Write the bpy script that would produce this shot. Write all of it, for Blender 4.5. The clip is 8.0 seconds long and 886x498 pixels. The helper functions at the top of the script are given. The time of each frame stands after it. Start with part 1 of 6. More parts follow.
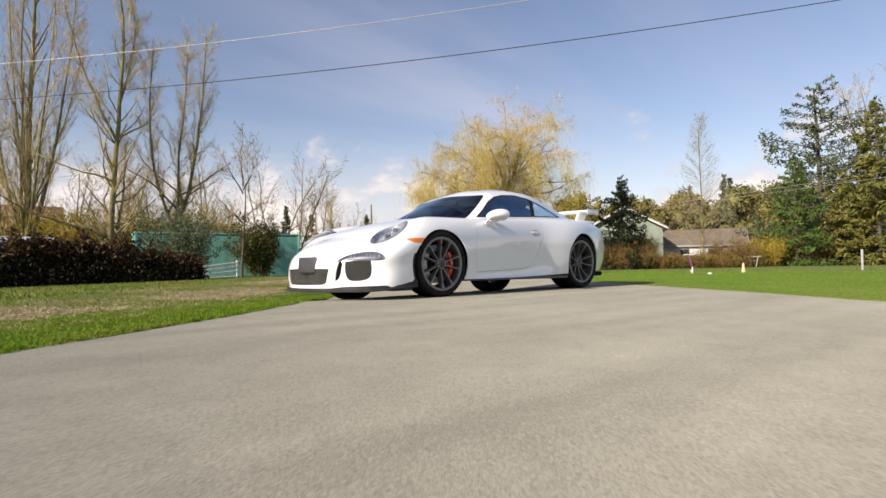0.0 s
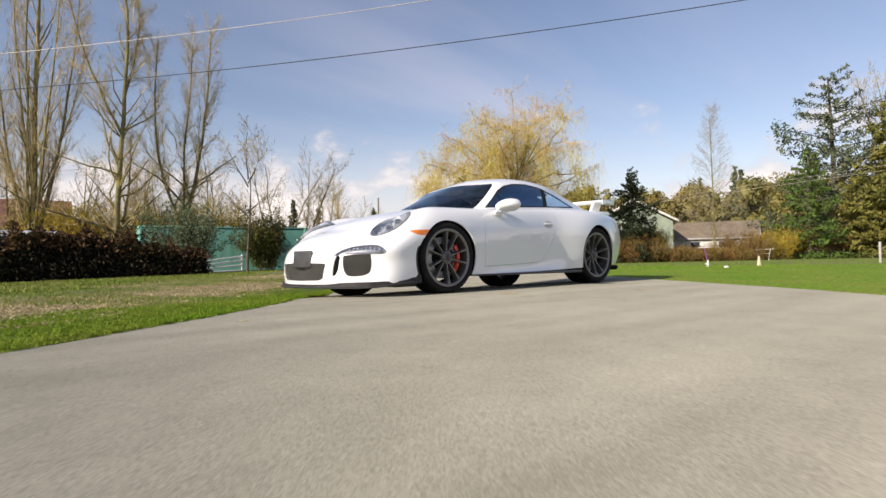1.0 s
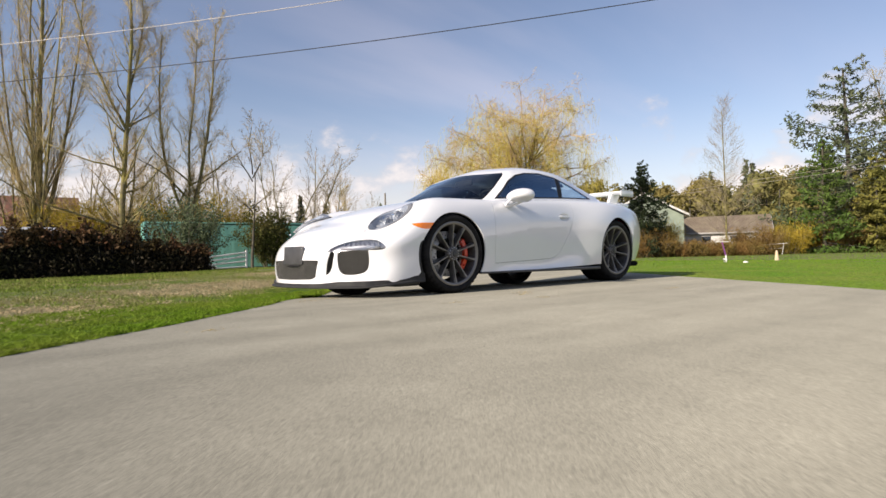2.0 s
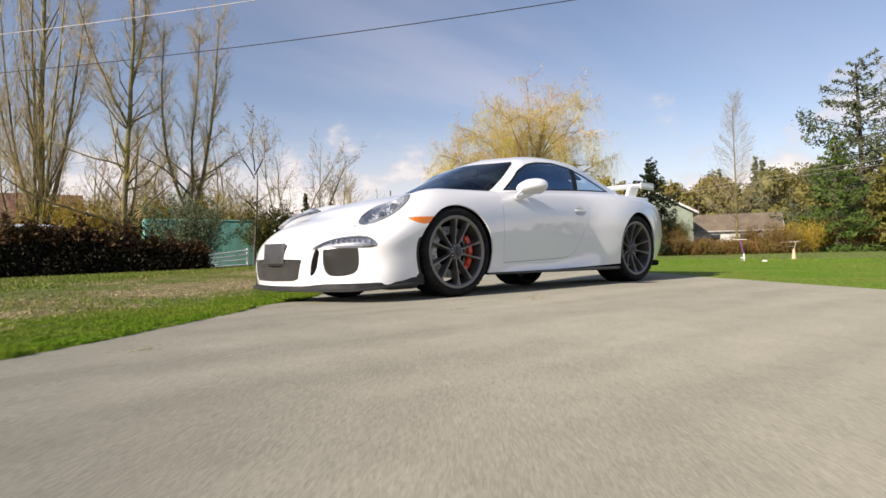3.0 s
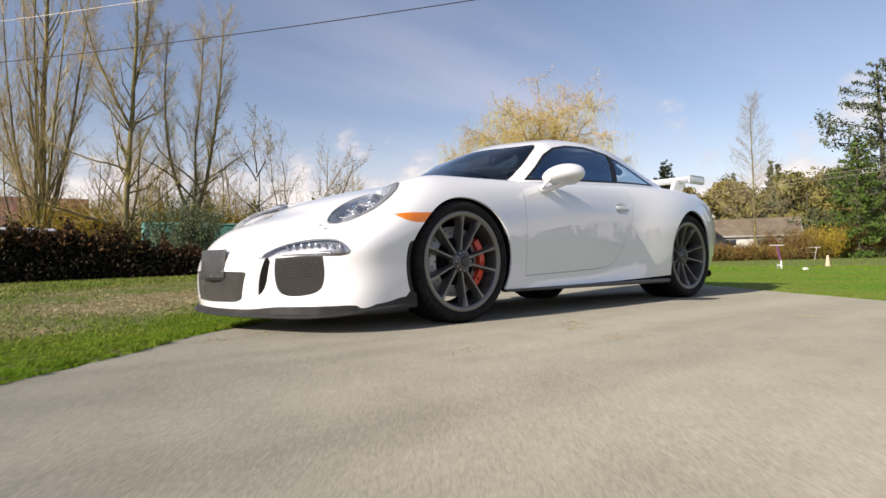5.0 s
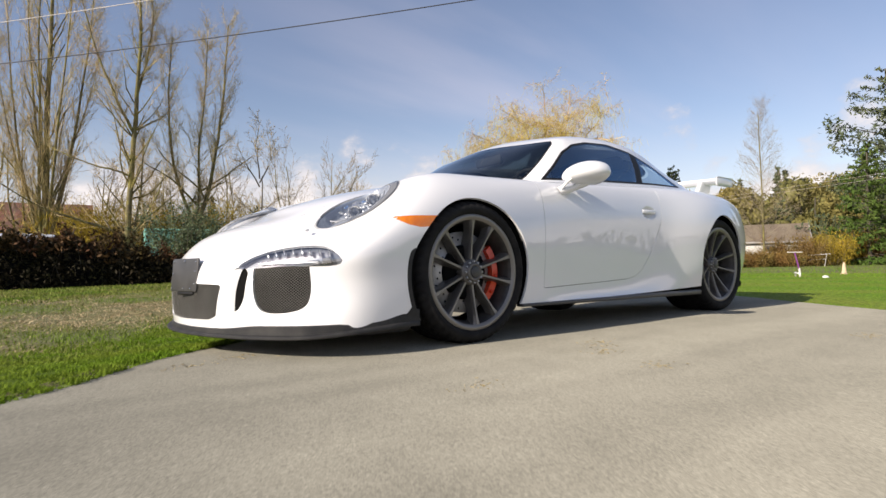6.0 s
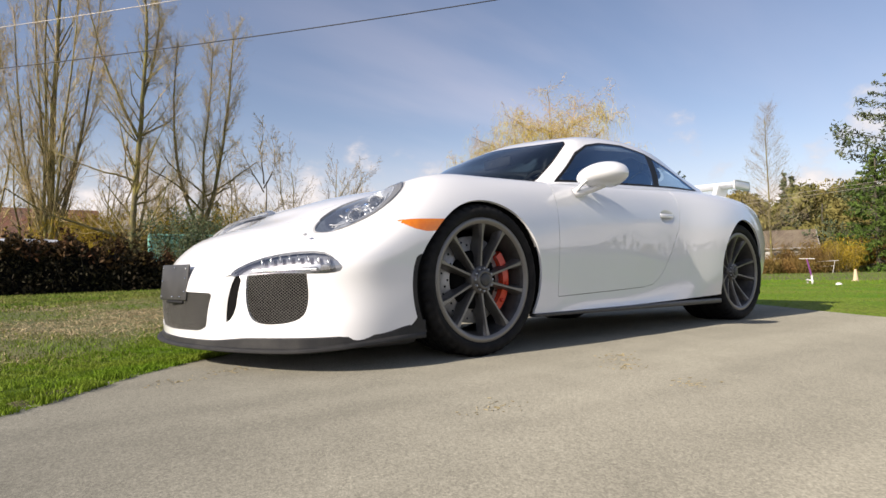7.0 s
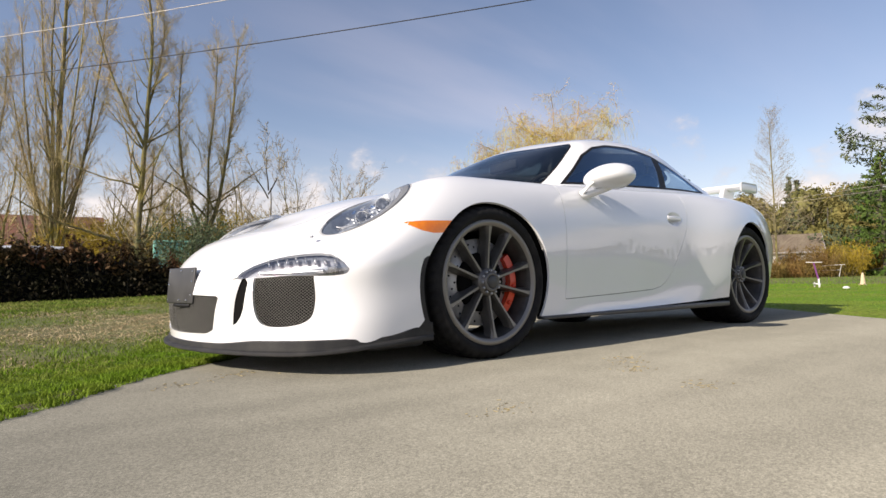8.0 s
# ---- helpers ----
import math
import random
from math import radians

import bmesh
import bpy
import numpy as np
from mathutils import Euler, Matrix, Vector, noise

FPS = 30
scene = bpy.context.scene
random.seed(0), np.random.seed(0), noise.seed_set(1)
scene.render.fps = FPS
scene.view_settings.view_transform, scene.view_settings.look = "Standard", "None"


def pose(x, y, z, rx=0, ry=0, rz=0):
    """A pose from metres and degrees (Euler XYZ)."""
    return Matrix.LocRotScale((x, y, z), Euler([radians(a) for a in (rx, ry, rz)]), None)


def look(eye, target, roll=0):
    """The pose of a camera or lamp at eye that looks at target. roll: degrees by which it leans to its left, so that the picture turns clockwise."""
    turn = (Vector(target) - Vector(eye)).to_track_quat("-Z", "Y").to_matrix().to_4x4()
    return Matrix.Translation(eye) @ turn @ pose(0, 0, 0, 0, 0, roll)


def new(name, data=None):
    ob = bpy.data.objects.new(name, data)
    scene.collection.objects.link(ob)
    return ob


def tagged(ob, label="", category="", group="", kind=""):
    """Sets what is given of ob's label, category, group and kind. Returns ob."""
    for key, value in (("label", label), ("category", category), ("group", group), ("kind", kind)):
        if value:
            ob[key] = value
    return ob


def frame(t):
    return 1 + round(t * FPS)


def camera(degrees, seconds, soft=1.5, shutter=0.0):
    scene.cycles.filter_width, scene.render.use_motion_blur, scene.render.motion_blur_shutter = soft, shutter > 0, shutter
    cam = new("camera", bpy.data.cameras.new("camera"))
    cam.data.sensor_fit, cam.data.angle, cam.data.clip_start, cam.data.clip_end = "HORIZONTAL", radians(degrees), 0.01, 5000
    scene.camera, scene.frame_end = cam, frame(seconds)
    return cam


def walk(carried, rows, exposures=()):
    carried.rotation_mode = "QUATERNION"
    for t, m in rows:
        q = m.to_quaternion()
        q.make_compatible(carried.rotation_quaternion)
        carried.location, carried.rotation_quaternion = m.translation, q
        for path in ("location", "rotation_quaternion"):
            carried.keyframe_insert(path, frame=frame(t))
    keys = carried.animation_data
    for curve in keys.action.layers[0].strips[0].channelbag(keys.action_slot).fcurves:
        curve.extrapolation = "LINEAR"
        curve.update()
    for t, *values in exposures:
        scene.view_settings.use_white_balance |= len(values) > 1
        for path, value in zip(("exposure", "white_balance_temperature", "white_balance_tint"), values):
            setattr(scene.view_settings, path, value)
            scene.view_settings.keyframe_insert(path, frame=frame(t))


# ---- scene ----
cam = camera(75.9, 8.0, shutter=1.0)
PATH = [
    (0, (-3.837, -5.116, 0.311), (-2.496, -3.633, 0.371), -0.9),
    (0.5, (-3.696, -4.976, 0.311), (-2.364, -3.484, 0.361), -0.9),
    (1, (-3.544, -4.814, 0.317), (-2.223, -3.313, 0.354), -1.0),
    (1.5, (-3.38, -4.632, 0.322), (-2.07, -3.122, 0.35), -1.1),
    (3, (-2.796, -4.024, 0.326), (-1.511, -2.492, 0.341), -1.1),
    (3.5, (-2.598, -3.801, 0.333), (-1.32, -2.263, 0.351), -1.0),
    (4, (-2.407, -3.596, 0.335), (-1.135, -2.053, 0.358), -1.0),
    (4.5, (-2.211, -3.386, 0.342), (-0.944, -1.839, 0.368), -1.0),
    (6, (-1.789, -2.859, 0.372), (-0.54, -1.298, 0.427), -0.9),
    (6.5, (-1.72, -2.762, 0.375), (-0.476, -1.197, 0.441), -0.9),
    (7, (-1.689, -2.71, 0.377), (-0.452, -1.14, 0.453), -0.8),
    (7.5, (-1.686, -2.692, 0.372), (-0.455, -1.118, 0.46), -0.9),
    (8, (-1.692, -2.693, 0.363), (-0.467, -1.116, 0.459), -1.0),
]
walk(cam, [(t, look(e, g, r)) for t, e, g, r in PATH], [(0, 0.78, 7300, 14), (8, 0.78, 7300, 14)])

# ---------------------------------------------------------------- world and sun
SUN_TO = Vector((-1.85, 0.05, 1.0)).normalized()          # towards the sun
world = bpy.data.worlds.new("sky")
scene.world = world
world.use_nodes = True
wn, wl = world.node_tree.nodes, world.node_tree.links
wn.clear()
w_out = wn.new("ShaderNodeOutputWorld")
w_bg = wn.new("ShaderNodeBackground")
w_bg.inputs["Strength"].default_value = 0.086
w_sky = wn.new("ShaderNodeTexSky")
w_sky.sky_type = "NISHITA"
w_sky.sun_disc = False
w_sky.sun_elevation = math.asin(SUN_TO.z)
w_sky.sun_rotation = math.atan2(SUN_TO.x, SUN_TO.y)
w_sky.air_density, w_sky.dust_density, w_sky.ozone_density = 1.0, 0.5, 2.2
w_tc = wn.new("ShaderNodeTexCoord")


def sky_math(op, a, b=None, c=None):
    n = wn.new("ShaderNodeMath")
    n.operation = op
    for k, v in enumerate((a, b, c)):
        if v is None:
            continue
        if isinstance(v, (int, float)):
            n.inputs[k].default_value = v
        else:
            wl.new(v, n.inputs[k])
    return n.outputs[0]


w_sep = wn.new("ShaderNodeSeparateXYZ")
wl.new(w_tc.outputs["Generated"], w_sep.inputs[0])
w_up = sky_math("MAXIMUM", w_sep.outputs["Z"], 0.0)
# thin high cloud: the direction is laid on a flat layer, so that it draws out near the horizon
w_div = sky_math("ADD", w_up, 0.16)
w_flat = wn.new("ShaderNodeCombineXYZ")
wl.new(sky_math("DIVIDE", w_sep.outputs["X"], w_div), w_flat.inputs[0])
wl.new(sky_math("DIVIDE", w_sep.outputs["Y"], w_div), w_flat.inputs[1])
w_map = wn.new("ShaderNodeMapping")
w_map.inputs["Rotation"].default_value = (0, 0, radians(-40))
w_map.inputs["Scale"].default_value = (0.45, 1.5, 1.0)
wl.new(w_flat.outputs[0], w_map.inputs[0])
w_n1 = wn.new("ShaderNodeTexNoise")
w_n1.inputs["Scale"].default_value, w_n1.inputs["Detail"].default_value, w_n1.inputs["Roughness"].default_value = 1.1, 5.0, 0.5
wl.new(w_map.outputs[0], w_n1.inputs["Vector"])
w_r1 = wn.new("ShaderNodeMapRange")
w_r1.interpolation_type = "SMOOTHSTEP"
w_r1.inputs["From Min"].default_value, w_r1.inputs["From Max"].default_value = 0.38, 0.72
w_r1.inputs["To Min"].default_value, w_r1.inputs["To Max"].default_value = 0.0, 0.34
wl.new(w_n1.outputs["Fac"], w_r1.inputs["Value"])
# heaped clouds low over the horizon
w_map2 = wn.new("ShaderNodeMapping")
w_map2.inputs["Scale"].default_value = (1.0, 1.0, 1.7)
w_map2.inputs["Location"].default_value = (0.30, 0.0, 0.0)
wl.new(w_tc.outputs["Generated"], w_map2.inputs[0])
w_n2 = wn.new("ShaderNodeTexNoise")
w_n2.inputs["Scale"].default_value, w_n2.inputs["Detail"].default_value, w_n2.inputs["Roughness"].default_value = 5.2, 8.0, 0.58
wl.new(w_map2.outputs[0], w_n2.inputs["Vector"])
# the bank stands higher towards the east
w_east = wn.new("ShaderNodeMapRange")
w_east.interpolation_type = "SMOOTHSTEP"
w_east.inputs["From Min"].default_value, w_east.inputs["From Max"].default_value = 0.895, 0.985
w_east.inputs["To Min"].default_value, w_east.inputs["To Max"].default_value = 0.102, 0.122
wl.new(sky_math("ADD", sky_math("MULTIPLY", w_sep.outputs["X"], 0.985), sky_math("MULTIPLY", w_sep.outputs["Y"], 0.10)), w_east.inputs["Value"])
w_low = sky_math("ADD", sky_math("SUBTRACT", w_n2.outputs["Fac"], sky_math("MULTIPLY", w_up, 1.45)), w_east.outputs[0])
w_r2 = wn.new("ShaderNodeMapRange")
w_r2.interpolation_type = "SMOOTHSTEP"
w_r2.inputs["From Min"].default_value, w_r2.inputs["From Max"].default_value = 0.36, 0.50
w_r2.inputs["To Max"].default_value = 0.92
wl.new(w_low, w_r2.inputs["Value"])
w_mix1 = wn.new("ShaderNodeMix")
w_mix1.data_type = "RGBA"
w_mix1.inputs["B"].default_value = (5.6, 5.5, 6.6, 1)
w_hue = wn.new("ShaderNodeVectorMath")
w_hue.operation = "MULTIPLY"
w_hue.inputs[1].default_value = (1.075, 0.995, 1.03)
wl.new(w_sky.outputs[0], w_hue.inputs[0])
wl.new(w_hue.outputs[0], w_mix1.inputs["A"])
w_side = wn.new("ShaderNodeMapRange")
w_side.interpolation_type = "SMOOTHSTEP"
w_side.inputs["From Min"].default_value, w_side.inputs["From Max"].default_value = -0.45, 0.10
w_side.inputs["To Min"].default_value, w_side.inputs["To Max"].default_value = 0.25, 0.80
wl.new(sky_math("SUBTRACT", sky_math("MULTIPLY", w_sep.outputs["X"], 0.74), sky_math("MULTIPLY", w_sep.outputs["Y"], 0.67)), w_side.inputs["Value"])
w_veil = sky_math("MULTIPLY", w_r1.outputs[0], sky_math("SUBTRACT", 1.12, sky_math("MULTIPLY", w_up, 0.95)))
w_clear = wn.new("ShaderNodeMapRange")             # the veil thins out towards the east
w_clear.interpolation_type = "SMOOTHSTEP"
w_clear.inputs["From Min"].default_value, w_clear.inputs["From Max"].default_value = 0.72, 0.94
w_clear.inputs["To Min"].default_value, w_clear.inputs["To Max"].default_value = 1.25, 0.35
wl.new(w_sep.outputs["X"], w_clear.inputs["Value"])
wl.new(sky_math("MULTIPLY", sky_math("MULTIPLY", w_veil, w_side.outputs[0]), w_clear.outputs[0]), w_mix1.inputs["Factor"])
w_mix2 = wn.new("ShaderNodeMix")
w_mix2.data_type = "RGBA"
w_heap = wn.new("ShaderNodeMix")
w_heap.data_type = "RGBA"
w_heap.inputs["A"].default_value, w_heap.inputs["B"].default_value = (4.6, 4.8, 5.5, 1), (8.0, 7.9, 8.1, 1)
wl.new(sky_math("MULTIPLY", sky_math("SUBTRACT", w_low, 0.40), 5.0), w_heap.inputs["Factor"])
wl.new(w_heap.outputs["Result"], w_mix2.inputs["B"])
# pale haze and far cloud along the horizon
w_haze = wn.new("ShaderNodeMapRange")
w_haze.interpolation_type = "SMOOTHSTEP"
w_haze.inputs["From Min"].default_value, w_haze.inputs["From Max"].default_value = 0.0, 0.235
w_haze.inputs["To Min"].default_value, w_haze.inputs["To Max"].default_value = 0.80, 0.0
wl.new(sky_math("ADD", w_up, sky_math("MULTIPLY", sky_math("SUBTRACT", w_n1.outputs["Fac"], 0.5), 0.16)), w_haze.inputs["Value"])
w_mix3 = wn.new("ShaderNodeMix")
w_mix3.data_type = "RGBA"
w_mix3.inputs["B"].default_value = (5.5, 5.6, 6.2, 1)
w_thin = wn.new("ShaderNodeMapRange")              # less of it to the east
w_thin.inputs["From Min"].default_value, w_thin.inputs["From Max"].default_value = 0.70, 0.96
w_thin.inputs["To Min"].default_value, w_thin.inputs["To Max"].default_value = 1.0, 0.45
wl.new(w_sep.outputs["X"], w_thin.inputs["Value"])
wl.new(sky_math("MULTIPLY", w_haze.outputs[0], w_thin.outputs[0]), w_mix3.inputs["Factor"])
wl.new(w_mix1.outputs["Result"], w_mix3.inputs["A"])
wl.new(w_mix3.outputs["Result"], w_mix2.inputs["A"])
wl.new(w_r2.outputs[0], w_mix2.inputs["Factor"])
wl.new(w_mix2.outputs["Result"], w_bg.inputs["Color"])
wl.new(w_bg.outputs[0], w_out.inputs[0])

sun_data = bpy.data.lights.new("sun", "SUN")
sun_data.energy, sun_data.angle, sun_data.color = 4.1, radians(0.5), (1.0, 0.955, 0.885)
sun = new("sun", sun_data)
sun.matrix_world = look(SUN_TO * 60, (0, 0, 0))


# ---------------------------------------------------------------- materials
def material(name, base, rough=0.5, metal=0.0, second=None, scale=8.0, detail=4.0, bump=0.0, bump_scale=60.0,
             lo=0.35, hi=0.65, grain=0.0, grain_scale=300.0, island=0.0, **more):
    """A Principled material: two colours blended by noise, a finer grain, relief, and a shift from piece to piece."""
    m = bpy.data.materials.new(name)
    m.use_nodes = True
    nt = m.node_tree
    b = nt.nodes["Principled BSDF"]
    b.inputs["Base Color"].default_value = (*base, 1)
    b.inputs["Roughness"].default_value, b.inputs["Metallic"].default_value = rough, metal
    for k, v in more.items():
        b.inputs[k.replace("_", " ").title().replace("Ior", "IOR")].default_value = v
    tc = nt.nodes.new("ShaderNodeTexCoord")
    col = None
    if second:
        n = nt.nodes.new("ShaderNodeTexNoise")
        n.inputs["Scale"].default_value, n.inputs["Detail"].default_value = scale, detail
        nt.links.new(tc.outputs["Object"], n.inputs["Vector"])
        r = nt.nodes.new("ShaderNodeMapRange")
        r.inputs["From Min"].default_value, r.inputs["From Max"].default_value = lo, hi
        nt.links.new(n.outputs["Fac"], r.inputs["Value"])
        mx = nt.nodes.new("ShaderNodeMix")
        mx.data_type = "RGBA"
        mx.inputs["A"].default_value, mx.inputs["B"].default_value = (*base, 1), (*second, 1)
        nt.links.new(r.outputs[0], mx.inputs["Factor"])
        col = mx.outputs["Result"]
    if grain:
        n = nt.nodes.new("ShaderNodeTexNoise")
        n.inputs["Scale"].default_value, n.inputs["Detail"].default_value = grain_scale, 5.0
        nt.links.new(tc.outputs["Object"], n.inputs["Vector"])
        r = nt.nodes.new("ShaderNodeMapRange")
        r.inputs["From Min"].default_value, r.inputs["From Max"].default_value = 0.3, 0.7
        r.inputs["To Min"].default_value, r.inputs["To Max"].default_value = 1 - grain, 1 + grain
        nt.links.new(n.outputs["Fac"], r.inputs["Value"])
        col = tint(nt, col, base, r.outputs[0])
    if island:
        g = nt.nodes.new("ShaderNodeNewGeometry")
        r = nt.nodes.new("ShaderNodeMapRange")
        r.inputs["To Min"].default_value, r.inputs["To Max"].default_value = 1 - island, 1 + island
        nt.links.new(g.outputs["Random Per Island"], r.inputs["Value"])
        col = tint(nt, col, base, r.outputs[0])
    if col:
        nt.links.new(col, b.inputs["Base Color"])
    if bump:
        n = nt.nodes.new("ShaderNodeTexNoise")
        n.inputs["Scale"].default_value, n.inputs["Detail"].default_value = bump_scale, 4.0
        nt.links.new(tc.outputs["Object"], n.inputs["Vector"])
        bp = nt.nodes.new("ShaderNodeBump")
        bp.inputs["Strength"].default_value, bp.inputs["Distance"].default_value = bump, 0.01
        nt.links.new(n.outputs["Fac"], bp.inputs["Height"])
        nt.links.new(bp.outputs[0], b.inputs["Normal"])
    return m


def tint(nt, col, base, factor):
    v = nt.nodes.new("ShaderNodeVectorMath")
    v.operation = "SCALE"
    if col:
        nt.links.new(col, v.inputs[0])
    else:
        v.inputs[0].default_value = base
    nt.links.new(factor, v.inputs["Scale"])
    return v.outputs[0]


def leaf_material(name, base, second, scale=2.0, shift=0.35, through_light=0.25):
    """Leaves, needles and blades: colour by piece and by patch, with light passing through."""
    m = material(name, base, 0.7, second=second, scale=scale, island=shift, specular_ior_level=0.12)
    nt = m.node_tree
    b = nt.nodes["Principled BSDF"]
    tr = nt.nodes.new("ShaderNodeBsdfTranslucent")
    nt.links.new(b.inputs["Base Color"].links[0].from_socket, tr.inputs[0])
    mix = nt.nodes.new("ShaderNodeMixShader")
    mix.inputs[0].default_value = through_light
    nt.links.new(b.outputs[0], mix.inputs[1])
    nt.links.new(tr.outputs[0], mix.inputs[2])
    nt.links.new(mix.outputs[0], nt.nodes["Material Output"].inputs[0])
    return m


def glass_material(name, colour, gloss_rough=0.02, ior=1.5, sky_tint=(1, 1, 1)):
    """A thin pane: light passes straight through with its tint, and the surface mirrors by Fresnel. The last colour
    tints what it mirrors.
    """
    m = bpy.data.materials.new(name)
    m.use_nodes = True
    nt = m.node_tree
    nt.nodes.clear()
    out = nt.nodes.new("ShaderNodeOutputMaterial")
    tr = nt.nodes.new("ShaderNodeBsdfTransparent")
    tr.inputs[0].default_value = (*colour, 1)
    gl = nt.nodes.new("ShaderNodeBsdfGlossy")
    gl.inputs["Roughness"].default_value = gloss_rough
    gl.inputs["Color"].default_value = (*sky_tint, 1)
    fr = nt.nodes.new("ShaderNodeFresnel")
    fr.inputs[0].default_value = ior
    mix = nt.nodes.new("ShaderNodeMixShader")
    nt.links.new(fr.outputs[0], mix.inputs[0])
    nt.links.new(tr.outputs[0], mix.inputs[1])
    nt.links.new(gl.outputs[0], mix.inputs[2])
    nt.links.new(mix.outputs[0], out.inputs[0])
    return m


M_PAINT = material("white_paint", (0.80, 0.815, 0.835), 0.4, coat_weight=1.0, coat_roughness=0.02, coat_ior=1.8, second=(0.785, 0.80, 0.82), scale=3)
M_TRIM = material("black_plastic", (0.035, 0.036, 0.038), 0.45, second=(0.05, 0.05, 0.05), scale=40)
M_LIP = material("grey_plastic", (0.016, 0.017, 0.019), 0.55, specular_ior_level=0.3, second=(0.032, 0.032, 0.032), scale=14, grain=0.15)
M_SEAL = material("rubber_seal", (0.010, 0.010, 0.011), 0.5, specular_ior_level=0.25)
# black parts underneath, and sheets that stand for shade behind openings
M_DARK = material("black_parts_and_shade", (0.006, 0.006, 0.006), 0.9, specular_ior_level=0.08)
M_TYRE = material("tyre_rubber", (0.013, 0.013, 0.0135), 0.75, specular_ior_level=0.12, second=(0.022, 0.0215, 0.021), scale=20, grain=0.2)
M_RIM = material("satin_grey_alloy", (0.140, 0.135, 0.127), 0.38, 0.5, second=(0.115, 0.111, 0.105), scale=16)
# bare rim edge; on the spokes' faces the paler tone imitates sunlight
M_RIMEDGE = material("bare_rim_and_lit_spoke_alloy", (0.225, 0.215, 0.20), 0.42, 0.6)
# the rim's alloy, darkened to hold the shade deep in the wheel
M_BARREL = material("shaded_wheel_barrel", (0.065, 0.062, 0.058), 0.5, 0.3, second=(0.035, 0.034, 0.032), scale=16)
M_DISC = material("brake_disc_steel", (0.62, 0.62, 0.61), 0.4, 0.35, second=(0.52, 0.52, 0.51), scale=50)
M_RED = material("red_caliper_paint", (0.78, 0.050, 0.010), 0.4, second=(0.62, 0.040, 0.010), scale=20, coat_weight=0.5)
M_AMBER = material("amber_lens", (0.85, 0.24, 0.012), 0.2, second=(0.75, 0.18, 0.01), scale=30, coat_weight=1.0)
M_CHROME = material("chrome", (0.72, 0.73, 0.75), 0.12, 1.0)
M_LAMPGREY = material("lamp_housing", (0.50, 0.52, 0.55), 0.4, 0.5, second=(0.36, 0.38, 0.42), scale=30)
# the bluish cast is put in for sky mirrored in the lamp
M_BOWL = material("grey_reflector", (0.50, 0.54, 0.60), 0.35, 0.2, second=(0.30, 0.33, 0.39), scale=17, detail=2, lo=0.40, hi=0.52)
M_LAMPDARK = material("dark_lamp_housing", (0.15, 0.165, 0.20), 0.3, 0.3, second=(0.10, 0.11, 0.13), scale=24)
M_BEZEL = material("lamp_bezel", (0.17, 0.178, 0.19), 0.25, coat_weight=0.6)
M_LENS = glass_material("clear_lens", (0.93, 0.95, 0.97), ior=2.5)
M_GASKET = material("lamp_gasket", (0.48, 0.49, 0.50), 0.35, second=(0.27, 0.28, 0.29), scale=20)
# blue put into both panes' reflections, in place of a deeper sky
M_GLASS = glass_material("side_glass", (0.38, 0.48, 0.58), ior=3.1, sky_tint=(0.48, 0.74, 1.0))
M_SCREEN = glass_material("windscreen_glass", (0.27, 0.33, 0.36), ior=1.7, sky_tint=(0.75, 0.88, 1.0))
M_CABIN = material("cabin_plastic", (0.018, 0.018, 0.020), 0.65, second=(0.03, 0.03, 0.03), scale=12)
M_SEAT = material("seat_leather", (0.03, 0.03, 0.032), 0.5, second=(0.045, 0.045, 0.046), scale=25, bump=0.1)
M_MESH = material("grey_wire_mesh", (0.165, 0.162, 0.150), 0.45, second=(0.13, 0.127, 0.118), scale=60)
M_PLATE = material("plate_bracket", (0.03, 0.03, 0.031), 0.4, second=(0.045, 0.045, 0.046), scale=12)

M_ROAD = material("weathered_asphalt", (0.256, 0.246, 0.200), 0.95, second=(0.228, 0.220, 0.178), scale=0.8, detail=9,
                  grain=0.15, grain_scale=110, lo=0.3, hi=0.7, diffuse_roughness=0.42, specular_ior_level=0.2)


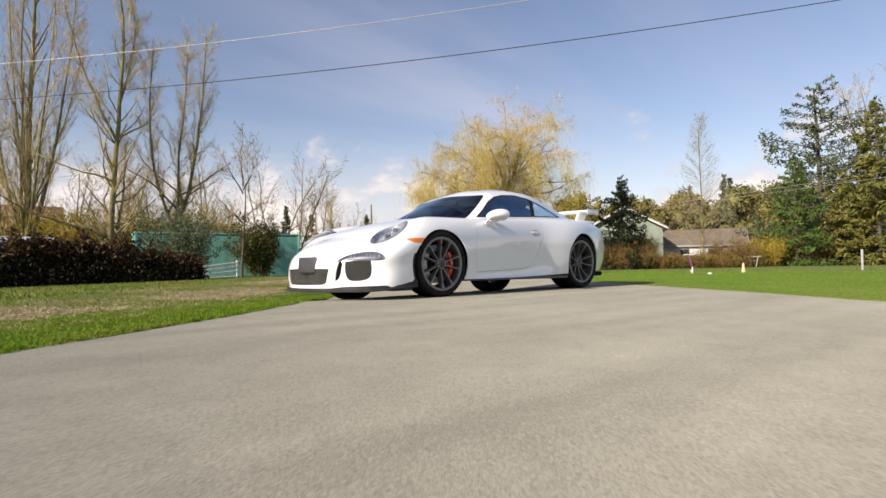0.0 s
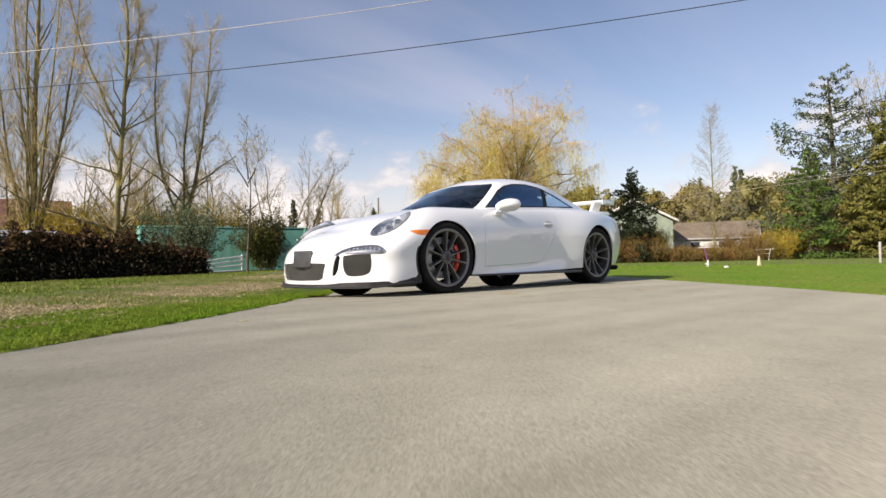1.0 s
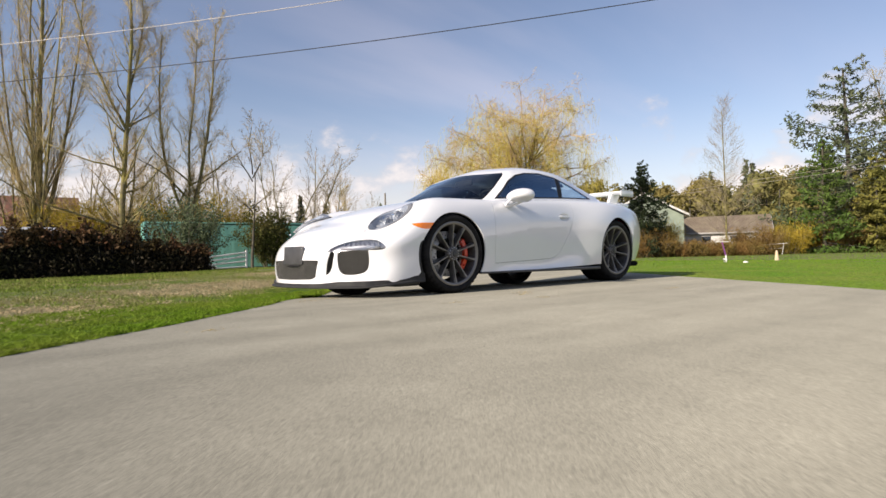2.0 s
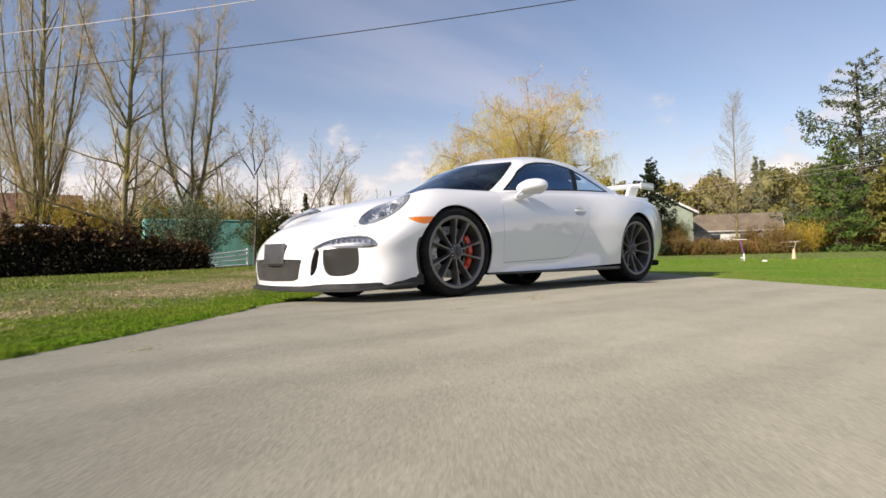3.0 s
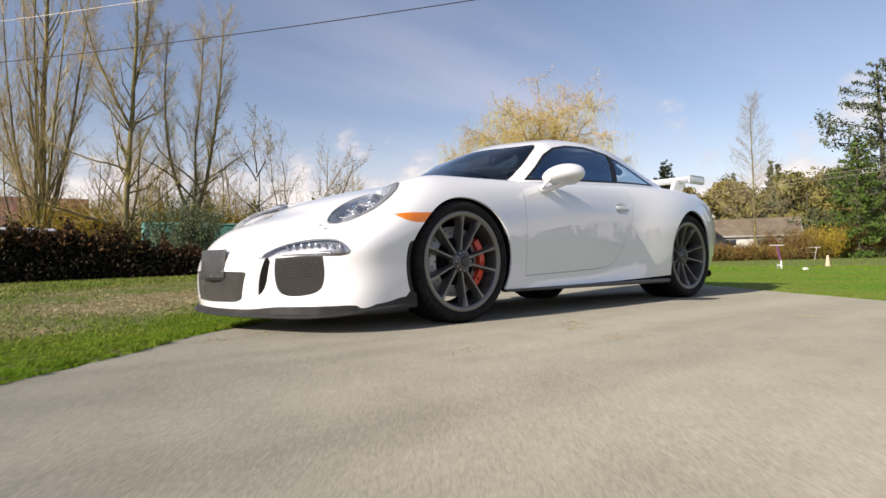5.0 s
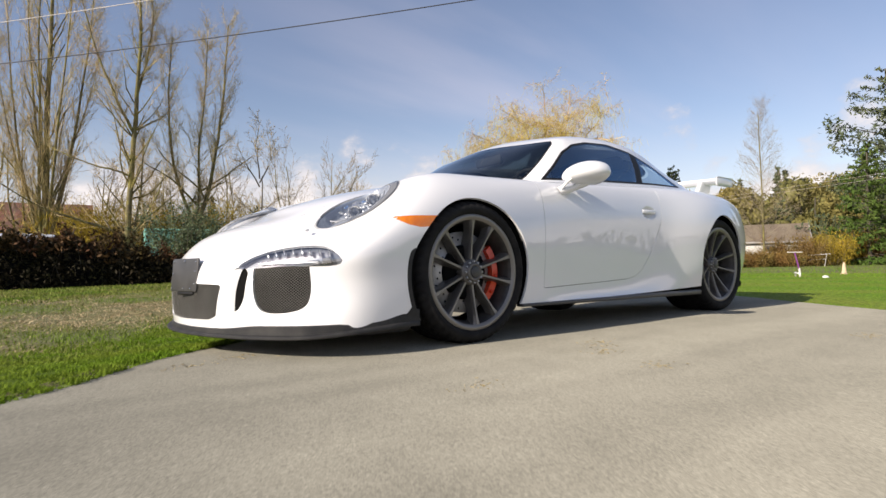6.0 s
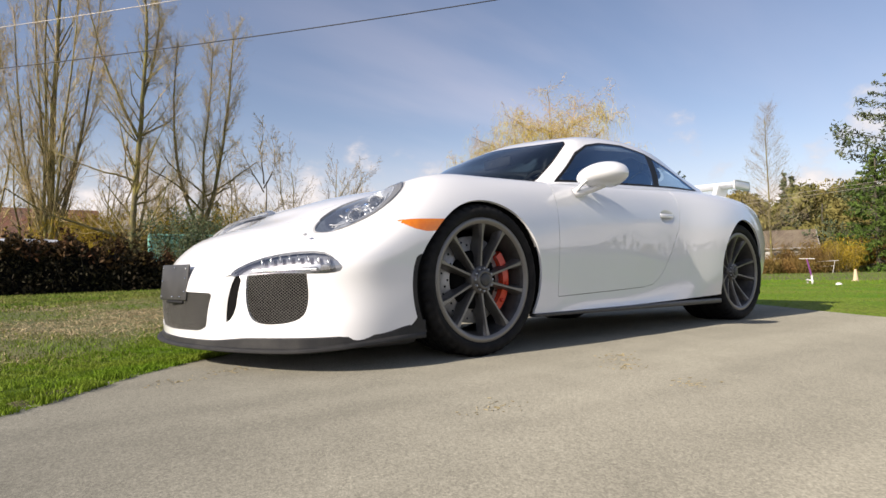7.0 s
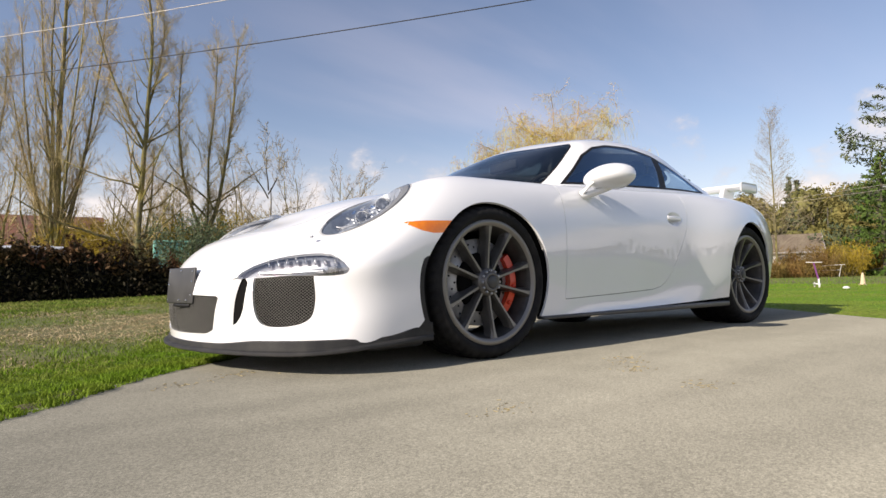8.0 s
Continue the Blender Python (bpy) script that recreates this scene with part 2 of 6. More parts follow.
def asphalt_aggregate(m):
    """Pale and dark stones in the worn surface, and faint long tyre streaks."""
    nt = m.node_tree
    b = nt.nodes["Principled BSDF"]
    col = b.inputs["Base Color"].links[0].from_socket
    tc = nt.nodes.new("ShaderNodeTexCoord")
    for scale, amount, stretch in ((420.0, 0.22, (1, 1, 1)), (34.0, 0.03, (1, 1, 1)), (5.0, 0.05, (1, 1, 1)), (1.6, 0.10, (0.22, 1.6, 1))):
        mp = nt.nodes.new("ShaderNodeMapping")
        mp.inputs["Rotation"].default_value = (0, 0, radians(-52))
        mp.inputs["Scale"].default_value = stretch
        nt.links.new(tc.outputs["Object"], mp.inputs[0])
        n = nt.nodes.new("ShaderNodeTexNoise")
        n.inputs["Scale"].default_value, n.inputs["Detail"].default_value = scale, 2.0
        nt.links.new(mp.outputs[0], n.inputs["Vector"])
        r = nt.nodes.new("ShaderNodeMapRange")
        r.inputs["From Min"].default_value, r.inputs["From Max"].default_value = 0.34, 0.66
        r.inputs["To Min"].default_value, r.inputs["To Max"].default_value = 1 - amount, 1 + amount
        nt.links.new(n.outputs["Fac"], r.inputs["Value"])
        col = tint(nt, col, (0, 0, 0), r.outputs[0])
    v = nt.nodes.new("ShaderNodeTexVoronoi")
    v.inputs["Scale"].default_value = 290.0
    nt.links.new(tc.outputs["Object"], v.inputs["Vector"])
    sp = nt.nodes.new("ShaderNodeSeparateColor")
    nt.links.new(v.outputs["Color"], sp.inputs[0])
    r = nt.nodes.new("ShaderNodeMapRange")
    r.inputs["To Min"].default_value, r.inputs["To Max"].default_value = 0.76, 1.24
    nt.links.new(sp.outputs[0], r.inputs["Value"])
    col = tint(nt, col, (0, 0, 0), r.outputs[0])
    nt.links.new(col, b.inputs["Base Color"])


asphalt_aggregate(M_ROAD)
M_SOIL = material("meadow_ground", (0.078, 0.108, 0.020), 0.95, second=(0.14, 0.118, 0.045), scale=0.35, detail=8, grain=0.5, grain_scale=30, bump=0.8, bump_scale=14)
M_BLADE = leaf_material("grass_blades", (0.120, 0.225, 0.014), (0.175, 0.230, 0.030), scale=1.3, shift=0.45)
M_STRAW = leaf_material("dry_grass", (0.47, 0.38, 0.23), (0.33, 0.26, 0.15), scale=3.0, shift=0.4, through_light=0.1)
M_LITTER = leaf_material("trodden_straw", (0.44, 0.37, 0.21), (0.37, 0.31, 0.18), scale=30.0, shift=0.3, through_light=0.05)
M_VERGE = material("verge_turf", (0.055, 0.105, 0.010), 0.95, second=(0.085, 0.12, 0.018), scale=2.5, detail=8, grain=0.5, grain_scale=90, bump=0.9, bump_scale=90, specular_ior_level=0.1)
M_EDGE = material("edge_soil", (0.080, 0.072, 0.030), 0.95, second=(0.16, 0.138, 0.085), scale=9, detail=8, grain=0.5, grain_scale=120, bump=0.8, bump_scale=80, specular_ior_level=0.1)
M_LAWNSOIL = material("lawn_turf", (0.095, 0.200, 0.014), 0.95, second=(0.165, 0.205, 0.034), scale=0.7, detail=8, grain=0.5, grain_scale=25, bump=0.5, bump_scale=30, specular_ior_level=0.1)
M_FIELD = leaf_material("field_grass", (0.125, 0.205, 0.026), (0.200, 0.205, 0.060), scale=0.9, shift=0.45)
M_LAWN = leaf_material("lawn_grass", (0.106, 0.220, 0.015), (0.155, 0.228, 0.032), scale=0.6, shift=0.35)


# ---------------------------------------------------------------- mesh helpers
def mesh_of(name, verts, faces, mats=(), smooth=True):
    me = bpy.data.meshes.new(name)
    verts = np.asarray(verts, dtype=float)
    if isinstance(faces, np.ndarray):
        n, k = faces.shape
        me.vertices.add(len(verts))
        me.vertices.foreach_set("co", verts.ravel())
        me.loops.add(n * k)
        me.loops.foreach_set("vertex_index", faces.astype(np.int32).ravel())
        me.polygons.add(n)
        me.polygons.foreach_set("loop_start", np.arange(0, n * k, k, dtype=np.int32))
        me.update(calc_edges=True)
    else:
        me.from_pydata([tuple(v) for v in verts], [], [tuple(f) for f in faces])
    for m in mats:
        me.materials.append(m)
    me.polygons.foreach_set("use_smooth", [smooth] * len(me.polygons))
    me.update()
    return me


def part(name, geo, mat, parent=None, label="", smooth=True):
    """One mesh object under a thing; geo is a bmesh or a pair of vertices and faces."""
    if isinstance(geo, bmesh.types.BMesh):
        me = bpy.data.meshes.new(name)
        geo.to_mesh(me)
        geo.free()
        me.materials.append(mat)
        me.polygons.foreach_set("use_smooth", [smooth] * len(me.polygons))
    else:
        me = mesh_of(name, geo[0], geo[1], (mat,), smooth)
    ob = new(name, me)
    if parent:
        ob.parent = parent
    if label:
        tagged(ob, label)
    return ob


def bevel_edges(bm, width, segments=2):
    bmesh.ops.bevel(bm, geom=bm.edges[:], offset=width, segments=segments, profile=0.5, affect="EDGES")
    return bm


def box(size, at=(0, 0, 0), bevel=0.0, turn=None, segments=2):
    bm = bmesh.new()
    bmesh.ops.create_cube(bm, size=1.0)
    bmesh.ops.scale(bm, vec=size, verts=bm.verts)
    if bevel:
        bevel_edges(bm, bevel, segments)
    if turn:
        bmesh.ops.transform(bm, matrix=turn, verts=bm.verts)
    bmesh.ops.translate(bm, vec=at, verts=bm.verts)
    return bm


def lathe(profile, n=64, axis="Y"):
    """Turn (radius, along) points round the axis."""
    pr = np.array(profile, float)
    a = np.linspace(0, 2 * math.pi, n, endpoint=False)
    r, s = pr[:, 0][:, None], np.repeat(pr[:, 1][:, None], n, 1)
    c, d = r * np.cos(a), r * np.sin(a)
    v = np.stack((c, s, d), -1) if axis == "Y" else (np.stack((c, d, s), -1) if axis == "Z" else np.stack((s, c, d), -1))
    k = len(pr)
    i, j = np.meshgrid(np.arange(k - 1), np.arange(n), indexing="ij")
    j2 = (j + 1) % n
    f = np.stack((i * n + j, i * n + j2, (i + 1) * n + j2, (i + 1) * n + j), -1).reshape(-1, 4)
    return v.reshape(-1, 3), f


def tubes(p0, p1, r0, r1, n=4):
    """Tapered prisms from many points p0 to p1, all at once."""
    p0, p1 = np.asarray(p0, float), np.asarray(p1, float)
    r0, r1 = np.asarray(r0, float), np.asarray(r1, float)
    d = p1 - p0
    d /= np.maximum(np.linalg.norm(d, axis=1, keepdims=True), 1e-9)
    ref = np.where(np.abs(d[:, 2:3]) < 0.9, np.array([[0, 0, 1.0]]), np.array([[1.0, 0, 0]]))
    u = np.cross(d, ref)
    u /= np.linalg.norm(u, axis=1, keepdims=True)
    w = np.cross(d, u)
    a = np.linspace(0, 2 * math.pi, n, endpoint=False)
    ring = u[:, None, :] * np.cos(a)[None, :, None] + w[:, None, :] * np.sin(a)[None, :, None]
    v = np.concatenate((p0[:, None] + ring * r0[:, None, None], p1[:, None] + ring * r1[:, None, None]), 1)
    m = len(p0)
    j = np.arange(n)
    f = np.stack((j, (j + 1) % n, (j + 1) % n + n, j + n), -1)
    f = (f[None] + (np.arange(m) * 2 * n)[:, None, None]).reshape(-1, 4)
    return v.reshape(-1, 3), f


def ribbons(p0, p1, r0, r1, rng):
    """Twigs too thin to show their roundness: one narrow quad each, turned at random."""
    p0, p1 = np.asarray(p0, float), np.asarray(p1, float)
    d = p1 - p0
    u = np.cross(d, rng.normal(size=d.shape))
    u /= np.maximum(np.linalg.norm(u, axis=1, keepdims=True), 1e-9)
    a, b = u * np.asarray(r0)[:, None], u * np.asarray(r1)[:, None]
    v = np.stack((p0 - a, p0 + a, p1 + b, p1 - b), 1).reshape(-1, 3)
    return v, np.arange(len(v)).reshape(-1, 4)


def leaf_cloud(centres, size, rng, flat=0.0, long=1.6, up=None, slim=0.35):
    """Small pointed quads, one at each centre, turned at random."""
    c = np.asarray(centres, float)
    m = len(c)
    a = rng.normal(size=(m, 3))
    if up is not None:
        a = a * (1 - flat) + np.asarray(up) * flat * 2
    a /= np.linalg.norm(a, axis=1, keepdims=True)
    b = np.cross(a, rng.normal(size=(m, 3)))
    b /= np.maximum(np.linalg.norm(b, axis=1, keepdims=True), 1e-6)
    s = np.asarray(size) * rng.uniform(0.6, 1.3, m)
    s = s[:, None]
    v = np.stack((c - a * s * long * 0.5, c + b * s * slim, c + a * s * long * 0.5, c - b * s * slim), 1)
    return v.reshape(-1, 3), np.arange(m * 4).reshape(-1, 4)


def join(*geos):
    vs, fs, off = [], [], 0
    for v, f in geos:
        vs.append(np.asarray(v))
        fs.append(np.asarray(f) + off)
        off += len(v)
    return np.concatenate(vs), np.concatenate(fs)


def thing(name, at, label, category, group="", kind=""):
    e = new(name)
    e.empty_display_size = 0.2
    e.location = at
    return tagged(e, label, category, group, kind)


# ---------------------------------------------------------------- the ground
LEFT_EDGE = [(-60, -45), (-20, -13.6), (-8, -5.3), (-3.62, -2.28), (-2.4, -1.33), (-1.6, -0.62), (-1.1, -0.03), (-0.2, 1.15), (1.2, 3.0), (4, 6.6), (9, 13)]
RIGHT_EDGE = [(-40, -78), (-6, -36), (0.3, -17), (0.75, -7.2), (1.41, -4.1), (2.5, -2.7), (3.5, -1.2), (4.55, 0.15), (6.2, 2.6), (8.5, 5.8), (13, 11.5)]


def along(points, step):
    """Points every step metres along a smooth line through the given ones."""
    p = np.array(points, float)
    k = np.concatenate(((0,), np.cumsum(np.linalg.norm(np.diff(p, axis=0), axis=1))))
    t = np.arange(0, k[-1], step)
    q = np.stack([np.interp(t, k, p[:, i]) for i in range(p.shape[1])], -1)
    for _ in range(3):
        q[1:-1] = (q[:-2] + 2 * q[1:-1] + q[2:]) / 4
    return q


def side_of(points, x, y):
    """Distance of (x, y) to the right of a line, in plan (negative: to its left)."""
    p = np.array(points, float)
    best = np.full(np.shape(x), 1e9)
    sign = np.zeros(np.shape(x))
    for a, b in zip(p[:-1], p[1:]):
        d = b - a
        L = np.linalg.norm(d)
        d = d / L
        s = np.clip((x - a[0]) * d[0] + (y - a[1]) * d[1], 0, L)
        qx, qy = x - a[0] - s * d[0], y - a[1] - s * d[1]
        r = np.hypot(qx, qy)
        near = r < best
        best = np.where(near, r, best)
        sign = np.where(near, np.sign(qx * d[1] - qy * d[0]), sign)
    return best * sign


def ease(a, b, x):
    t = np.clip((x - a) / (b - a), 0, 1)
    return t * t * (3 - 2 * t)


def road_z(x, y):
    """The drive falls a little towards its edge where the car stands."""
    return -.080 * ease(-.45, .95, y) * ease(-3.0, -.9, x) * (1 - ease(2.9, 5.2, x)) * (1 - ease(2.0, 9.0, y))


def ground_z(x, y):
    left = np.clip(-side_of(LEFT_EDGE, x, y) / 22.0, 0, 1)
    lawn = ease(0, 1.5, side_of(RIGHT_EDGE, x, y)) * ease(11, 26, x)
    return -0.014 - 0.30 * left * left * (3 - 2 * left) - 0.20 * lawn + road_z(x, y)


def build_ground():
    ax = np.concatenate((-np.geomspace(1500, 60, 12), np.linspace(-50, -6, 45), np.linspace(-5.5, 9.5, 61), np.linspace(10, 60, 51), np.geomspace(70, 1500, 12)))
    gx, gy = np.meshgrid(ax, ax, indexing="ij")
    v = np.stack((gx, gy, ground_z(gx, gy)), -1).reshape(-1, 3)
    n = len(ax)
    i, j = np.meshgrid(np.arange(n - 1), np.arange(n - 1), indexing="ij")
    a = i * n + j
    f = np.stack((a, a + n, a + n + 1, a + 1), -1).reshape(-1, 4)
    g = new("ground", mesh_of("ground", v, f, (M_SOIL,)))
    tagged(g, "rough grassy ground of the meadow and lawn", "ground", kind="structure")
    # the drive: a thin slab of asphalt with ragged edges
    L, R = along(LEFT_EDGE, 0.12), along(RIGHT_EDGE, 0.12)
    n = 520
    L = L[np.linspace(0, len(L) - 1, n).astype(int)]
    R = R[np.linspace(0, len(R) - 1, n).astype(int)]
    rng = np.random.default_rng(5)
    jl = np.convolve(rng.normal(0, 0.05, n + 2), np.ones(3) / 3, "valid")
    jr = np.convolve(rng.normal(0, 0.03, n + 4), np.ones(5) / 5, "valid")
    w = R - L
    w /= np.linalg.norm(w, axis=1, keepdims=True)
    L, R = L + w * jl[:, None], R + w * jr[:, None]
    m = 56
    s = np.linspace(0, 1, m)[None, :, None]
    top = L[:, None] * (1 - s) + R[:, None] * s
    top[:, 1], top[:, -2] = L + w * 0.02, R - w * 0.02
    v = np.concatenate((top, road_z(top[..., 0], top[..., 1])[..., None]), -1)
    v[:, 0, 2] -= 0.03
    v[:, -1, 2] -= 0.03
    i, j = np.meshgrid(np.arange(n - 1), np.arange(m - 1), indexing="ij")
    a = i * m + j
    f = np.stack((a, a + 1, a + m + 1, a + m), -1).reshape(-1, 4)[:, ::-1]
    road = new("road", mesh_of("road", v.reshape(-1, 3), f, (M_ROAD,), False))
    # turf of the lawn, and the strip of bare soil beside the drive
    P = along(RIGHT_EDGE, 0.5)
    d = np.gradient(P, axis=0)
    out = np.stack((d[:, 1], -d[:, 0]), -1)
    out /= np.linalg.norm(out, axis=1, keepdims=True)
    far = np.array((0, .15, .6, 1.5, 3, 6, 12, 24, 45, 80.0))
    q = P[:, None] + out[:, None] * far[None, :, None]
    q[:, 0] = P - out * .03
    z = ground_z(q[..., 0], q[..., 1]) + .006
    v = np.concatenate((q, z[..., None]), -1)
    i, j = np.meshgrid(np.arange(len(P) - 1), np.arange(len(far) - 1), indexing="ij")
    a = i * len(far) + j
    f = np.stack((a, a + len(far), a + len(far) + 1, a + 1), -1).reshape(-1, 4)
    lawn = new("lawn", mesh_of("lawn", v.reshape(-1, 3), f[:, ::-1], (M_LAWNSOIL,)))
    tagged(lawn, "mown green lawn beside the drive", "lawn", kind="structure")
    P = along(LEFT_EDGE, 0.1)
    P = P[(P[:, 0] > -9) & (P[:, 0] < 4)]
    d = np.gradient(P, axis=0)
    out = np.stack((d[:, 1], -d[:, 0]), -1)
    out /= np.linalg.norm(out, axis=1, keepdims=True)
    w0 = 1.0 + np.convolve(rng.normal(0, .5, len(P) + 12), np.ones(13) / 13, "valid") + .12 * np.sin(np.arange(len(P)) * .21)
    far = np.array((.03, -.1, -.4, -.75, -1.0))
    q = P[:, None] + out[:, None] * (np.where(far > 0, far, far * w0[:, None]))[..., None]
    v = np.concatenate((q, (ground_z(q[..., 0], q[..., 1]) + .006)[..., None]), -1)
    v[:, -1, 2] -= .02
    i, j = np.meshgrid(np.arange(len(P) - 1), np.arange(4), indexing="ij")
    a = i * 5 + j
    f = np.stack((a, a + 1, a + 6, a + 5), -1).reshape(-1, 4)
    ragged = .004 + .018 * np.abs(np.convolve(rng.normal(0, 1.2, len(P) + 2), np.ones(3) / 3, "valid"))
    q = np.stack((P - out * .06, P + out * (ragged * .5)[:, None], P + out * ragged[:, None]), 1)
    zz = road_z(q[..., 0], q[..., 1]) + np.array((.003, .004, -.004))
    sv = np.concatenate((q, zz[..., None]), -1).reshape(-1, 3)
    i, j = np.meshgrid(np.arange(len(P) - 1), np.arange(2), indexing="ij")
    a = i * 3 + j
    soil = new("soil_edge", mesh_of("soil_edge", sv, np.stack((a, a + 3, a + 4, a + 1), -1).reshape(-1, 4)[:, ::-1], (M_EDGE,)))
    tagged(soil, "ragged brown soil washed onto the drive's edge", "soil", kind="structure")
    i, j = np.meshgrid(np.arange(len(P) - 1), np.arange(4), indexing="ij")
    a = i * 5 + j
    verge = new("verge", mesh_of("verge", v.reshape(-1, 3), f, (M_VERGE,)))
    tagged(verge, "strip of green turf beside the drive", "verge", kind="structure")
    tagged(road, "pale weathered asphalt drive with ragged edges", "road", kind="structure")


build_ground()


def blades(name, x, y, height, width, mat, label, rng, lean=0.5, base=None):
    """One mesh of bent grass blades."""
    m = len(x)
    z = ground_z(x, y) if base is None else base
    lumps = np.ones(m)
    for k in range(7):
        a, w = rng.uniform(0, 6.28), rng.uniform(9, 60)
        lumps += .26 * np.sin((x * math.cos(a) + y * math.sin(a)) * w + rng.uniform(0, 6))
    h = height * rng.uniform(0.5, 1.25, m) * np.clip(lumps, .35, 1.6)
    a = rng.uniform(0, 2 * math.pi, m)
    dx, dy = np.cos(a), np.sin(a)
    l = lean * h * rng.uniform(0.1, 1.2, m)
    w = width * rng.uniform(0.6, 1.3, m)
    b = rng.uniform(0, 2 * math.pi, m)
    wx, wy = np.cos(b) * w, np.sin(b) * w
    p = np.stack((x, y, z), -1)
    side = np.stack((wx, wy, np.zeros(m)), -1)
    mid = p + np.stack((dx * l * 0.35, dy * l * 0.35, h * 0.6), -1)
    tip = p + np.stack((dx * l, dy * l, h), -1)
    v = np.stack((p - side, p + side, mid + side * 0.7, mid - side * 0.7, tip), 1).reshape(-1, 3)
    k = (np.arange(m) * 5)[:, None]
    f = np.concatenate((k + np.array([[0, 1, 2]]), k + np.array([[0, 2, 3]]), k + np.array([[3, 2, 4]])), 0)
    ob = new(name, mesh_of(name, v, f, (mat,)))
    return tagged(ob, label, "grass", kind="stuff")


def scatter(rng, count, x0, x1, y0, y1):
    return rng.uniform(x0, x1, count), rng.uniform(y0, y1, count)


# ---------------------------------------------------------------- smooth surfaces for the car
def spline(knots, values, at):
    """Natural cubic spline through values (n, k) at knots, sampled at the given places."""
    n = len(knots)
    h = np.diff(knots)
    A = np.zeros((n, n))
    A[0, 0] = A[-1, -1] = 1
    rhs = np.zeros((n,) + values.shape[1:])
    for i in range(1, n - 1):
        A[i, i - 1], A[i, i], A[i, i + 1] = h[i - 1], 2 * (h[i - 1] + h[i]), h[i]
        rhs[i] = 6 * ((values[i + 1] - values[i]) / h[i] - (values[i] - values[i - 1]) / h[i - 1])
    m = np.linalg.solve(A, rhs.reshape(n, -1)).reshape(rhs.shape)
    k = np.clip(np.searchsorted(knots, at, "right") - 1, 0, n - 2)
    s = (np.asarray(at) - knots[k])
    hk = h[k]
    shp = (-1,) + (1,) * (values.ndim - 1)
    s, hk = s.reshape(shp), hk.reshape(shp)
    a = (hk - s) / hk
    b = s / hk
    return a * values[k] + b * values[k + 1] + ((a ** 3 - a) * m[k] + (b ** 3 - b) * m[k + 1]) * hk * hk / 6


MIRROR = np.array([1.0, -1.0, 1.0])


def surface(rails, nu, nv):
    """A surface through feature lines of one half of the car: each line runs from the nose's middle round the flank to the tail's
    middle; the last is the middle line of the top. Returns vertices, (u, v) in line and column numbers, and triangles."""
    P = np.array(rails, float)                                   # rows, columns, 3
    P = np.concatenate((P, P[-2:-4:-1] * MIRROR), 0)
    P = np.concatenate((P[:, 2:0:-1] * MIRROR, P, P[:, -2:-4:-1] * MIRROR), 1)
    rows, cols = P.shape[:2]
    ku = np.concatenate(((0,), np.cumsum(np.linalg.norm(np.diff(P, axis=1), axis=2).mean(0) ** 0.7)))
    kv = np.concatenate(((0,), np.cumsum(np.linalg.norm(np.diff(P, axis=0), axis=2).mean(1) ** 0.7)))
    su = np.linspace(ku[2], ku[-3], nu)
    sv = np.linspace(kv[0], kv[-3], nv)
    Q = spline(ku, P.transpose(1, 0, 2), su)                     # nu, rows, 3
    S = spline(kv, Q.transpose(1, 0, 2), sv)                     # nv, nu, 3
    u = np.interp(su, ku, np.arange(cols) - 2.0)
    v = np.interp(sv, kv, np.arange(rows))
    uv = np.stack(np.broadcast_arrays(u[None, :], v[:, None]), -1)
    i, j = np.meshgrid(np.arange(nv - 1), np.arange(nu - 1), indexing="ij")
    a = (i * nu + j).ravel()
    f = np.concatenate((np.stack((a, a + 1, a + nu + 1), -1), np.stack((a, a + nu + 1, a + nu), -1)))
    S[..., 1] = np.maximum(S[..., 1], 0)
    return S.reshape(-1, 3), uv.reshape(-1, 2), f


def split(M, field):
    """Cut a triangle surface (V, uv, F) along the zero line of a field; returns the side above zero and the side below."""
    V, UV, F = M
    if len(F) == 0:
        return M, M
    g = np.asarray(field(V, UV), float)
    g = np.where(np.abs(g) < 1e-6, 1e-6, g)
    s = g[F] > 0
    cnt = s.sum(1)
    data = np.concatenate((V, UV), 1)
    extra, made, pos, neg = [], {}, [F[cnt == 3]], [F[cnt == 0]]
    ep, en = [], []
    base = len(V)

    def cross(a, b):
        key = (a, b) if a < b else (b, a)
        if key not in made:
            t = g[a] / (g[a] - g[b])
            made[key] = base + len(extra)
            extra.append(data[a] * (1 - t) + data[b] * t)
        return made[key]

    for tri, c in zip(F[(cnt == 1) | (cnt == 2)].tolist(), cnt[(cnt == 1) | (cnt == 2)].tolist()):
        want = c == 1
        k = next(i for i in range(3) if (g[tri[i]] > 0) == want)
        a, b, d = tri[k], tri[(k + 1) % 3], tri[(k + 2) % 3]
        ab, ad = cross(a, b), cross(a, d)
        one, two = ([(a, ab, ad)], [(ab, b, d), (ab, d, ad)])
        (ep if want else en).extend(one)
        (en if want else ep).extend(two)
    if extra:
        data = np.concatenate((data, np.array(extra)))
    out = []
    for keep, more in ((pos, ep), (neg, en)):
        ff = np.concatenate(keep + ([np.array(more)] if more else []))
        used, inv = np.unique(ff, return_inverse=True)
        d = data[used]
        out.append((d[:, :3], d[:, 3:], inv.reshape(-1, 3)))
    return out


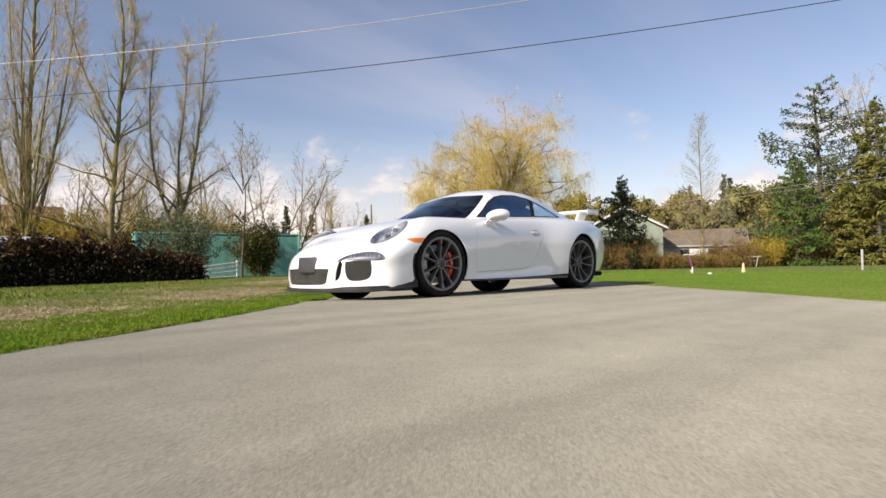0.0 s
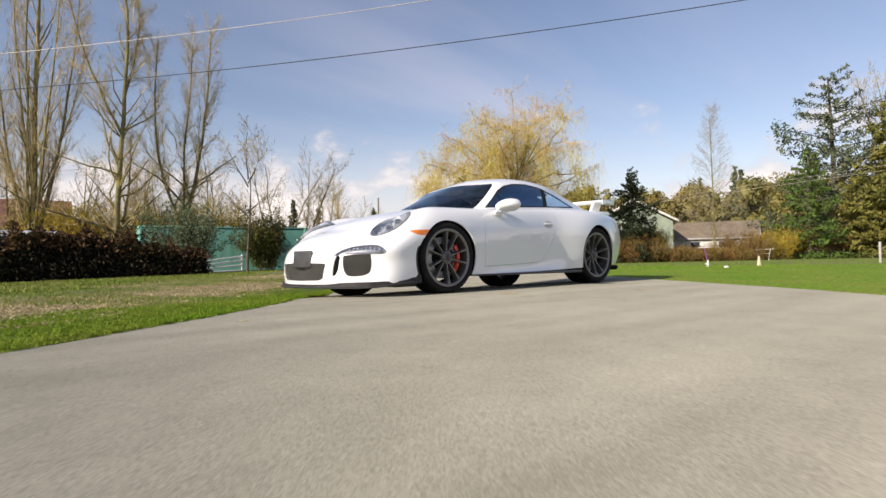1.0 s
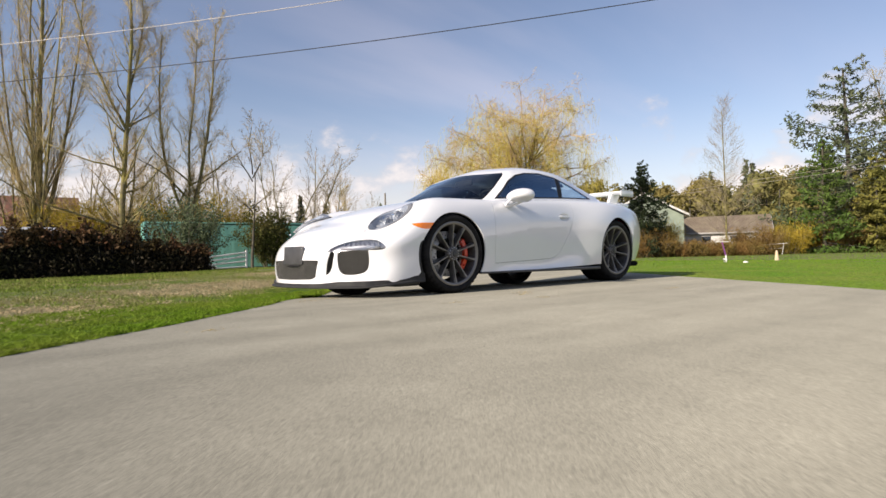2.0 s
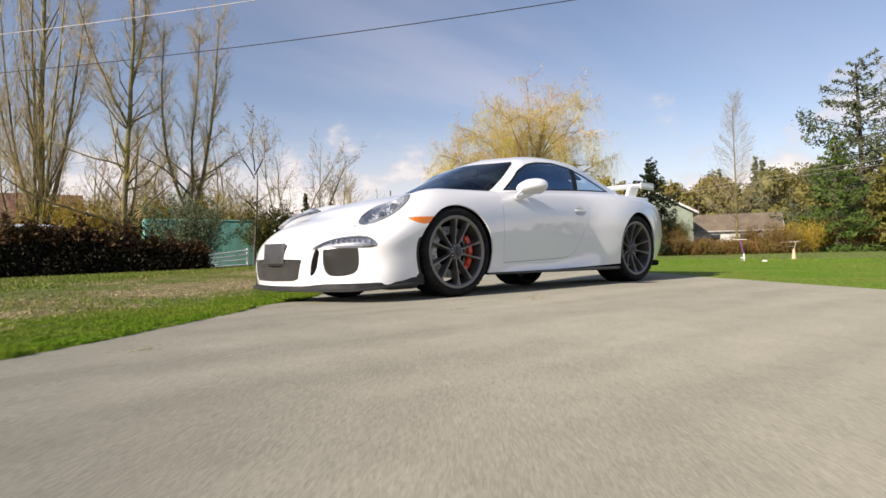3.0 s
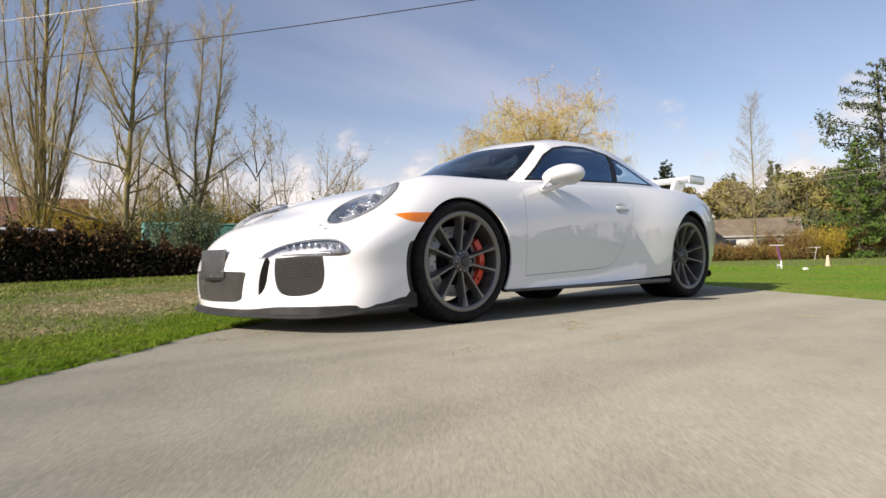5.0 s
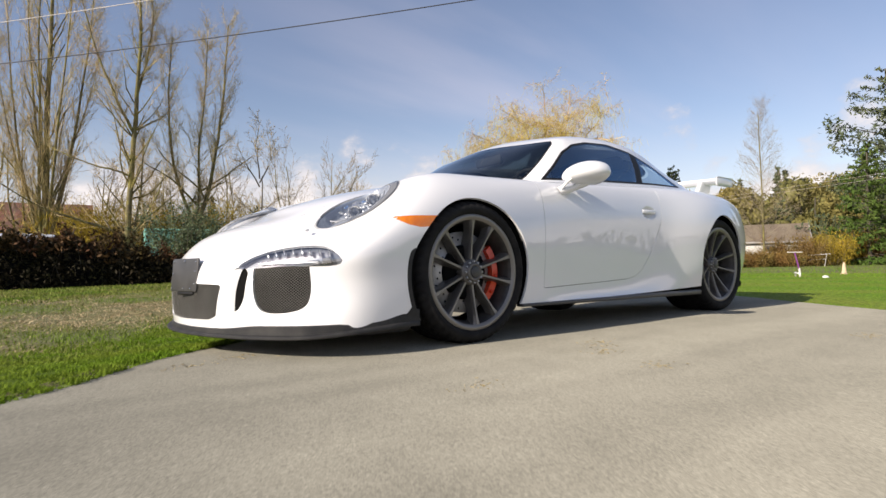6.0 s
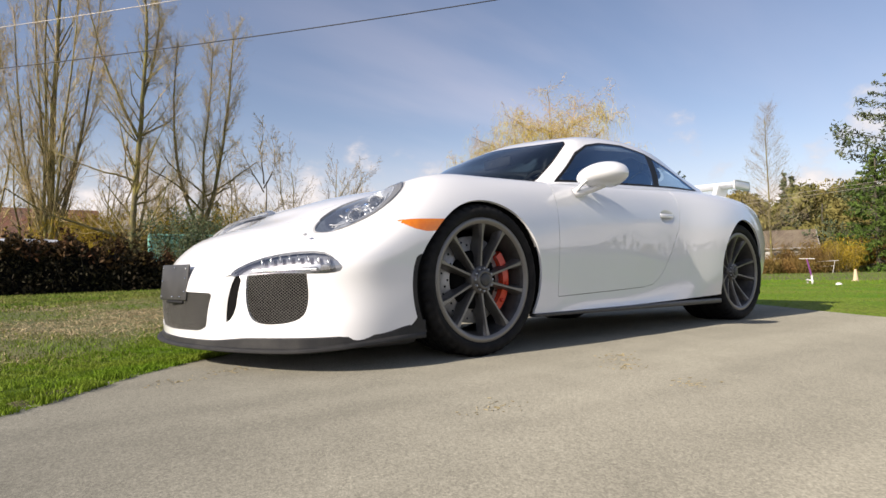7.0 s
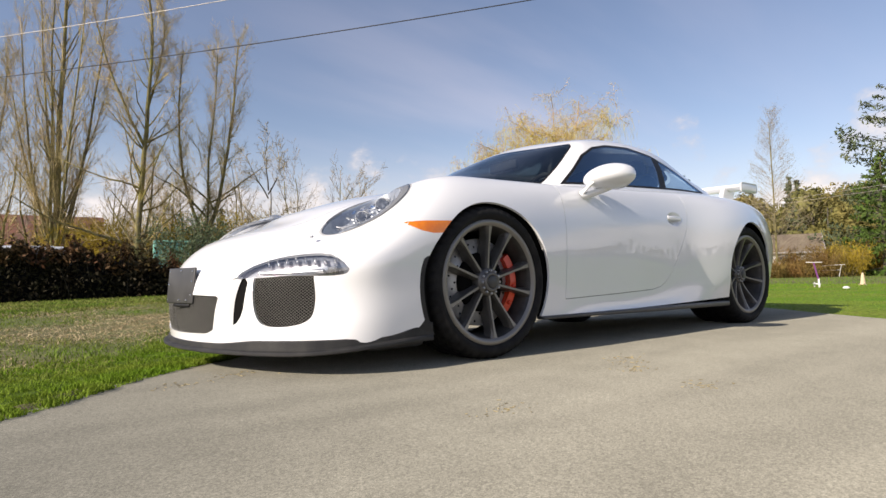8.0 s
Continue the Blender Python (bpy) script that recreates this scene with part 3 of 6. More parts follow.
def polygon_distance(px, py, poly, round_by=0.0):
    """Signed distance to a closed polygon (negative inside), its corners rounded."""
    P = np.array(poly, float)
    c = P.mean(0)
    inside = np.zeros(px.shape, bool)
    best = np.full(px.shape, 1e9)
    for a, b in zip(P, np.roll(P, -1, 0)):
        d = b - a
        if d @ d < 1e-12:
            continue
        t = np.clip(((px - a[0]) * d[0] + (py - a[1]) * d[1]) / (d @ d), 0, 1)
        best = np.minimum(best, np.hypot(px - a[0] - t * d[0], py - a[1] - t * d[1]))
        hit = ((a[1] > py) != (b[1] > py)) & (px < (b[0] - a[0]) * (py - a[1]) / (b[1] - a[1] + 1e-12) + a[0])
        inside ^= hit
    return np.where(inside, -best, best) - round_by


def both(M):
    """A half surface with its mirror half, welded along the middle, outward faces."""
    V, F = M[0], M[2]
    v, f = join((V, F[:, ::-1]), (V * MIRROR, F))
    return v, f


def one(M, left=True):
    V, F = M[0], M[2]
    return (V * MIRROR, F) if left else (V, F[:, ::-1])


def shell(name, geo, mat, parent, label="", thick=0.006, weld=False):
    ob = part(name, geo, mat, parent, label)
    if weld:
        bm = bmesh.new()
        bm.from_mesh(ob.data)
        bmesh.ops.remove_doubles(bm, verts=bm.verts, dist=0.0004)
        bm.to_mesh(ob.data)
        bm.free()
    if thick:
        s = ob.modifiers.new("thickness", "SOLIDIFY")
        s.thickness, s.offset = thick, -1.0
        e = ob.modifiers.new("crisp_edges", "EDGE_SPLIT")
        e.split_angle = radians(40)
    return ob


# ---------------------------------------------------------------- the car: feature lines of the lower body (x to the tail, y out, z up)
R_BOTTOM = [(-1.074, 0, .103), (-1.012, .36, .105), (-.735, .775, .111), (-.455, .856, .118), (0, .858, .16), (.55, .863, .165), (1.1, .857, .17), (1.64, .855, .18), (2.32, .865, .2), (3.03, .735, .23), (3.33, .50, .26), (3.46, 0, .26)]
R_LOW = [(-1.078, 0, .19), (-1.018, .37, .193), (-.715, .783, .190), (-.466, .862, .196), (0, .875, .225), (.55, .860, .222), (1.1, .848, .222), (1.70, .849, .258), (2.26, .895, .28), (3.04, .752, .31), (3.37, .52, .33), (3.50, 0, .33)]
R_MID = [(-1.078, 0, .31), (-1.018, .37, .315), (-.706, .785, .325), (-.468, .868, .325), (0, .895, .39), (.56, .868, .38), (1.12, .853, .39), (1.70, .849, .40), (2.26, .912, .42), (3.06, .768, .44), (3.39, .54, .46), (3.53, 0, .46)]
R_WAIST = [(-1.043, 0, .42), (-.975, .35, .427), (-.695, .785, .440), (-.468, .876, .452), (0, .897, .53), (.57, .872, .53), (1.13, .858, .55), (1.70, .852, .56), (2.26, .916, .57), (3.07, .768, .58), (3.39, .54, .59), (3.52, 0, .60)]
R_SHOULDER = [(-.965, 0, .512), (-.885, .32, .514), (-.640, .660, .535), (-.42, .840, .60), (0, .865, .68), (.58, .858, .68), (1.14, .849, .69), (1.71, .846, .70), (2.27, .896, .72), (3.06, .745, .72), (3.36, .53, .72), (3.48, 0, .72)]
R_CREST = [(-.85, 0, .566), (-.780, .29, .570), (-.60, .54, .606), (-.32, .705, .756), (.03, .755, .808), (.58, .80, .805), (1.15, .795, .822), (1.70, .795, .838), (2.36, .805, .858), (3.03, .69, .83), (3.30, .52, .79), (3.42, 0, .78)]
R_DECK = [(-.70, 0, .617), (-.66, .25, .621), (-.48, .47, .678), (-.20, .57, .763), (.10, .59, .822), (.60, .68, .832), (1.15, .70, .850), (1.78, .68, .89), (2.40, .64, .905), (2.98, .54, .87), (3.25, .40, .825), (3.36, 0, .805)]
R_INNER = [(-.60, 0, .669), (-.55, .19, .682), (-.36, .34, .736), (-.10, .39, .789), (.16, .40, .838), (.62, .42, .86), (1.15, .42, .87), (1.78, .42, .90), (2.38, .38, .92), (2.95, .32, .885), (3.21, .22, .84), (3.32, 0, .82)]
R_SPINE = [(-.52, 0, .700), (-.46, 0, .720), (-.27, 0, .775), (-.03, 0, .821), (.20, 0, .855), (.62, 0, .87), (1.15, 0, .875), (1.78, 0, .905), (2.36, 0, .925), (2.93, 0, .89), (3.19, 0, .845), (3.29, 0, .826)]
BODY = [R_BOTTOM, R_LOW, R_MID, R_WAIST, R_SHOULDER, R_CREST, R_DECK, R_INNER, R_SPINE]
# glasshouse, from its foot to the roof's middle
G_FOOT = [(.28, 0, .83), (.35, .42, .82), (.55, .69, .79), (.70, .735, .79), (1.35, .745, .81), (1.9, .73, .83), (2.4, .68, .85), (2.88, .50, .83), (3.08, 0, .82)]
G_BELT = [(.34, 0, .885), (.41, .41, .875), (.615, .655, .848), (.745, .705, .855), (1.36, .72, .875), (1.9, .70, .895), (2.36, .635, .915), (2.76, .47, .895), (2.96, 0, .885)]
G_LOW = [(.53, 0, .985), (.60, .39, .975), (.755, .627, .955), (.875, .672, .962), (1.38, .685, .985), (1.88, .662, 1.0), (2.30, .588, .985), (2.66, .44, .955), (2.86, 0, .935)]
G_HIGH = [(.71, 0, 1.08), (.77, .37, 1.065), (.875, .592, 1.052), (.985, .632, 1.062), (1.40, .635, 1.095), (1.86, .612, 1.092), (2.23, .535, 1.05), (2.57, .40, 1.0), (2.76, 0, .975)]
G_RAIL = [(.87, 0, 1.155), (.92, .33, 1.145), (.985, .55, 1.14), (1.09, .575, 1.15), (1.42, .57, 1.182), (1.84, .545, 1.165), (2.16, .47, 1.108), (2.49, .35, 1.05), (2.67, 0, 1.01)]
G_ROOF = [(1.0, 0, 1.205), (1.05, .22, 1.205), (1.12, .38, 1.205), (1.2, .40, 1.218), (1.45, .38, 1.236), (1.80, .36, 1.214), (2.08, .31, 1.16), (2.40, .23, 1.09), (2.57, 0, 1.05)]
G_TOP = [(1.10, 0, 1.235), (1.16, 0, 1.245), (1.24, 0, 1.255), (1.33, 0, 1.262), (1.50, 0, 1.262), (1.75, 0, 1.24), (2.03, 0, 1.185), (2.33, 0, 1.115), (2.48, 0, 1.08)]
CABIN = [G_FOOT, G_BELT, G_LOW, G_HIGH, G_RAIL, G_ROOF, G_TOP]

FRONT_AXLE, REAR_AXLE = (0.0, 0.335), (2.457, 0.342)
DOOR = [(.510, .90), (.488, .62), (.480, .240), (.95, .254), (1.27, .266), (1.36, .281), (1.44, .322), (1.52, .405), (1.60, .520), (1.652, .62), (1.682, .72), (1.69, .90)]
LAMP_MID = np.array((-.508, .645, .676))
LAMP_LONG = np.array((.360, .087, .220)) / math.sqrt(.36 ** 2 + .087 ** 2 + .22 ** 2)
LAMP_OUT = np.array((-.52, .52, .68))
LAMP_OUT = LAMP_OUT - LAMP_LONG * (LAMP_OUT @ LAMP_LONG)
LAMP_OUT /= np.linalg.norm(LAMP_OUT)
LAMP_WIDE = np.cross(LAMP_OUT, LAMP_LONG)
LAMP_ROW = .026                              # the projectors sit beside the lamp's long axis


def lamp_field(size, back=0.0):
    def field(V, UV):
        d = V - LAMP_MID
        a, b = d @ LAMP_LONG, d @ LAMP_WIDE
        half = np.where(a < 0, 0.130 + 0.10 * a, 0.130)
        g = np.sqrt(((a + back) / 0.222) ** 2 + (b / half) ** 2) - size
        return np.where((np.abs(d @ LAMP_OUT) < 0.2) & (np.linalg.norm(d, axis=1) < 0.4), g, 1.0)
    return field


def plan(poly, axes, round_by=0.0, limit=None, grow=0.0):
    """A field from a polygon drawn on two axes, valid where limit says."""
    def field(V, UV):
        g = polygon_distance(V[:, axes[0]], V[:, axes[1]], poly, round_by) - grow
        return g if limit is None else np.where(limit(V, UV), g, np.maximum(g, 0.05))
    return field


def band(M, field_in, width):
    """Cut out a ring of the given width just inside a line: outside, ring, inside."""
    outer, inner = split(M, field_in)
    ring, core = split(inner, lambda V, UV: field_in(V, UV) + width)
    return outer, ring, core


def rounded(poly, times):
    """Round a polygon by cutting its corners again and again."""
    for _ in range(times):
        out = []
        for a, b in zip(poly, poly[1:] + poly[:1]):
            out += [(a[0] * .75 + b[0] * .25, a[1] * .75 + b[1] * .25), (a[0] * .25 + b[0] * .75, a[1] * .25 + b[1] * .75)]
        poly = out
    return poly


front_face = lambda V, UV: (V[:, 0] < -0.55) & (V[:, 2] < 0.5)
flank = lambda V, UV: V[:, 1] > 0.55
INTAKE_SIDE = rounded([(.530, .365), (.530, .365), (.712, .376), (.712, .376), (.716, .255), (.700, .203), (.588, .190), (.546, .217)], 2)
INTAKE_MID = [(0, .300), (.367, .291), (.331, .173), (.288, .158), (0, .152)]
VENT = rounded([(.412, .345), (.431, .364), (.490, .363), (.487, .30), (.479, .236), (.447, .193), (.376, .188)], 1)
DAYLIGHT = rounded([(.429, .371), (.517, .427), (.628, .454), (.735, .456), (.795, .429), (.822, .385), (.770, .374), (.615, .382), (.502, .371)], 1)
MARKER = [(-.450, .577), (-.36, .584), (-.23, .588), (-.26, .545), (-.33, .539), (-.385, .549)]
SIDE_GLASS = [(.668, .846), (.80, .945), (.93, 1.05), (1.05, 1.112), (1.20, 1.145), (1.42, 1.157), (1.66, 1.128), (1.92, 1.052), (2.10, .988), (2.22, .945), (2.28, .924), (2.22, .916), (1.80, .900), (1.20, .872)]


def arch_radius(V):
    """The front wheel arch opens wider ahead of the wheel, low down."""
    return .350 + .026 * ease(.08, .30, -V[:, 0]) * ease(.02, .22, .60 - V[:, 2])


def build_body(car):
    body = surface(BODY, 300, 130)
    arch_f = lambda V, UV: np.where(V[:, 1] > 0.5, np.hypot(V[:, 0] - FRONT_AXLE[0], V[:, 2] - FRONT_AXLE[1]) - arch_radius(V), 0.1)
    arch_r = lambda V, UV: np.where(V[:, 1] > 0.5, np.hypot(V[:, 0] - REAR_AXLE[0], V[:, 2] - REAR_AXLE[1]) - 0.364, 0.1)
    body, _ = split(body, arch_f)
    body, _ = split(body, arch_r)
    # the cabin's opening
    cockpit = [(.50, 0), (.56, .40), (.74, .64), (1.40, .655), (1.9, .64), (2.3, .57), (2.6, .38), (2.7, 0)]
    body, _ = split(body, plan(cockpit + [(2.7, -.5), (.5, -.5)], (0, 1), limit=lambda V, UV: V[:, 2] > 0.8))
    # headlamps: bezel ring and lens
    body, gasket, bezel = band(body, lamp_field(1.015), 0.050)
    bezel, lens = split(bezel, lamp_field(.880, .026))
    body, drl = split(body, plan(DAYLIGHT, (1, 2), 0.004, front_face))
    body, mesh_side = split(body, plan(INTAKE_SIDE, (1, 2), 0.012, front_face))
    body, mesh_mid = split(body, plan(INTAKE_MID + [(-.290, .158), (-.330, .172), (-.365, .290)], (1, 2), 0.010, front_face))
    body, vent = split(body, plan(VENT, (1, 2), 0.010, front_face))
    body, marker = split(body, plan(MARKER, (0, 2), 0.003, flank))
    # dark strips up the front edges of the front arches
    def strip_field(V, UV):
        ahead = np.hypot(V[:, 0], V[:, 2] - FRONT_AXLE[1]) - arch_radius(V)
        wedge = V[:, 2] - .116 - .100 * np.exp(-np.maximum(ahead, 0) / .075)
        up = np.maximum(ahead - .020, V[:, 2] - .445)
        return np.where((V[:, 1] > .7) & (V[:, 0] < -.1) & (V[:, 0] > -.62), np.minimum(up, wedge), .1)

    body, strip = split(body, strip_field)
    strip, _ = split(strip, lambda V, UV: V[:, 2] - .124)
    body, _ = split(body, lambda V, UV: np.where((V[:, 1] > .7) & (V[:, 0] < -.1) & (V[:, 0] > -.5), np.maximum(np.hypot(V[:, 0], V[:, 2] - FRONT_AXLE[1]) - .404, V[:, 2] - .124), .1))
    # the doors and the front lid, each with a narrow gap all round
    body, _, door = band(body, plan(DOOR, (0, 2), 0.0, lambda V, UV: (V[:, 1] > 0.70)), 0.0030)
    door, cup = split(door, lambda V, UV: np.hypot((V[:, 0] - 1.532) / .080, (V[:, 2] - .684) / .046) - 1)
    lid_line = [(-.825, -.3), (-.825, .18), (-.79, .30), (-.62, .40), (-.30, .50), (.10, .56), (.40, .60), (.47, .3), (.47, -.3)]
    body, _, lid = band(body, plan(lid_line, (0, 1), 0.0, lambda V, UV: V[:, 2] > 0.53), 0.0028)
    shell("body", both(body), M_PAINT, car, thick=0.012, weld=True)
    shell("front_lid", both(lid), M_PAINT, car, thick=0.008, weld=True)
    # an added black shell under the skin, so that the gaps look shaded
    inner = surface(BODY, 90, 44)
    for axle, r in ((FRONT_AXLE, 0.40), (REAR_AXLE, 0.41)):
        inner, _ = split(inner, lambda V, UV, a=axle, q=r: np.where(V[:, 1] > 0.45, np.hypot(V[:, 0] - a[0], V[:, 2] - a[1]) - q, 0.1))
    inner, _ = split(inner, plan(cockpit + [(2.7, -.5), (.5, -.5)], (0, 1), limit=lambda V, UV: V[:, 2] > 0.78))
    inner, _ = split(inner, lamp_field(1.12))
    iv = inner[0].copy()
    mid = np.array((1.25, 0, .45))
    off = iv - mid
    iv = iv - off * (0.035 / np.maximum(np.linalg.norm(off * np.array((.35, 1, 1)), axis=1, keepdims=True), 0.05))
    part("inner_structure", both((iv, inner[1], inner[2])), M_DARK, car, "added black shell that stands for shade behind the panel gaps and grilles")
    for left in (True, False):
        d = shell("door", one(door, left), M_PAINT, car, thick=0.010)
        build_handle(d, cup, left)
        shell("side_marker", one(marker, left), M_AMBER, car, "amber side marker lamp", 0.01)
        build_headlamp(car, lens, bezel, gasket, left)
        build_daylight(car, drl, left)
        mesh_panel(car, mesh_side, left)
        shell("arch_trim", one(strip, left), M_LIP, car, "dark plastic strip before the wheel arch", 0.012)
        wall, slot = split(vent, lambda V, UV: .415 + (V[:, 2] - .19) * .17 - V[:, 1])
        # the slot's shade is a black sheet set a little way in
        slot = push(slot, .026)
        v = part("vent", one(slot, left), M_DARK, car, "air slot backed by a black sheet for its shade")
        edge = .379 + (wall[0][:, 2] - .187) * .196
        wall[0][:, 0] += .026 * np.clip((wall[0][:, 1] - edge - .008) / .028, 0, 1.1)
        part("vent_wall", one(wall, left), M_PAINT, v, "white side wall of the slot")
    mesh_panel(car, mesh_mid, None)


def push(M, depth):
    """The piece moved inwards, towards the tail and the middle."""
    V = M[0].copy()
    V[:, 0] += depth
    V[:, 1] = V[:, 1] * (1 - depth * 0.3)
    return V, M[1], M[2]


def mesh_panel(car, M, left):
    """A near-black backing for the intake's shaded depth, and a raised wire lattice over it."""
    V = M[0]
    lo, hi = V.min(0), V.max(0)
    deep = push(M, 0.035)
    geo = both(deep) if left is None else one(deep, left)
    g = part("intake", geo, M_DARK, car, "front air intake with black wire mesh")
    step = 0.0056
    rng_y = (-hi[1], hi[1]) if left is None else (lo[1], hi[1])
    p0, p1 = [], []
    basis = lambda y, z: np.stack((1 + 0 * y, y, y ** 2, y ** 3, y ** 4, z, z * z, y * z, y * y * z, y * z * z), -1)
    coef = np.linalg.lstsq(basis(V[:, 1], V[:, 2]), V[:, 0], rcond=None)[0]

    def depth_at(y, z):
        near = np.min((V[:, 1] - abs(y)) ** 2 + (V[:, 2] - z) ** 2)
        return float(basis(np.array(abs(y)), np.array(z)) @ coef) + 0.007 if near < 0.0140 ** 2 else None

    ny, nz = int((rng_y[1] - rng_y[0]) / step) + 1, int((hi[2] - lo[2]) / step) + 1
    grid = {}
    for i in range(ny + 1):
        for j in range(nz + 1):
            if (i + j) % 2 == 0:
                y, z = rng_y[0] + i * step, lo[2] + j * step
                x = depth_at(y, z)
                if x is not None:
                    grid[i, j] = (x, y, z)
    for (i, j), p in grid.items():
        for q in ((i + 1, j + 1), (i + 1, j - 1)):
            if q in grid:
                p0.append(p)
                p1.append(grid[q])
    if p0:
        p0, p1 = np.array(p0), np.array(p1)
        if left:
            p0, p1 = p0 * MIRROR, p1 * MIRROR
        r = np.full(len(p0), 0.0008 if left is None else 0.0011)
        tagged(part("wire_mesh", tubes(p0, p1, r, r, 3), M_MESH, g), kind="stuff")


def build_handle(door, cup, left):
    """A dished oval in the door's skin, bridged by the pull."""
    s = 1 if left else -1
    V = cup[0].copy()
    q = ((V[:, 0] - 1.532) / .076) ** 2 + ((V[:, 2] - .684) / .036) ** 2
    V[:, 1] -= .026 * (1 - np.clip(q, 0, 1)) ** .6
    part("handle_recess", one((V, cup[1], cup[2]), left), M_PAINT, door)
    y = -float(cup[0][:, 1].mean())
    bm = box((.150, .014, .026), (1.532, (y - .004) * s, .691), .0065, segments=3)
    for v in bm.verts:
        v.co.y += s * .010 * (abs(v.co.x - 1.532) / .075) ** 2
    part("handle", bm, M_PAINT, door, "white pull handle")


def build_headlamp(car, lens, bezel, gasket, left):
    s = -1.0 if left else 1.0
    flip = np.array((1, s, 1.0))
    lamp = part("headlamp", one(bezel, left), M_BEZEL, car, "oval headlamp under a clear lens with a dark bezel")
    m = lamp.modifiers.new("thickness", "SOLIDIFY")
    m.thickness, m.offset = 0.012, -0.4
    shell("lamp_gasket", one(gasket, left), M_GASKET, lamp, "pale grey lamp seal", 0.008)
    part("lens", one(lens, left), M_LENS, lamp).visible_shadow = False
    V = lens[0].copy()
    d = V - LAMP_MID
    a, b = (d @ LAMP_LONG) + .026, d @ LAMP_WIDE
    rr = np.clip(np.sqrt((a / .196) ** 2 + (b / .108) ** 2), 0, 1)
    V = V - LAMP_OUT * (0.080 * (1 - rr ** 4))[:, None]
    part("bowl", one((V, lens[1], lens[2]), left), M_BOWL, lamp)

    def spot(da, db, deep):
        return LAMP_MID + LAMP_LONG * da + LAMP_WIDE * db - LAMP_OUT * deep

    x = LAMP_OUT * 0.30 + np.array((-.75, .45, .02))
    x /= np.linalg.norm(x)
    y = np.cross((0, 0, 1.0), x)
    y /= np.linalg.norm(y)
    R = np.stack((x, y, np.cross(x, y)), 1)
    for da, db, r in ((-.042, LAMP_ROW, .024), (.064, LAMP_ROW - .006, .026)):
        c = spot(da, db, .040)
        cup = lathe([(r * .98, -.034), (r * 1.0, -.030), (r * 1.08, .004), (r * 1.05, .006), (r * 1.0, .003), (r * .96, -.006)], 36, "X")
        ball = lathe([(r * .96, -.006), (r * .88, .006), (r * .66, .018), (r * .42, .024), (r * .2, .027), (.0005, .028)], 36, "X")
        ring = part("projector_ring", ((cup[0] @ R.T + c) * flip, cup[1]), M_RING, lamp, "bright metal projector ring")
        part("projector", ((ball[0] @ R.T + c) * flip, ball[1]), M_LENSBALL, ring)
        pod = lathe([(r * 1.30, -.050), (r * 1.34, -.012), (r * 1.22, -.004), (r * 1.06, -.010)], 28, "X")
        part("projector_pod", ((pod[0] @ R.T + c) * flip, pod[1]), M_BEZEL, ring)
    # small bright reflector cells along the outer side, between and behind the projectors
    for da, db in ((-.006, .052), (.010, .030), (.022, .056), (.030, .014), (.040, .040), (.100, .036), (.108, .010), (.120, .026), (-.082, .030), (-.075, .010)):
        cell = box((.010, .016, .012), (0, 0, 0), .004, Matrix([[R[i][j] for j in range(3)] for i in range(3)]).to_4x4())
        c = spot(da, db, .046)
        for q in cell.verts:
            q.co = Vector((np.array(q.co) + c) * flip)
        if left:
            bmesh.ops.reverse_faces(cell, faces=cell.faces)
        part("reflector_cell", cell, M_LAMPGREY, lamp)
    # bright facets of the reflector, fanned round the projectors; the blue third stands for mirrored sky
    rng = np.random.default_rng(77)
    for k in range(34):
        t, u = rng.uniform(0, 2 * math.pi), math.sqrt(rng.uniform(.05, .52))
        da, db = .165 * u * math.cos(t) - .022, .090 * u * math.sin(t)
        if min(math.hypot(da + .042, db - LAMP_ROW), math.hypot(da - .064, db - LAMP_ROW + .006)) < .030:
            continue
        turn = Matrix.Rotation(rng.uniform(0, 6.28), 4, Vector(LAMP_OUT)) @ Matrix.Rotation(rng.uniform(-.5, .5), 4, Vector(LAMP_LONG)) @ Matrix([[c[i] for c in (LAMP_LONG, LAMP_WIDE, LAMP_OUT)] for i in range(3)]).to_4x4()
        facet = box((rng.uniform(.014, .028), rng.uniform(.008, .016), .004), (0, 0, 0), .0015, turn)
        c = spot(da, db, .074)
        for q in facet.verts:
            q.co = Vector((np.array(q.co) + c) * flip)
        if left:
            bmesh.ops.reverse_faces(facet, faces=facet.faces)
        part("reflector_facet", facet, (M_CHROME, M_LAMPGREY, M_SKYFACET)[k % 3], lamp)
    # the thin light guide that follows the lamp's outer edge
    ring = np.radians(np.linspace(20, 165, 26))
    p = np.array([spot(.150 * math.cos(t) - .012, .082 * math.sin(t), .022) for t in ring]) * flip
    r = np.full(25, .0032)
    part("light_guide", tubes(p[:-1], p[1:], r, r, 6), M_LAMPGREY, lamp, "thin pale light guide")


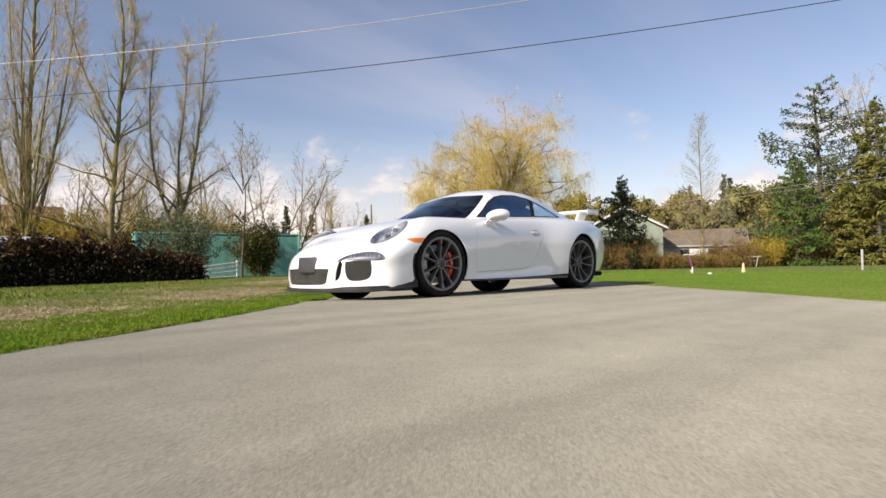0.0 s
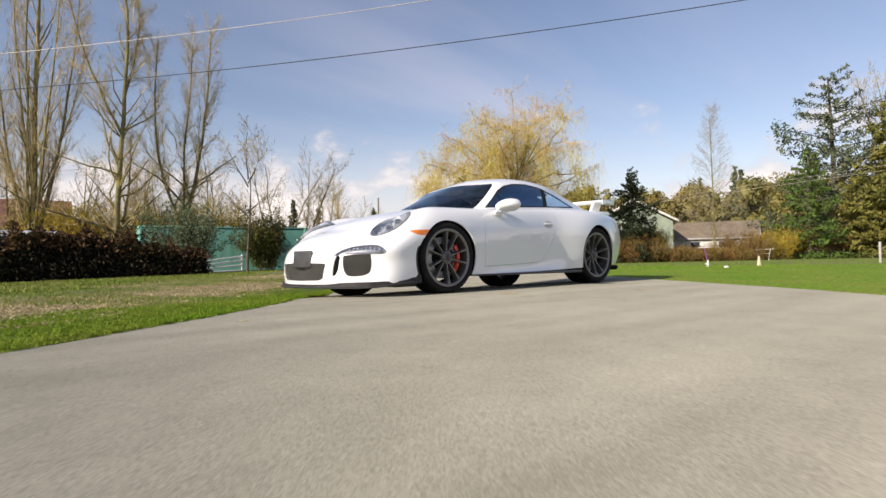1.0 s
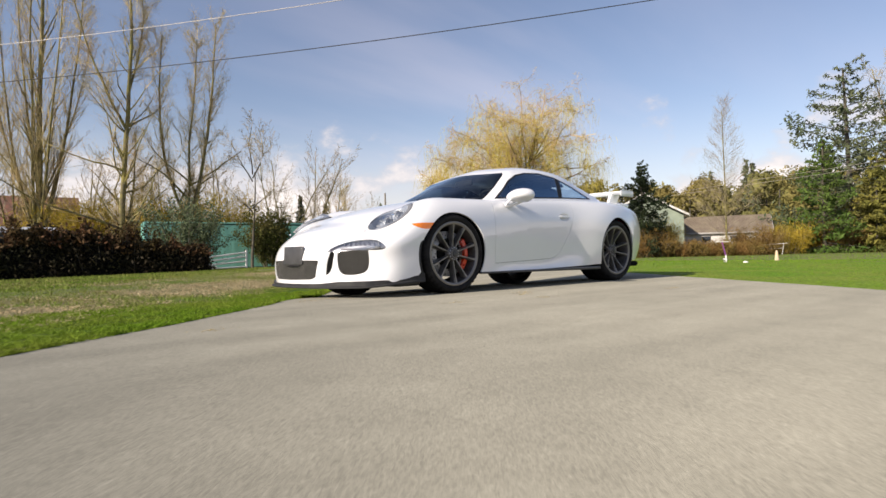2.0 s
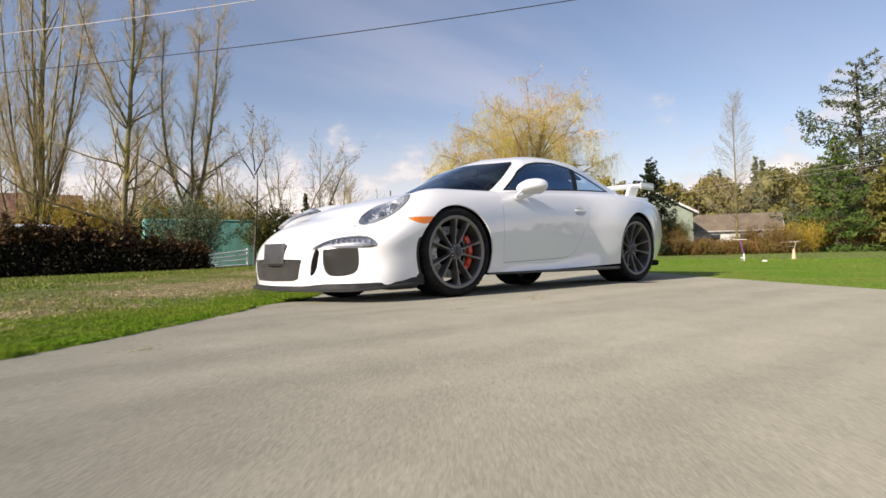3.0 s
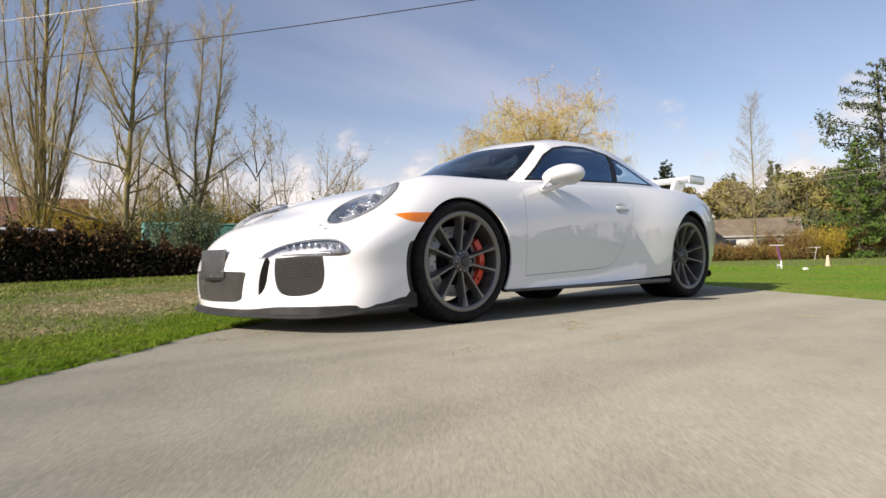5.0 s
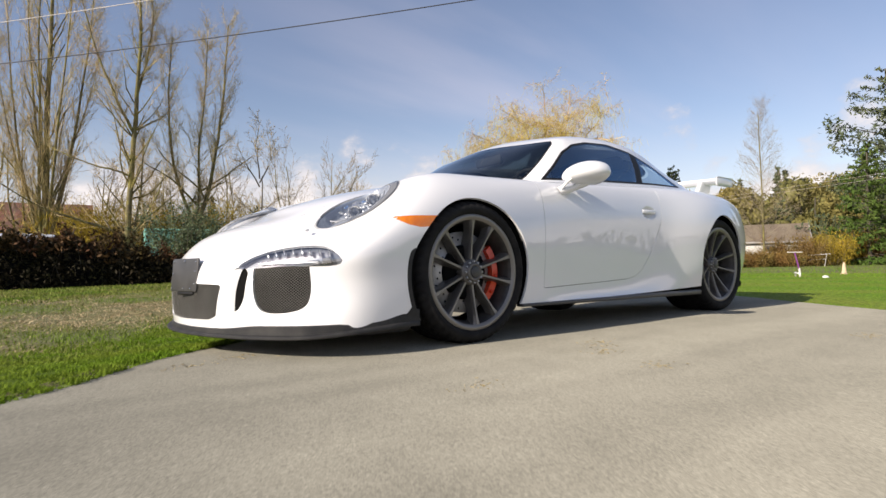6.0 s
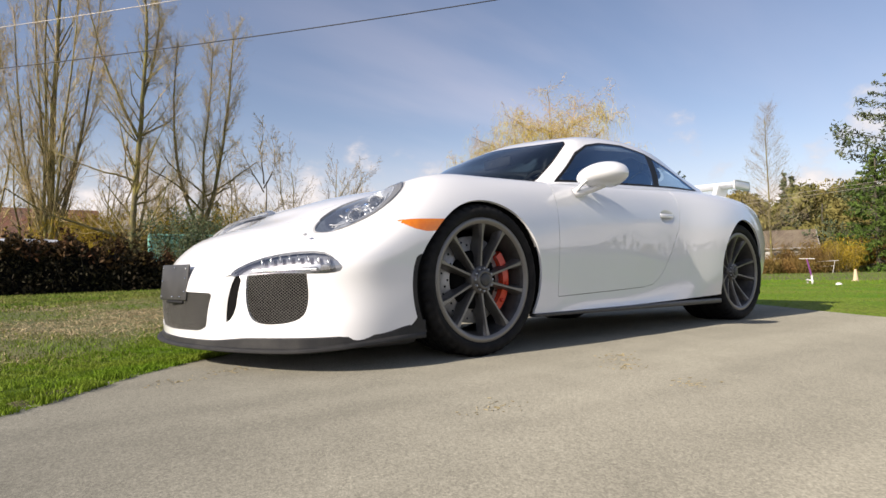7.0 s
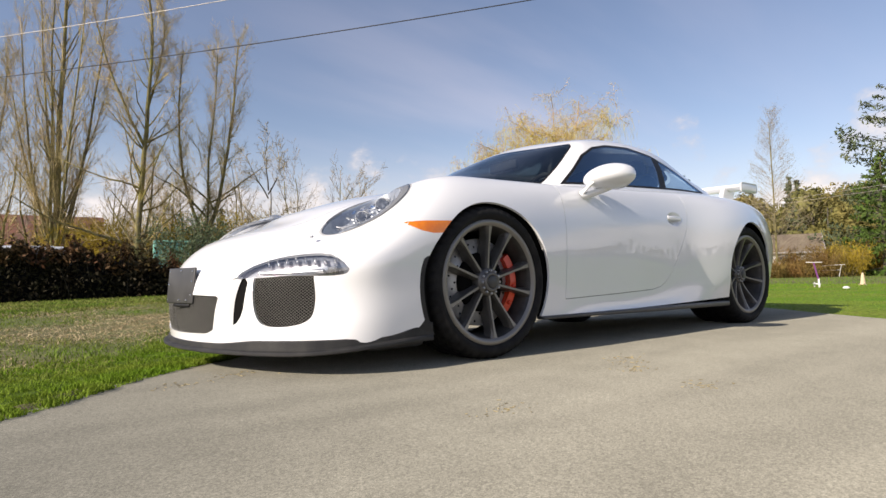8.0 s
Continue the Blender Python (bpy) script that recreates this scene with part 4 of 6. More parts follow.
def build_daylight(car, drl, left):
    s = -1.0 if left else 1.0
    flip = np.array((1, s, 1.0))
    unit = part("daylight_lamp", one(push(drl, 0.034), left), M_LAMPDARK, car, "slim daytime running lamp with clear lens")
    part("lens", one(drl, left), M_LENS, unit).visible_shadow = False
    V = drl[0]
    coef = np.polyfit(V[:, 1], V[:, 0], 4)

    def on(y, z):
        return np.array((np.polyval(coef, y), y, z))
    for k in range(8):
        y = .540 + .032 * k
        c = on(y, .416 + .014 * math.sin((k + .5) / 8 * math.pi)) + (.020, 0, 0)
        fin = box((.008, .013, .030), (0, 0, 0), .003, turn=Matrix.Rotation(s * .55, 4, "X"))
        bmesh.ops.translate(fin, vec=tuple(c * flip), verts=fin.verts)
        part("led_cell", fin, M_CHROME, unit)
    p = np.array([on(y, .386 + .012 * (y - .45)) + (.012, 0, .0) for y in np.linspace(.515, .735, 14)]) * flip
    r = np.linspace(.0050, .0085, 13)
    part("light_bar", tubes(p[:-1], p[1:], r, r, 8), M_CHROME, unit, "bright chrome strip")
    c = on(.760, .394) + (.016, 0, 0)
    part("end_block", box((.012, .040, .024), tuple(c * flip), .003, turn=Matrix.Rotation(s * -0.6, 4, "Z")), M_TRIM, unit, "black block at the strip's end")


def build_cabin(car):
    cab = surface(CABIN, 220, 90)
    glassy = lambda V, UV: UV[:, 0] > 2.35
    body, seal, side = band(cab, plan(SIDE_GLASS, (0, 2), 0.0, glassy), 0.013)
    front_pane, quarter = split(side, lambda V, UV: 1.645 - 0.12 * (1.0 - V[:, 2]) * 2 - V[:, 0] - 0.018)
    pillar, quarter = split(quarter, lambda V, UV: 1.700 - 0.24 * (1.0 - V[:, 2]) - V[:, 0])
    ws = [(-2, 0.72), (1.80, 0.72), (1.88, 1.2), (1.90, 3.6), (1.80, 3.95), (-2, 4.0)]
    body, wseal, screen = band(body, lambda V, UV: np.where(V[:, 2] > .7, polygon_distance(UV[:, 0], UV[:, 1], ws) * 0.25, 1), 0.012)
    rw = [(5.75, 8), (5.75, 5.0), (6.1, 4.3), (6.6, 2.2), (6.9, 1.3), (10, 1.2), (10, 8)]
    body, rseal, rear = band(body, lambda V, UV: polygon_distance(UV[:, 0], UV[:, 1], rw) * 0.25, 0.012)
    shell("roof", both(body), M_PAINT, car, thick=0.014, weld=True)
    shell("screen_seal", both(wseal), M_SEAL, car, "black rubber windscreen seal", 0.008)
    shell("rear_seal", both(rseal), M_SEAL, car, "", 0.008)
    part("windscreen", both(screen), M_SCREEN, car, "tinted windscreen").visible_shadow = False
    part("rear_window", both(rear), M_SCREEN, car).visible_shadow = False
    for left in (True, False):
        shell("window_seal", one(seal, left), M_SEAL, car, "black rubber window seal", 0.010)
        shell("window_pillar", one(pillar, left), M_SEAL, car, "black pillar between the side windows", 0.008)
        part("door_window", one(front_pane, left), M_GLASS, car, "tinted door window").visible_shadow = False
        part("quarter_window", one(quarter, left), M_GLASS, car).visible_shadow = False
    # what shows through the glass
    part("dashboard", box((.42, 1.20, .16), (.72, 0, .79), .05, segments=4), M_CABIN, car)
    part("cabin_floor", box((1.9, 1.30, .04), (1.5, 0, .28), .01), M_CABIN, car)
    part("rear_shelf", box((.75, 1.05, .30), (2.25, 0, .72), .08, segments=4), M_CABIN, car)
    for s in (-1, 1):
        seat = part("seat", box((.50, .48, .20), (1.30, .37 * s, .42), .06, segments=4), M_SEAT, car, "black leather sports seat")
        part("backrest", box((.15, .50, .62), (1.62, .37 * s, .72), .065, Matrix.Rotation(radians(20), 4, "Y"), 4), M_SEAT, seat)
        part("headrest", box((.10, .27, .17), (1.74, .37 * s, 1.05), .045, Matrix.Rotation(radians(16), 4, "Y"), 4), M_SEAT, seat)
    v, f = lathe([(.185 + .015 * math.cos(a), .015 * math.sin(a)) for a in np.linspace(0, 2 * math.pi, 13)], 48, "X")
    w = part("steering_wheel", (v, f), M_CABIN, car)
    w.matrix_basis = pose(.98, -.37, .80, 0, -24, 0)
    for k in range(3):
        part("wheel_arm", box((.02, .035, .18), (0, 0, 0), .006, Matrix.Rotation(radians(90 + 120 * k), 4, "X") @ Matrix.Translation((0, 0, .09))), M_CABIN, w)
    mir = part("inside_mirror", box((.03, .24, .065), (.93, 0, 1.085), .014, segments=3), M_CABIN, car)


def build_wheel(car, at, out, tyre_r, width, rim_r, front):
    """A wheel whose outer face looks along -y (out = 1) or +y (out = -1)."""
    h = width / 2
    b = 0.014
    hub_y = -h + (0.016 if front else 0.052)
    prof = [(rim_r + .012, -h + .002), (rim_r + .004, -h + .010), (rim_r - .012, -h + .013), (rim_r - .018, -h + .03), (rim_r - .030, -h + .06), (rim_r - .035, h - .05), (rim_r - .01, h - .01), (rim_r + .012, h)]
    wheel = part("wheel", lathe(prof, 72), M_BARREL, car, "dark grey ten-spoke alloy wheel")
    wheel.matrix_basis = pose(*at) if out > 0 else pose(*at, 0, 0, 180)
    lip = [(rim_r - .016, -h + .008), (rim_r - .008, -h - .001), (rim_r + .004, -h - .003), (rim_r + .012, -h + .003)]
    part("rim_edge", lathe(lip, 72), M_RIMEDGE, wheel, "bare metal rim edge")
    R = tyre_r
    side = [(rim_r + .008, -h + .010), (rim_r + .018, -h - .006), (rim_r + .034, -h - .012), (R - .026, -h - .008), (R - .012, -h + .004), (R - .003, -h + .022)]
    tread = []
    for gx in (-.55, -.18, .18, .55):
        c = gx * h
        tread += [(R, c - .009), (R - .001, c - .006), (R - .008, c - .005), (R - .008, c + .005), (R - .001, c + .006), (R, c + .009)]
    prof = side + [(a, b + .012) for a, b in tread] + [(q[0], -q[1] + .026) for q in side[::-1]]
    v, f = lathe(prof, 288)
    # slanted tread cuts near the shoulders
    ang = np.arctan2(v[:, 2], v[:, 0])
    rad = np.hypot(v[:, 0], v[:, 2])
    cut = (np.sin(ang * 48 + np.abs(v[:, 1]) * 70) > 0.45) & (rad > R - .016) & (np.abs(v[:, 1]) > .35 * h)
    k = np.where(cut, (rad - .007) / rad, 1.0)
    v[:, 0] *= k
    v[:, 2] *= k
    part("tyre", (v, f), M_TYRE, wheel, "low black road tyre")
    # spokes: ten, in close pairs, dished towards the hub
    n = 9
    t = np.linspace(0, 1, n)
    r = .050 + (rim_r - .012 - .050) * t
    y_face = hub_y + .012 - (hub_y + .012 + h - .010) * (t ** 1.6) * 0.98
    half = .0105 + .004 * (1 - t) ** 2 + .017 * np.clip((t - .62) / .38, 0, 1) ** 2
    deep = .078 - .035 * t
    ring = []
    for i in range(n):
        w, d, y = half[i], deep[i], y_face[i]
        ring.append([(-w * .36, y), (w * .36, y), (w * .75, y + .012), (w * 1.15, y + d), (-w * 1.15, y + d), (-w * .75, y + .012)])
    sv = np.array([[(p[0], p[1], r[i]) for p in ring[i]] for i in range(n)]).reshape(-1, 3)
    sf = []
    for i in range(n - 1):
        for j in range(6):
            sf.append((i * 6 + j, i * 6 + (j + 1) % 6, (i + 1) * 6 + (j + 1) % 6, (i + 1) * 6 + j))
    me = mesh_of("spoke", sv, np.array(sf)[:, ::-1], (M_RIM,), False)
    # a paler strip down each spoke's face, coloured as if the sun caught it
    fe = np.array([(i * 2, i * 2 + 1, i * 2 + 3, i * 2 + 2) for i in range(n - 1)])
    ev = np.array([[(p[0] * 1.0, p[1] - .0012, r[i]) for p in ring[i][:2]] for i in range(n)]).reshape(-1, 3)
    edge = mesh_of("spoke_edge", ev, fe[:, ::-1], (M_RIMEDGE,), True)
    for k in range(10):
        a = 36 * k + 34 + (3.0 if k % 2 else -3.0)
        sp = new("spoke", me)
        sp.parent = wheel
        sp.matrix_basis = pose(0, 0, 0, 0, a, 0)
        ed = new("spoke_edge", edge)
        ed.parent = sp
    hub = [(.062, hub_y + .06), (.062, hub_y + .012), (.056, hub_y + .004), (.046, hub_y + .002), (.045, hub_y - .012), (.040, hub_y - .018), (.030, hub_y - .018), (.029, hub_y - .012), (.0005, hub_y - .012)]
    nut = part("hub_nut", lathe(hub, 40), M_RIM, wheel, "central locking wheel nut")
    part("hub_cap", lathe([(.028, hub_y - .010), (.028, hub_y - .019), (.024, hub_y - .022), (.0005, hub_y - .022)], 32), M_TRIM, nut)
    for k in range(12):
        bm = box((.008, .012, .010), (0, 0, 0), .002)
        bmesh.ops.transform(bm, matrix=Matrix.Rotation(radians(30 * k), 4, "Y") @ Matrix.Translation((.050, hub_y - .006, 0)), verts=bm.verts)
        part("nut_tooth", bm, M_RING, nut)
    # brake disc with drilled holes, behind the spokes
    dr = .195
    dy = hub_y + .075
    disc = part("brake_disc", lathe([(.10, dy + .03), (dr, dy + .03), (dr, dy), (.118, dy), (.115, dy - .004), (.10, dy - .004)], 64), M_DISC, wheel, "drilled steel brake disc")
    part("disc_bell", lathe([(.132, dy - .002), (.130, dy - .016), (.112, dy - .026), (.05, dy - .03)], 40), M_DARK, disc)
    holes = []
    for k in range(36):
        a = radians(10 * k)
        rr = (.135, .152, .170)[k % 3] + .006
        holes.append((rr * math.cos(a), dy, rr * math.sin(a)))
    hp = np.array(holes)
    hv, hf = tubes(hp - (0, .0012, 0), hp + (0, .004, 0), np.full(36, .0052), np.full(36, .0052), 8)
    caps = []
    for k in range(36):
        caps.append([k * 16 + j for j in range(8)])
    me = bpy.data.meshes.new("drilled_hole")
    me.from_pydata([tuple(p) for p in hv], [], [tuple(q) for q in hf.tolist()] + [tuple(c) for c in caps])
    me.materials.append(M_DARK)
    ho = new("drilled_hole", me)
    ho.parent = disc
    tagged(ho, kind="stuff")
    # caliper behind the axle
    a0, a1 = (-52, 38) if front else (138, 222)
    aa = np.radians(np.linspace(a0, a1, 15))
    sec = [(.166, dy - .020), (.202, dy - .020), (.209, dy - .010), (.209, dy + .05), (.166, dy + .05)]
    cv = np.array([[(q[0] * math.cos(a), q[1] - .012 * math.cos((a - aa.mean()) * 1.6), q[0] * math.sin(a)) for q in sec] for a in aa]).reshape(-1, 3)
    cf = [(i * 5 + j, i * 5 + (j + 1) % 5, (i + 1) * 5 + (j + 1) % 5, (i + 1) * 5 + j) for i in range(14) for j in range(5)]
    me = bpy.data.meshes.new("caliper")
    m0 = 14 * 5
    me.from_pydata([tuple(p) for p in cv], [], cf + [(4, 3, 2, 1, 0), tuple(range(m0, m0 + 5))])
    me.materials.append(M_RED)
    cal = new("caliper", me)
    cal.parent = wheel
    tagged(cal, "red brake caliper")
    for a in (a0 + 20, (a0 + a1) / 2, a1 - 20):
        bm = bmesh.new()
        bmesh.ops.create_cone(bm, cap_ends=True, segments=12, radius1=.011, radius2=.008, depth=.012)
        bmesh.ops.transform(bm, matrix=Matrix.Rotation(radians(-a), 4, "Y") @ Matrix.Translation((.184, dy - .034, 0)) @ Matrix.Rotation(radians(90), 4, "X"), verts=bm.verts)
        part("caliper_bolt", bm, M_RED, cal)
    return wheel


def sweep_lip(car):
    """The dark splitter under the front bumper, and the skirts along the sills."""
    P = np.array(R_BOTTOM[:4] + [(-.322, .858, .118)], float)
    knots = np.array([0, .37, .86, 1.155, 1.288])
    full = np.concatenate((P[:0:-1] * MIRROR, P))
    kk = np.concatenate((-knots[:0:-1], knots))
    q = spline(kk, full, np.linspace(-1.285, 1.285, 137))
    tan = np.gradient(q, axis=0)
    nrm = np.stack((-tan[:, 1], tan[:, 0], 0 * tan[:, 0]), -1)
    nrm /= np.linalg.norm(nrm, axis=1, keepdims=True)
    nrm *= np.where(((q - (.4, 0, 0)) * nrm).sum(1, keepdims=True) < 0, -1, 1)
    wide = np.clip(1 - np.abs(np.linspace(-1.285, 1.285, 137)) / 1.5, 0, 1)
    sec = [(-.05, .014), (.006, .012), (.010, .008), (.011, -.012), (.026, -.017), (.030, -.021), (.030, -.029), (.024, -.033), (-.06, -.032)]
    run = np.abs(np.linspace(-1.285, 1.285, 137))
    rise = .014 * ease(.36, .58, run) + .036 * ease(1.08, 1.28, run)
    lift = .026 * ease(.70, 1.28, run)
    fade = 1 - .75 * ease(1.08, 1.28, run)
    v = np.array([[c + nr * (o * (0.7 + 0.45 * w) * fd if o > 0 else o) + np.array((0, 0, z * (.75 + .35 * (1 - w)) + (up if z > 0 else lo))) for o, z in sec] for c, nr, w, up, lo, fd in zip(q, nrm, wide, rise, lift, fade)])
    n, k = v.shape[:2]
    f = [(i * k + j, i * k + (j + 1) % k, (i + 1) * k + (j + 1) % k, (i + 1) * k + j) for i in range(n - 1) for j in range(k)]
    f += [tuple(range(k - 1, -1, -1)), tuple(range((n - 1) * k, n * k))]
    floor = q[::3] * (.985, .985, 1)
    part("front_floor", (floor, [tuple(range(len(floor)))]), M_DARK, car)
    part("splitter", (v.reshape(-1, 3), f), M_LIP, car, "dark grey plastic front splitter lip", False)
    for s in (-1, 1):
        bm = box((1.76, .05, .032), (1.19, .850 * s, .152), .009, segments=3)
        for vv in bm.verts:
            thin = min(1, .50 + (vv.co.x - .31) / 1.6)
            vv.co.z = .168 + (vv.co.z - .168) * thin + 0.004 * (vv.co.x - .4) / 1.6
            vv.co.y += s * 0.022 * max(0, (vv.co.x - 1.2)) / .8
        part("side_skirt", bm, M_TRIM, car, "black plastic side skirt")


def build_details(car):
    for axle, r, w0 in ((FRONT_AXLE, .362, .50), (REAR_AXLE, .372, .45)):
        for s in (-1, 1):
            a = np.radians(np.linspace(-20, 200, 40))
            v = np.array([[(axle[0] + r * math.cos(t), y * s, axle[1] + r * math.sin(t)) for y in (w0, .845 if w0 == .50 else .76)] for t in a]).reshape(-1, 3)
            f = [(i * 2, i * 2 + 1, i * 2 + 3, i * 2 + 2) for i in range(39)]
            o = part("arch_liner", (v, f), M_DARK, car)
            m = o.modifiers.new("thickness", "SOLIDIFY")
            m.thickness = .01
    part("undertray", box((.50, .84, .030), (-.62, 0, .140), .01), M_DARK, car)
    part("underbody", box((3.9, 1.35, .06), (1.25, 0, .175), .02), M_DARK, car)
    for x, w in ((0.0, .9), (2.457, .9)):
        p = tubes([(x, -.62, .335)], [(x, .62, .335)], [.035], [.035], 12)
        part("axle", p, M_DARK, car)
    # mirrors
    for s in (-1, 1):
        bm = bmesh.new()
        bmesh.ops.create_uvsphere(bm, u_segments=40, v_segments=24, radius=1)
        for v in bm.verts:
            x, y, z = v.co
            if x > 0.35:
                x = 0.35 + (x - .35) * 0.25
            z *= (1.0 - 0.18 * max(0, -y)) * (1 if z > 0 else .72)
            y = math.copysign(abs(y) ** .88, y)
            v.co = Vector((x * .135 + .02 * y, y * .115, z * .073 + 0.012 * y))
        bmesh.ops.rotate(bm, cent=(0, 0, 0), matrix=Matrix.Rotation(radians(8), 3, "Z"), verts=bm.verts)
        for v in bm.verts:
            v.co = Vector((v.co.x + .775, (v.co.y + .935) * s, v.co.z + .850))
        if s < 0:
            bmesh.ops.reverse_faces(bm, faces=bm.faces)
        mir = part("wing_mirror", bm, M_PAINT, car, "white door mirror on a forked foot")
        # the foot forks: a broad arm behind and a slim one ahead
        for g, r in (([(.688, .80, .768), (.708, .842, .774), (.738, .884, .788), (.780, .928, .812)], [.060, .040, .033, .036]),
                     ([(.676, .81, .772), (.662, .852, .786), (.664, .888, .814), (.684, .925, .842)], [.034, .021, .019, .026])):
            fine = np.linspace(0, 3, 16)
            g, r = spline(np.arange(4.0), np.array(g) * (1, s, 1), fine), spline(np.arange(4.0), np.array(r)[:, None], fine)[:, 0]
            along_foot = np.array((.69, .63 * s, .34))
            across = np.array((.67, -.74 * s, 0))
            upward = np.cross(along_foot, across)
            t = np.linspace(0, 2 * math.pi, 20, endpoint=False)
            v = (g[:, None] + r[:, None, None] * (np.cos(t)[None, :, None] * across + .55 * np.sin(t)[None, :, None] * upward)).reshape(-1, 3)
            f = [(i * 20 + j, i * 20 + (j + 1) % 20, (i + 1) * 20 + (j + 1) % 20, (i + 1) * 20 + j) for i in range(15) for j in range(20)]
            if s > 0:
                f = [q[::-1] for q in f]
            part("mirror_foot", (v, f), M_PAINT, mir)
        gl = bmesh.new()
        bmesh.ops.create_circle(gl, cap_ends=True, segments=32, radius=1)
        for q in gl.verts:
            q.co = Vector((.833, (.935 + q.co.x * .095) * s, .852 + q.co.y * .052))
        part("mirror_glass", gl, M_CHROME, mir)
    # rear wing: plane, end plates, two struts
    n = 24
    t = np.linspace(0, math.pi * 2, n, endpoint=False)
    sec = np.stack((np.cos(t) * .120, np.sin(t) * .020 * (1 - .35 * np.cos(t)) + .018 * np.cos(t) ** 2), -1)
    ys = np.linspace(-.56, .56, 23)
    v = np.array([[(3.15 + c[0], y, 1.043 + c[1] + .010 * (1 - (y / .6) ** 2)) for c in sec] for y in ys]).reshape(-1, 3)
    f = [(i * n + j, i * n + (j + 1) % n, (i + 1) * n + (j + 1) % n, (i + 1) * n + j) for i in range(22) for j in range(n)]
    wing = part("rear_wing", (v, f), M_PAINT, car, "white fixed rear wing on two struts")
    for s in (-1, 1):
        part("end_plate", box((.27, .022, .078), (3.155, .569 * s, 1.045), .02, segments=3), M_PAINT, wing)
        st = box((.20, .035, .26), (3.06, .42 * s, .945), .015, None, 3)
        for vv in st.verts:
            vv.co.x += (vv.co.z - .945) * .55
        part("strut", st, M_PAINT, wing)
    deck = box((.50, 1.02, .06), (3.05, 0, .895), .025, segments=3)
    part("engine_lid", deck, M_PAINT, car)
    # blank plate bracket with its screws, hung from the bumper
    hang = Matrix.Translation((-1.082, -.078, .343)) @ Matrix.Rotation(radians(10), 4, "Z") @ Matrix.Rotation(radians(5), 4, "Y")

    def hung(bm):
        bmesh.ops.transform(bm, matrix=hang, verts=bm.verts)
        return bm
    plate = part("plate_bracket", hung(box((.010, .250, .152), (0, 0, 0), .004, None, 3)), M_PLATE, car, "blank black number plate bracket")
    part("bracket_arm", hung(box((.05, .18, .05), (.028, 0, -.03), .008)), M_PLATE, plate)
    part("bracket_foot", hung(box((.026, .15, .014), (.012, -.01, -.083), .004)), M_SEAL, plate)
    for y, z in ((.108, .060), (.108, .004), (.108, -.062), (.0, .062), (-.108, .058), (-.108, .016), (-.108, -.040), (.0, -.062), (-.07, -.062)):
        bm = bmesh.new()
        bmesh.ops.create_uvsphere(bm, u_segments=10, v_segments=6, radius=.0045)
        bmesh.ops.translate(bm, vec=(-.006, y, z), verts=bm.verts)
        part("screw", hung(bm), M_CHROME, plate, "small bright screw")
    for s in (-1, 1):
        part("tail_lamp", box((.04, .22, .05), (3.33, .40 * s, .70), .02, Matrix.Rotation(radians(-28 * s), 4, "Z"), 3), M_TAIL, car, "red rear lamp")
        part("air_deflector", box((.26, .30, .06), (-.44, .64 * s, .108), .025, segments=3), M_TRIM, car)
        part("washer_cap", box((.012, .018, .010), (-.735, .622 * s, .527), .003), M_LAMPGREY, car)


M_LENSBALL = material("projector_glass", (0.30, 0.32, 0.36), 0.10, 0.55, second=(0.12, 0.13, 0.15), scale=45, coat_weight=1.0)
# facet metal coloured blue to imitate a reflection of the sky
M_SKYFACET = material("sky_reflection_blue", (0.30, 0.45, 0.72), 0.18, 0.9)
M_RING = material("satin_metal_ring", (0.46, 0.48, 0.51), 0.45, 0.6)
M_TAIL = material("red_lamp", (0.30, 0.01, 0.01), 0.15, coat_weight=1.0)


def build_car():
    car = thing("sports_car", (0, 0, 0), "white two-door sports coupe parked on the drive", "car")
    build_body(car)
    build_cabin(car)
    sweep_lip(car)
    build_details(car)
    build_wheel(car, (0, -.741, .335), 1, .338, .245, .263, True)
    build_wheel(car, (0, .741, .335), -1, .338, .245, .263, True)
    build_wheel(car, (2.457, -.702, .342), 1, .345, .290, .263, False)
    build_wheel(car, (2.457, .702, .342), -1, .345, .290, .263, False)
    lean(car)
    return car


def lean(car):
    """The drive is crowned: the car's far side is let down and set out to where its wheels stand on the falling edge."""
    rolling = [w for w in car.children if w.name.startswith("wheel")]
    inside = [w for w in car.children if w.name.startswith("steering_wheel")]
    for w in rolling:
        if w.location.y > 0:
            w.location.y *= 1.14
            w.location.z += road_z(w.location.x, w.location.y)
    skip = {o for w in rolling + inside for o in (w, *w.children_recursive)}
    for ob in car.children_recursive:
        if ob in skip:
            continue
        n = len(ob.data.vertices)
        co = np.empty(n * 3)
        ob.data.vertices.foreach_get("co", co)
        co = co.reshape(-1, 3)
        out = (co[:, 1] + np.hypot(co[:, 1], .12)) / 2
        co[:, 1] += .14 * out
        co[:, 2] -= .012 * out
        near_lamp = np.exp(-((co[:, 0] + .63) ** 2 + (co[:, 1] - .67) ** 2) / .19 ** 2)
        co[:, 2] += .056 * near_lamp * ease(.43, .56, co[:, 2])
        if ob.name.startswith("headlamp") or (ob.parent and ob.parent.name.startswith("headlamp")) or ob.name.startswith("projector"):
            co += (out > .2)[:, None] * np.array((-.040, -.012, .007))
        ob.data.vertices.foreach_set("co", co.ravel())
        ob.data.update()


build_car()


# ---------------------------------------------------------------- plants
M_BARK = material("mossy_bark", (0.105, 0.088, 0.062), 0.9, second=(0.215, 0.195, 0.055), scale=1.4, detail=6, grain=0.4, grain_scale=25, bump=0.6, bump_scale=20)
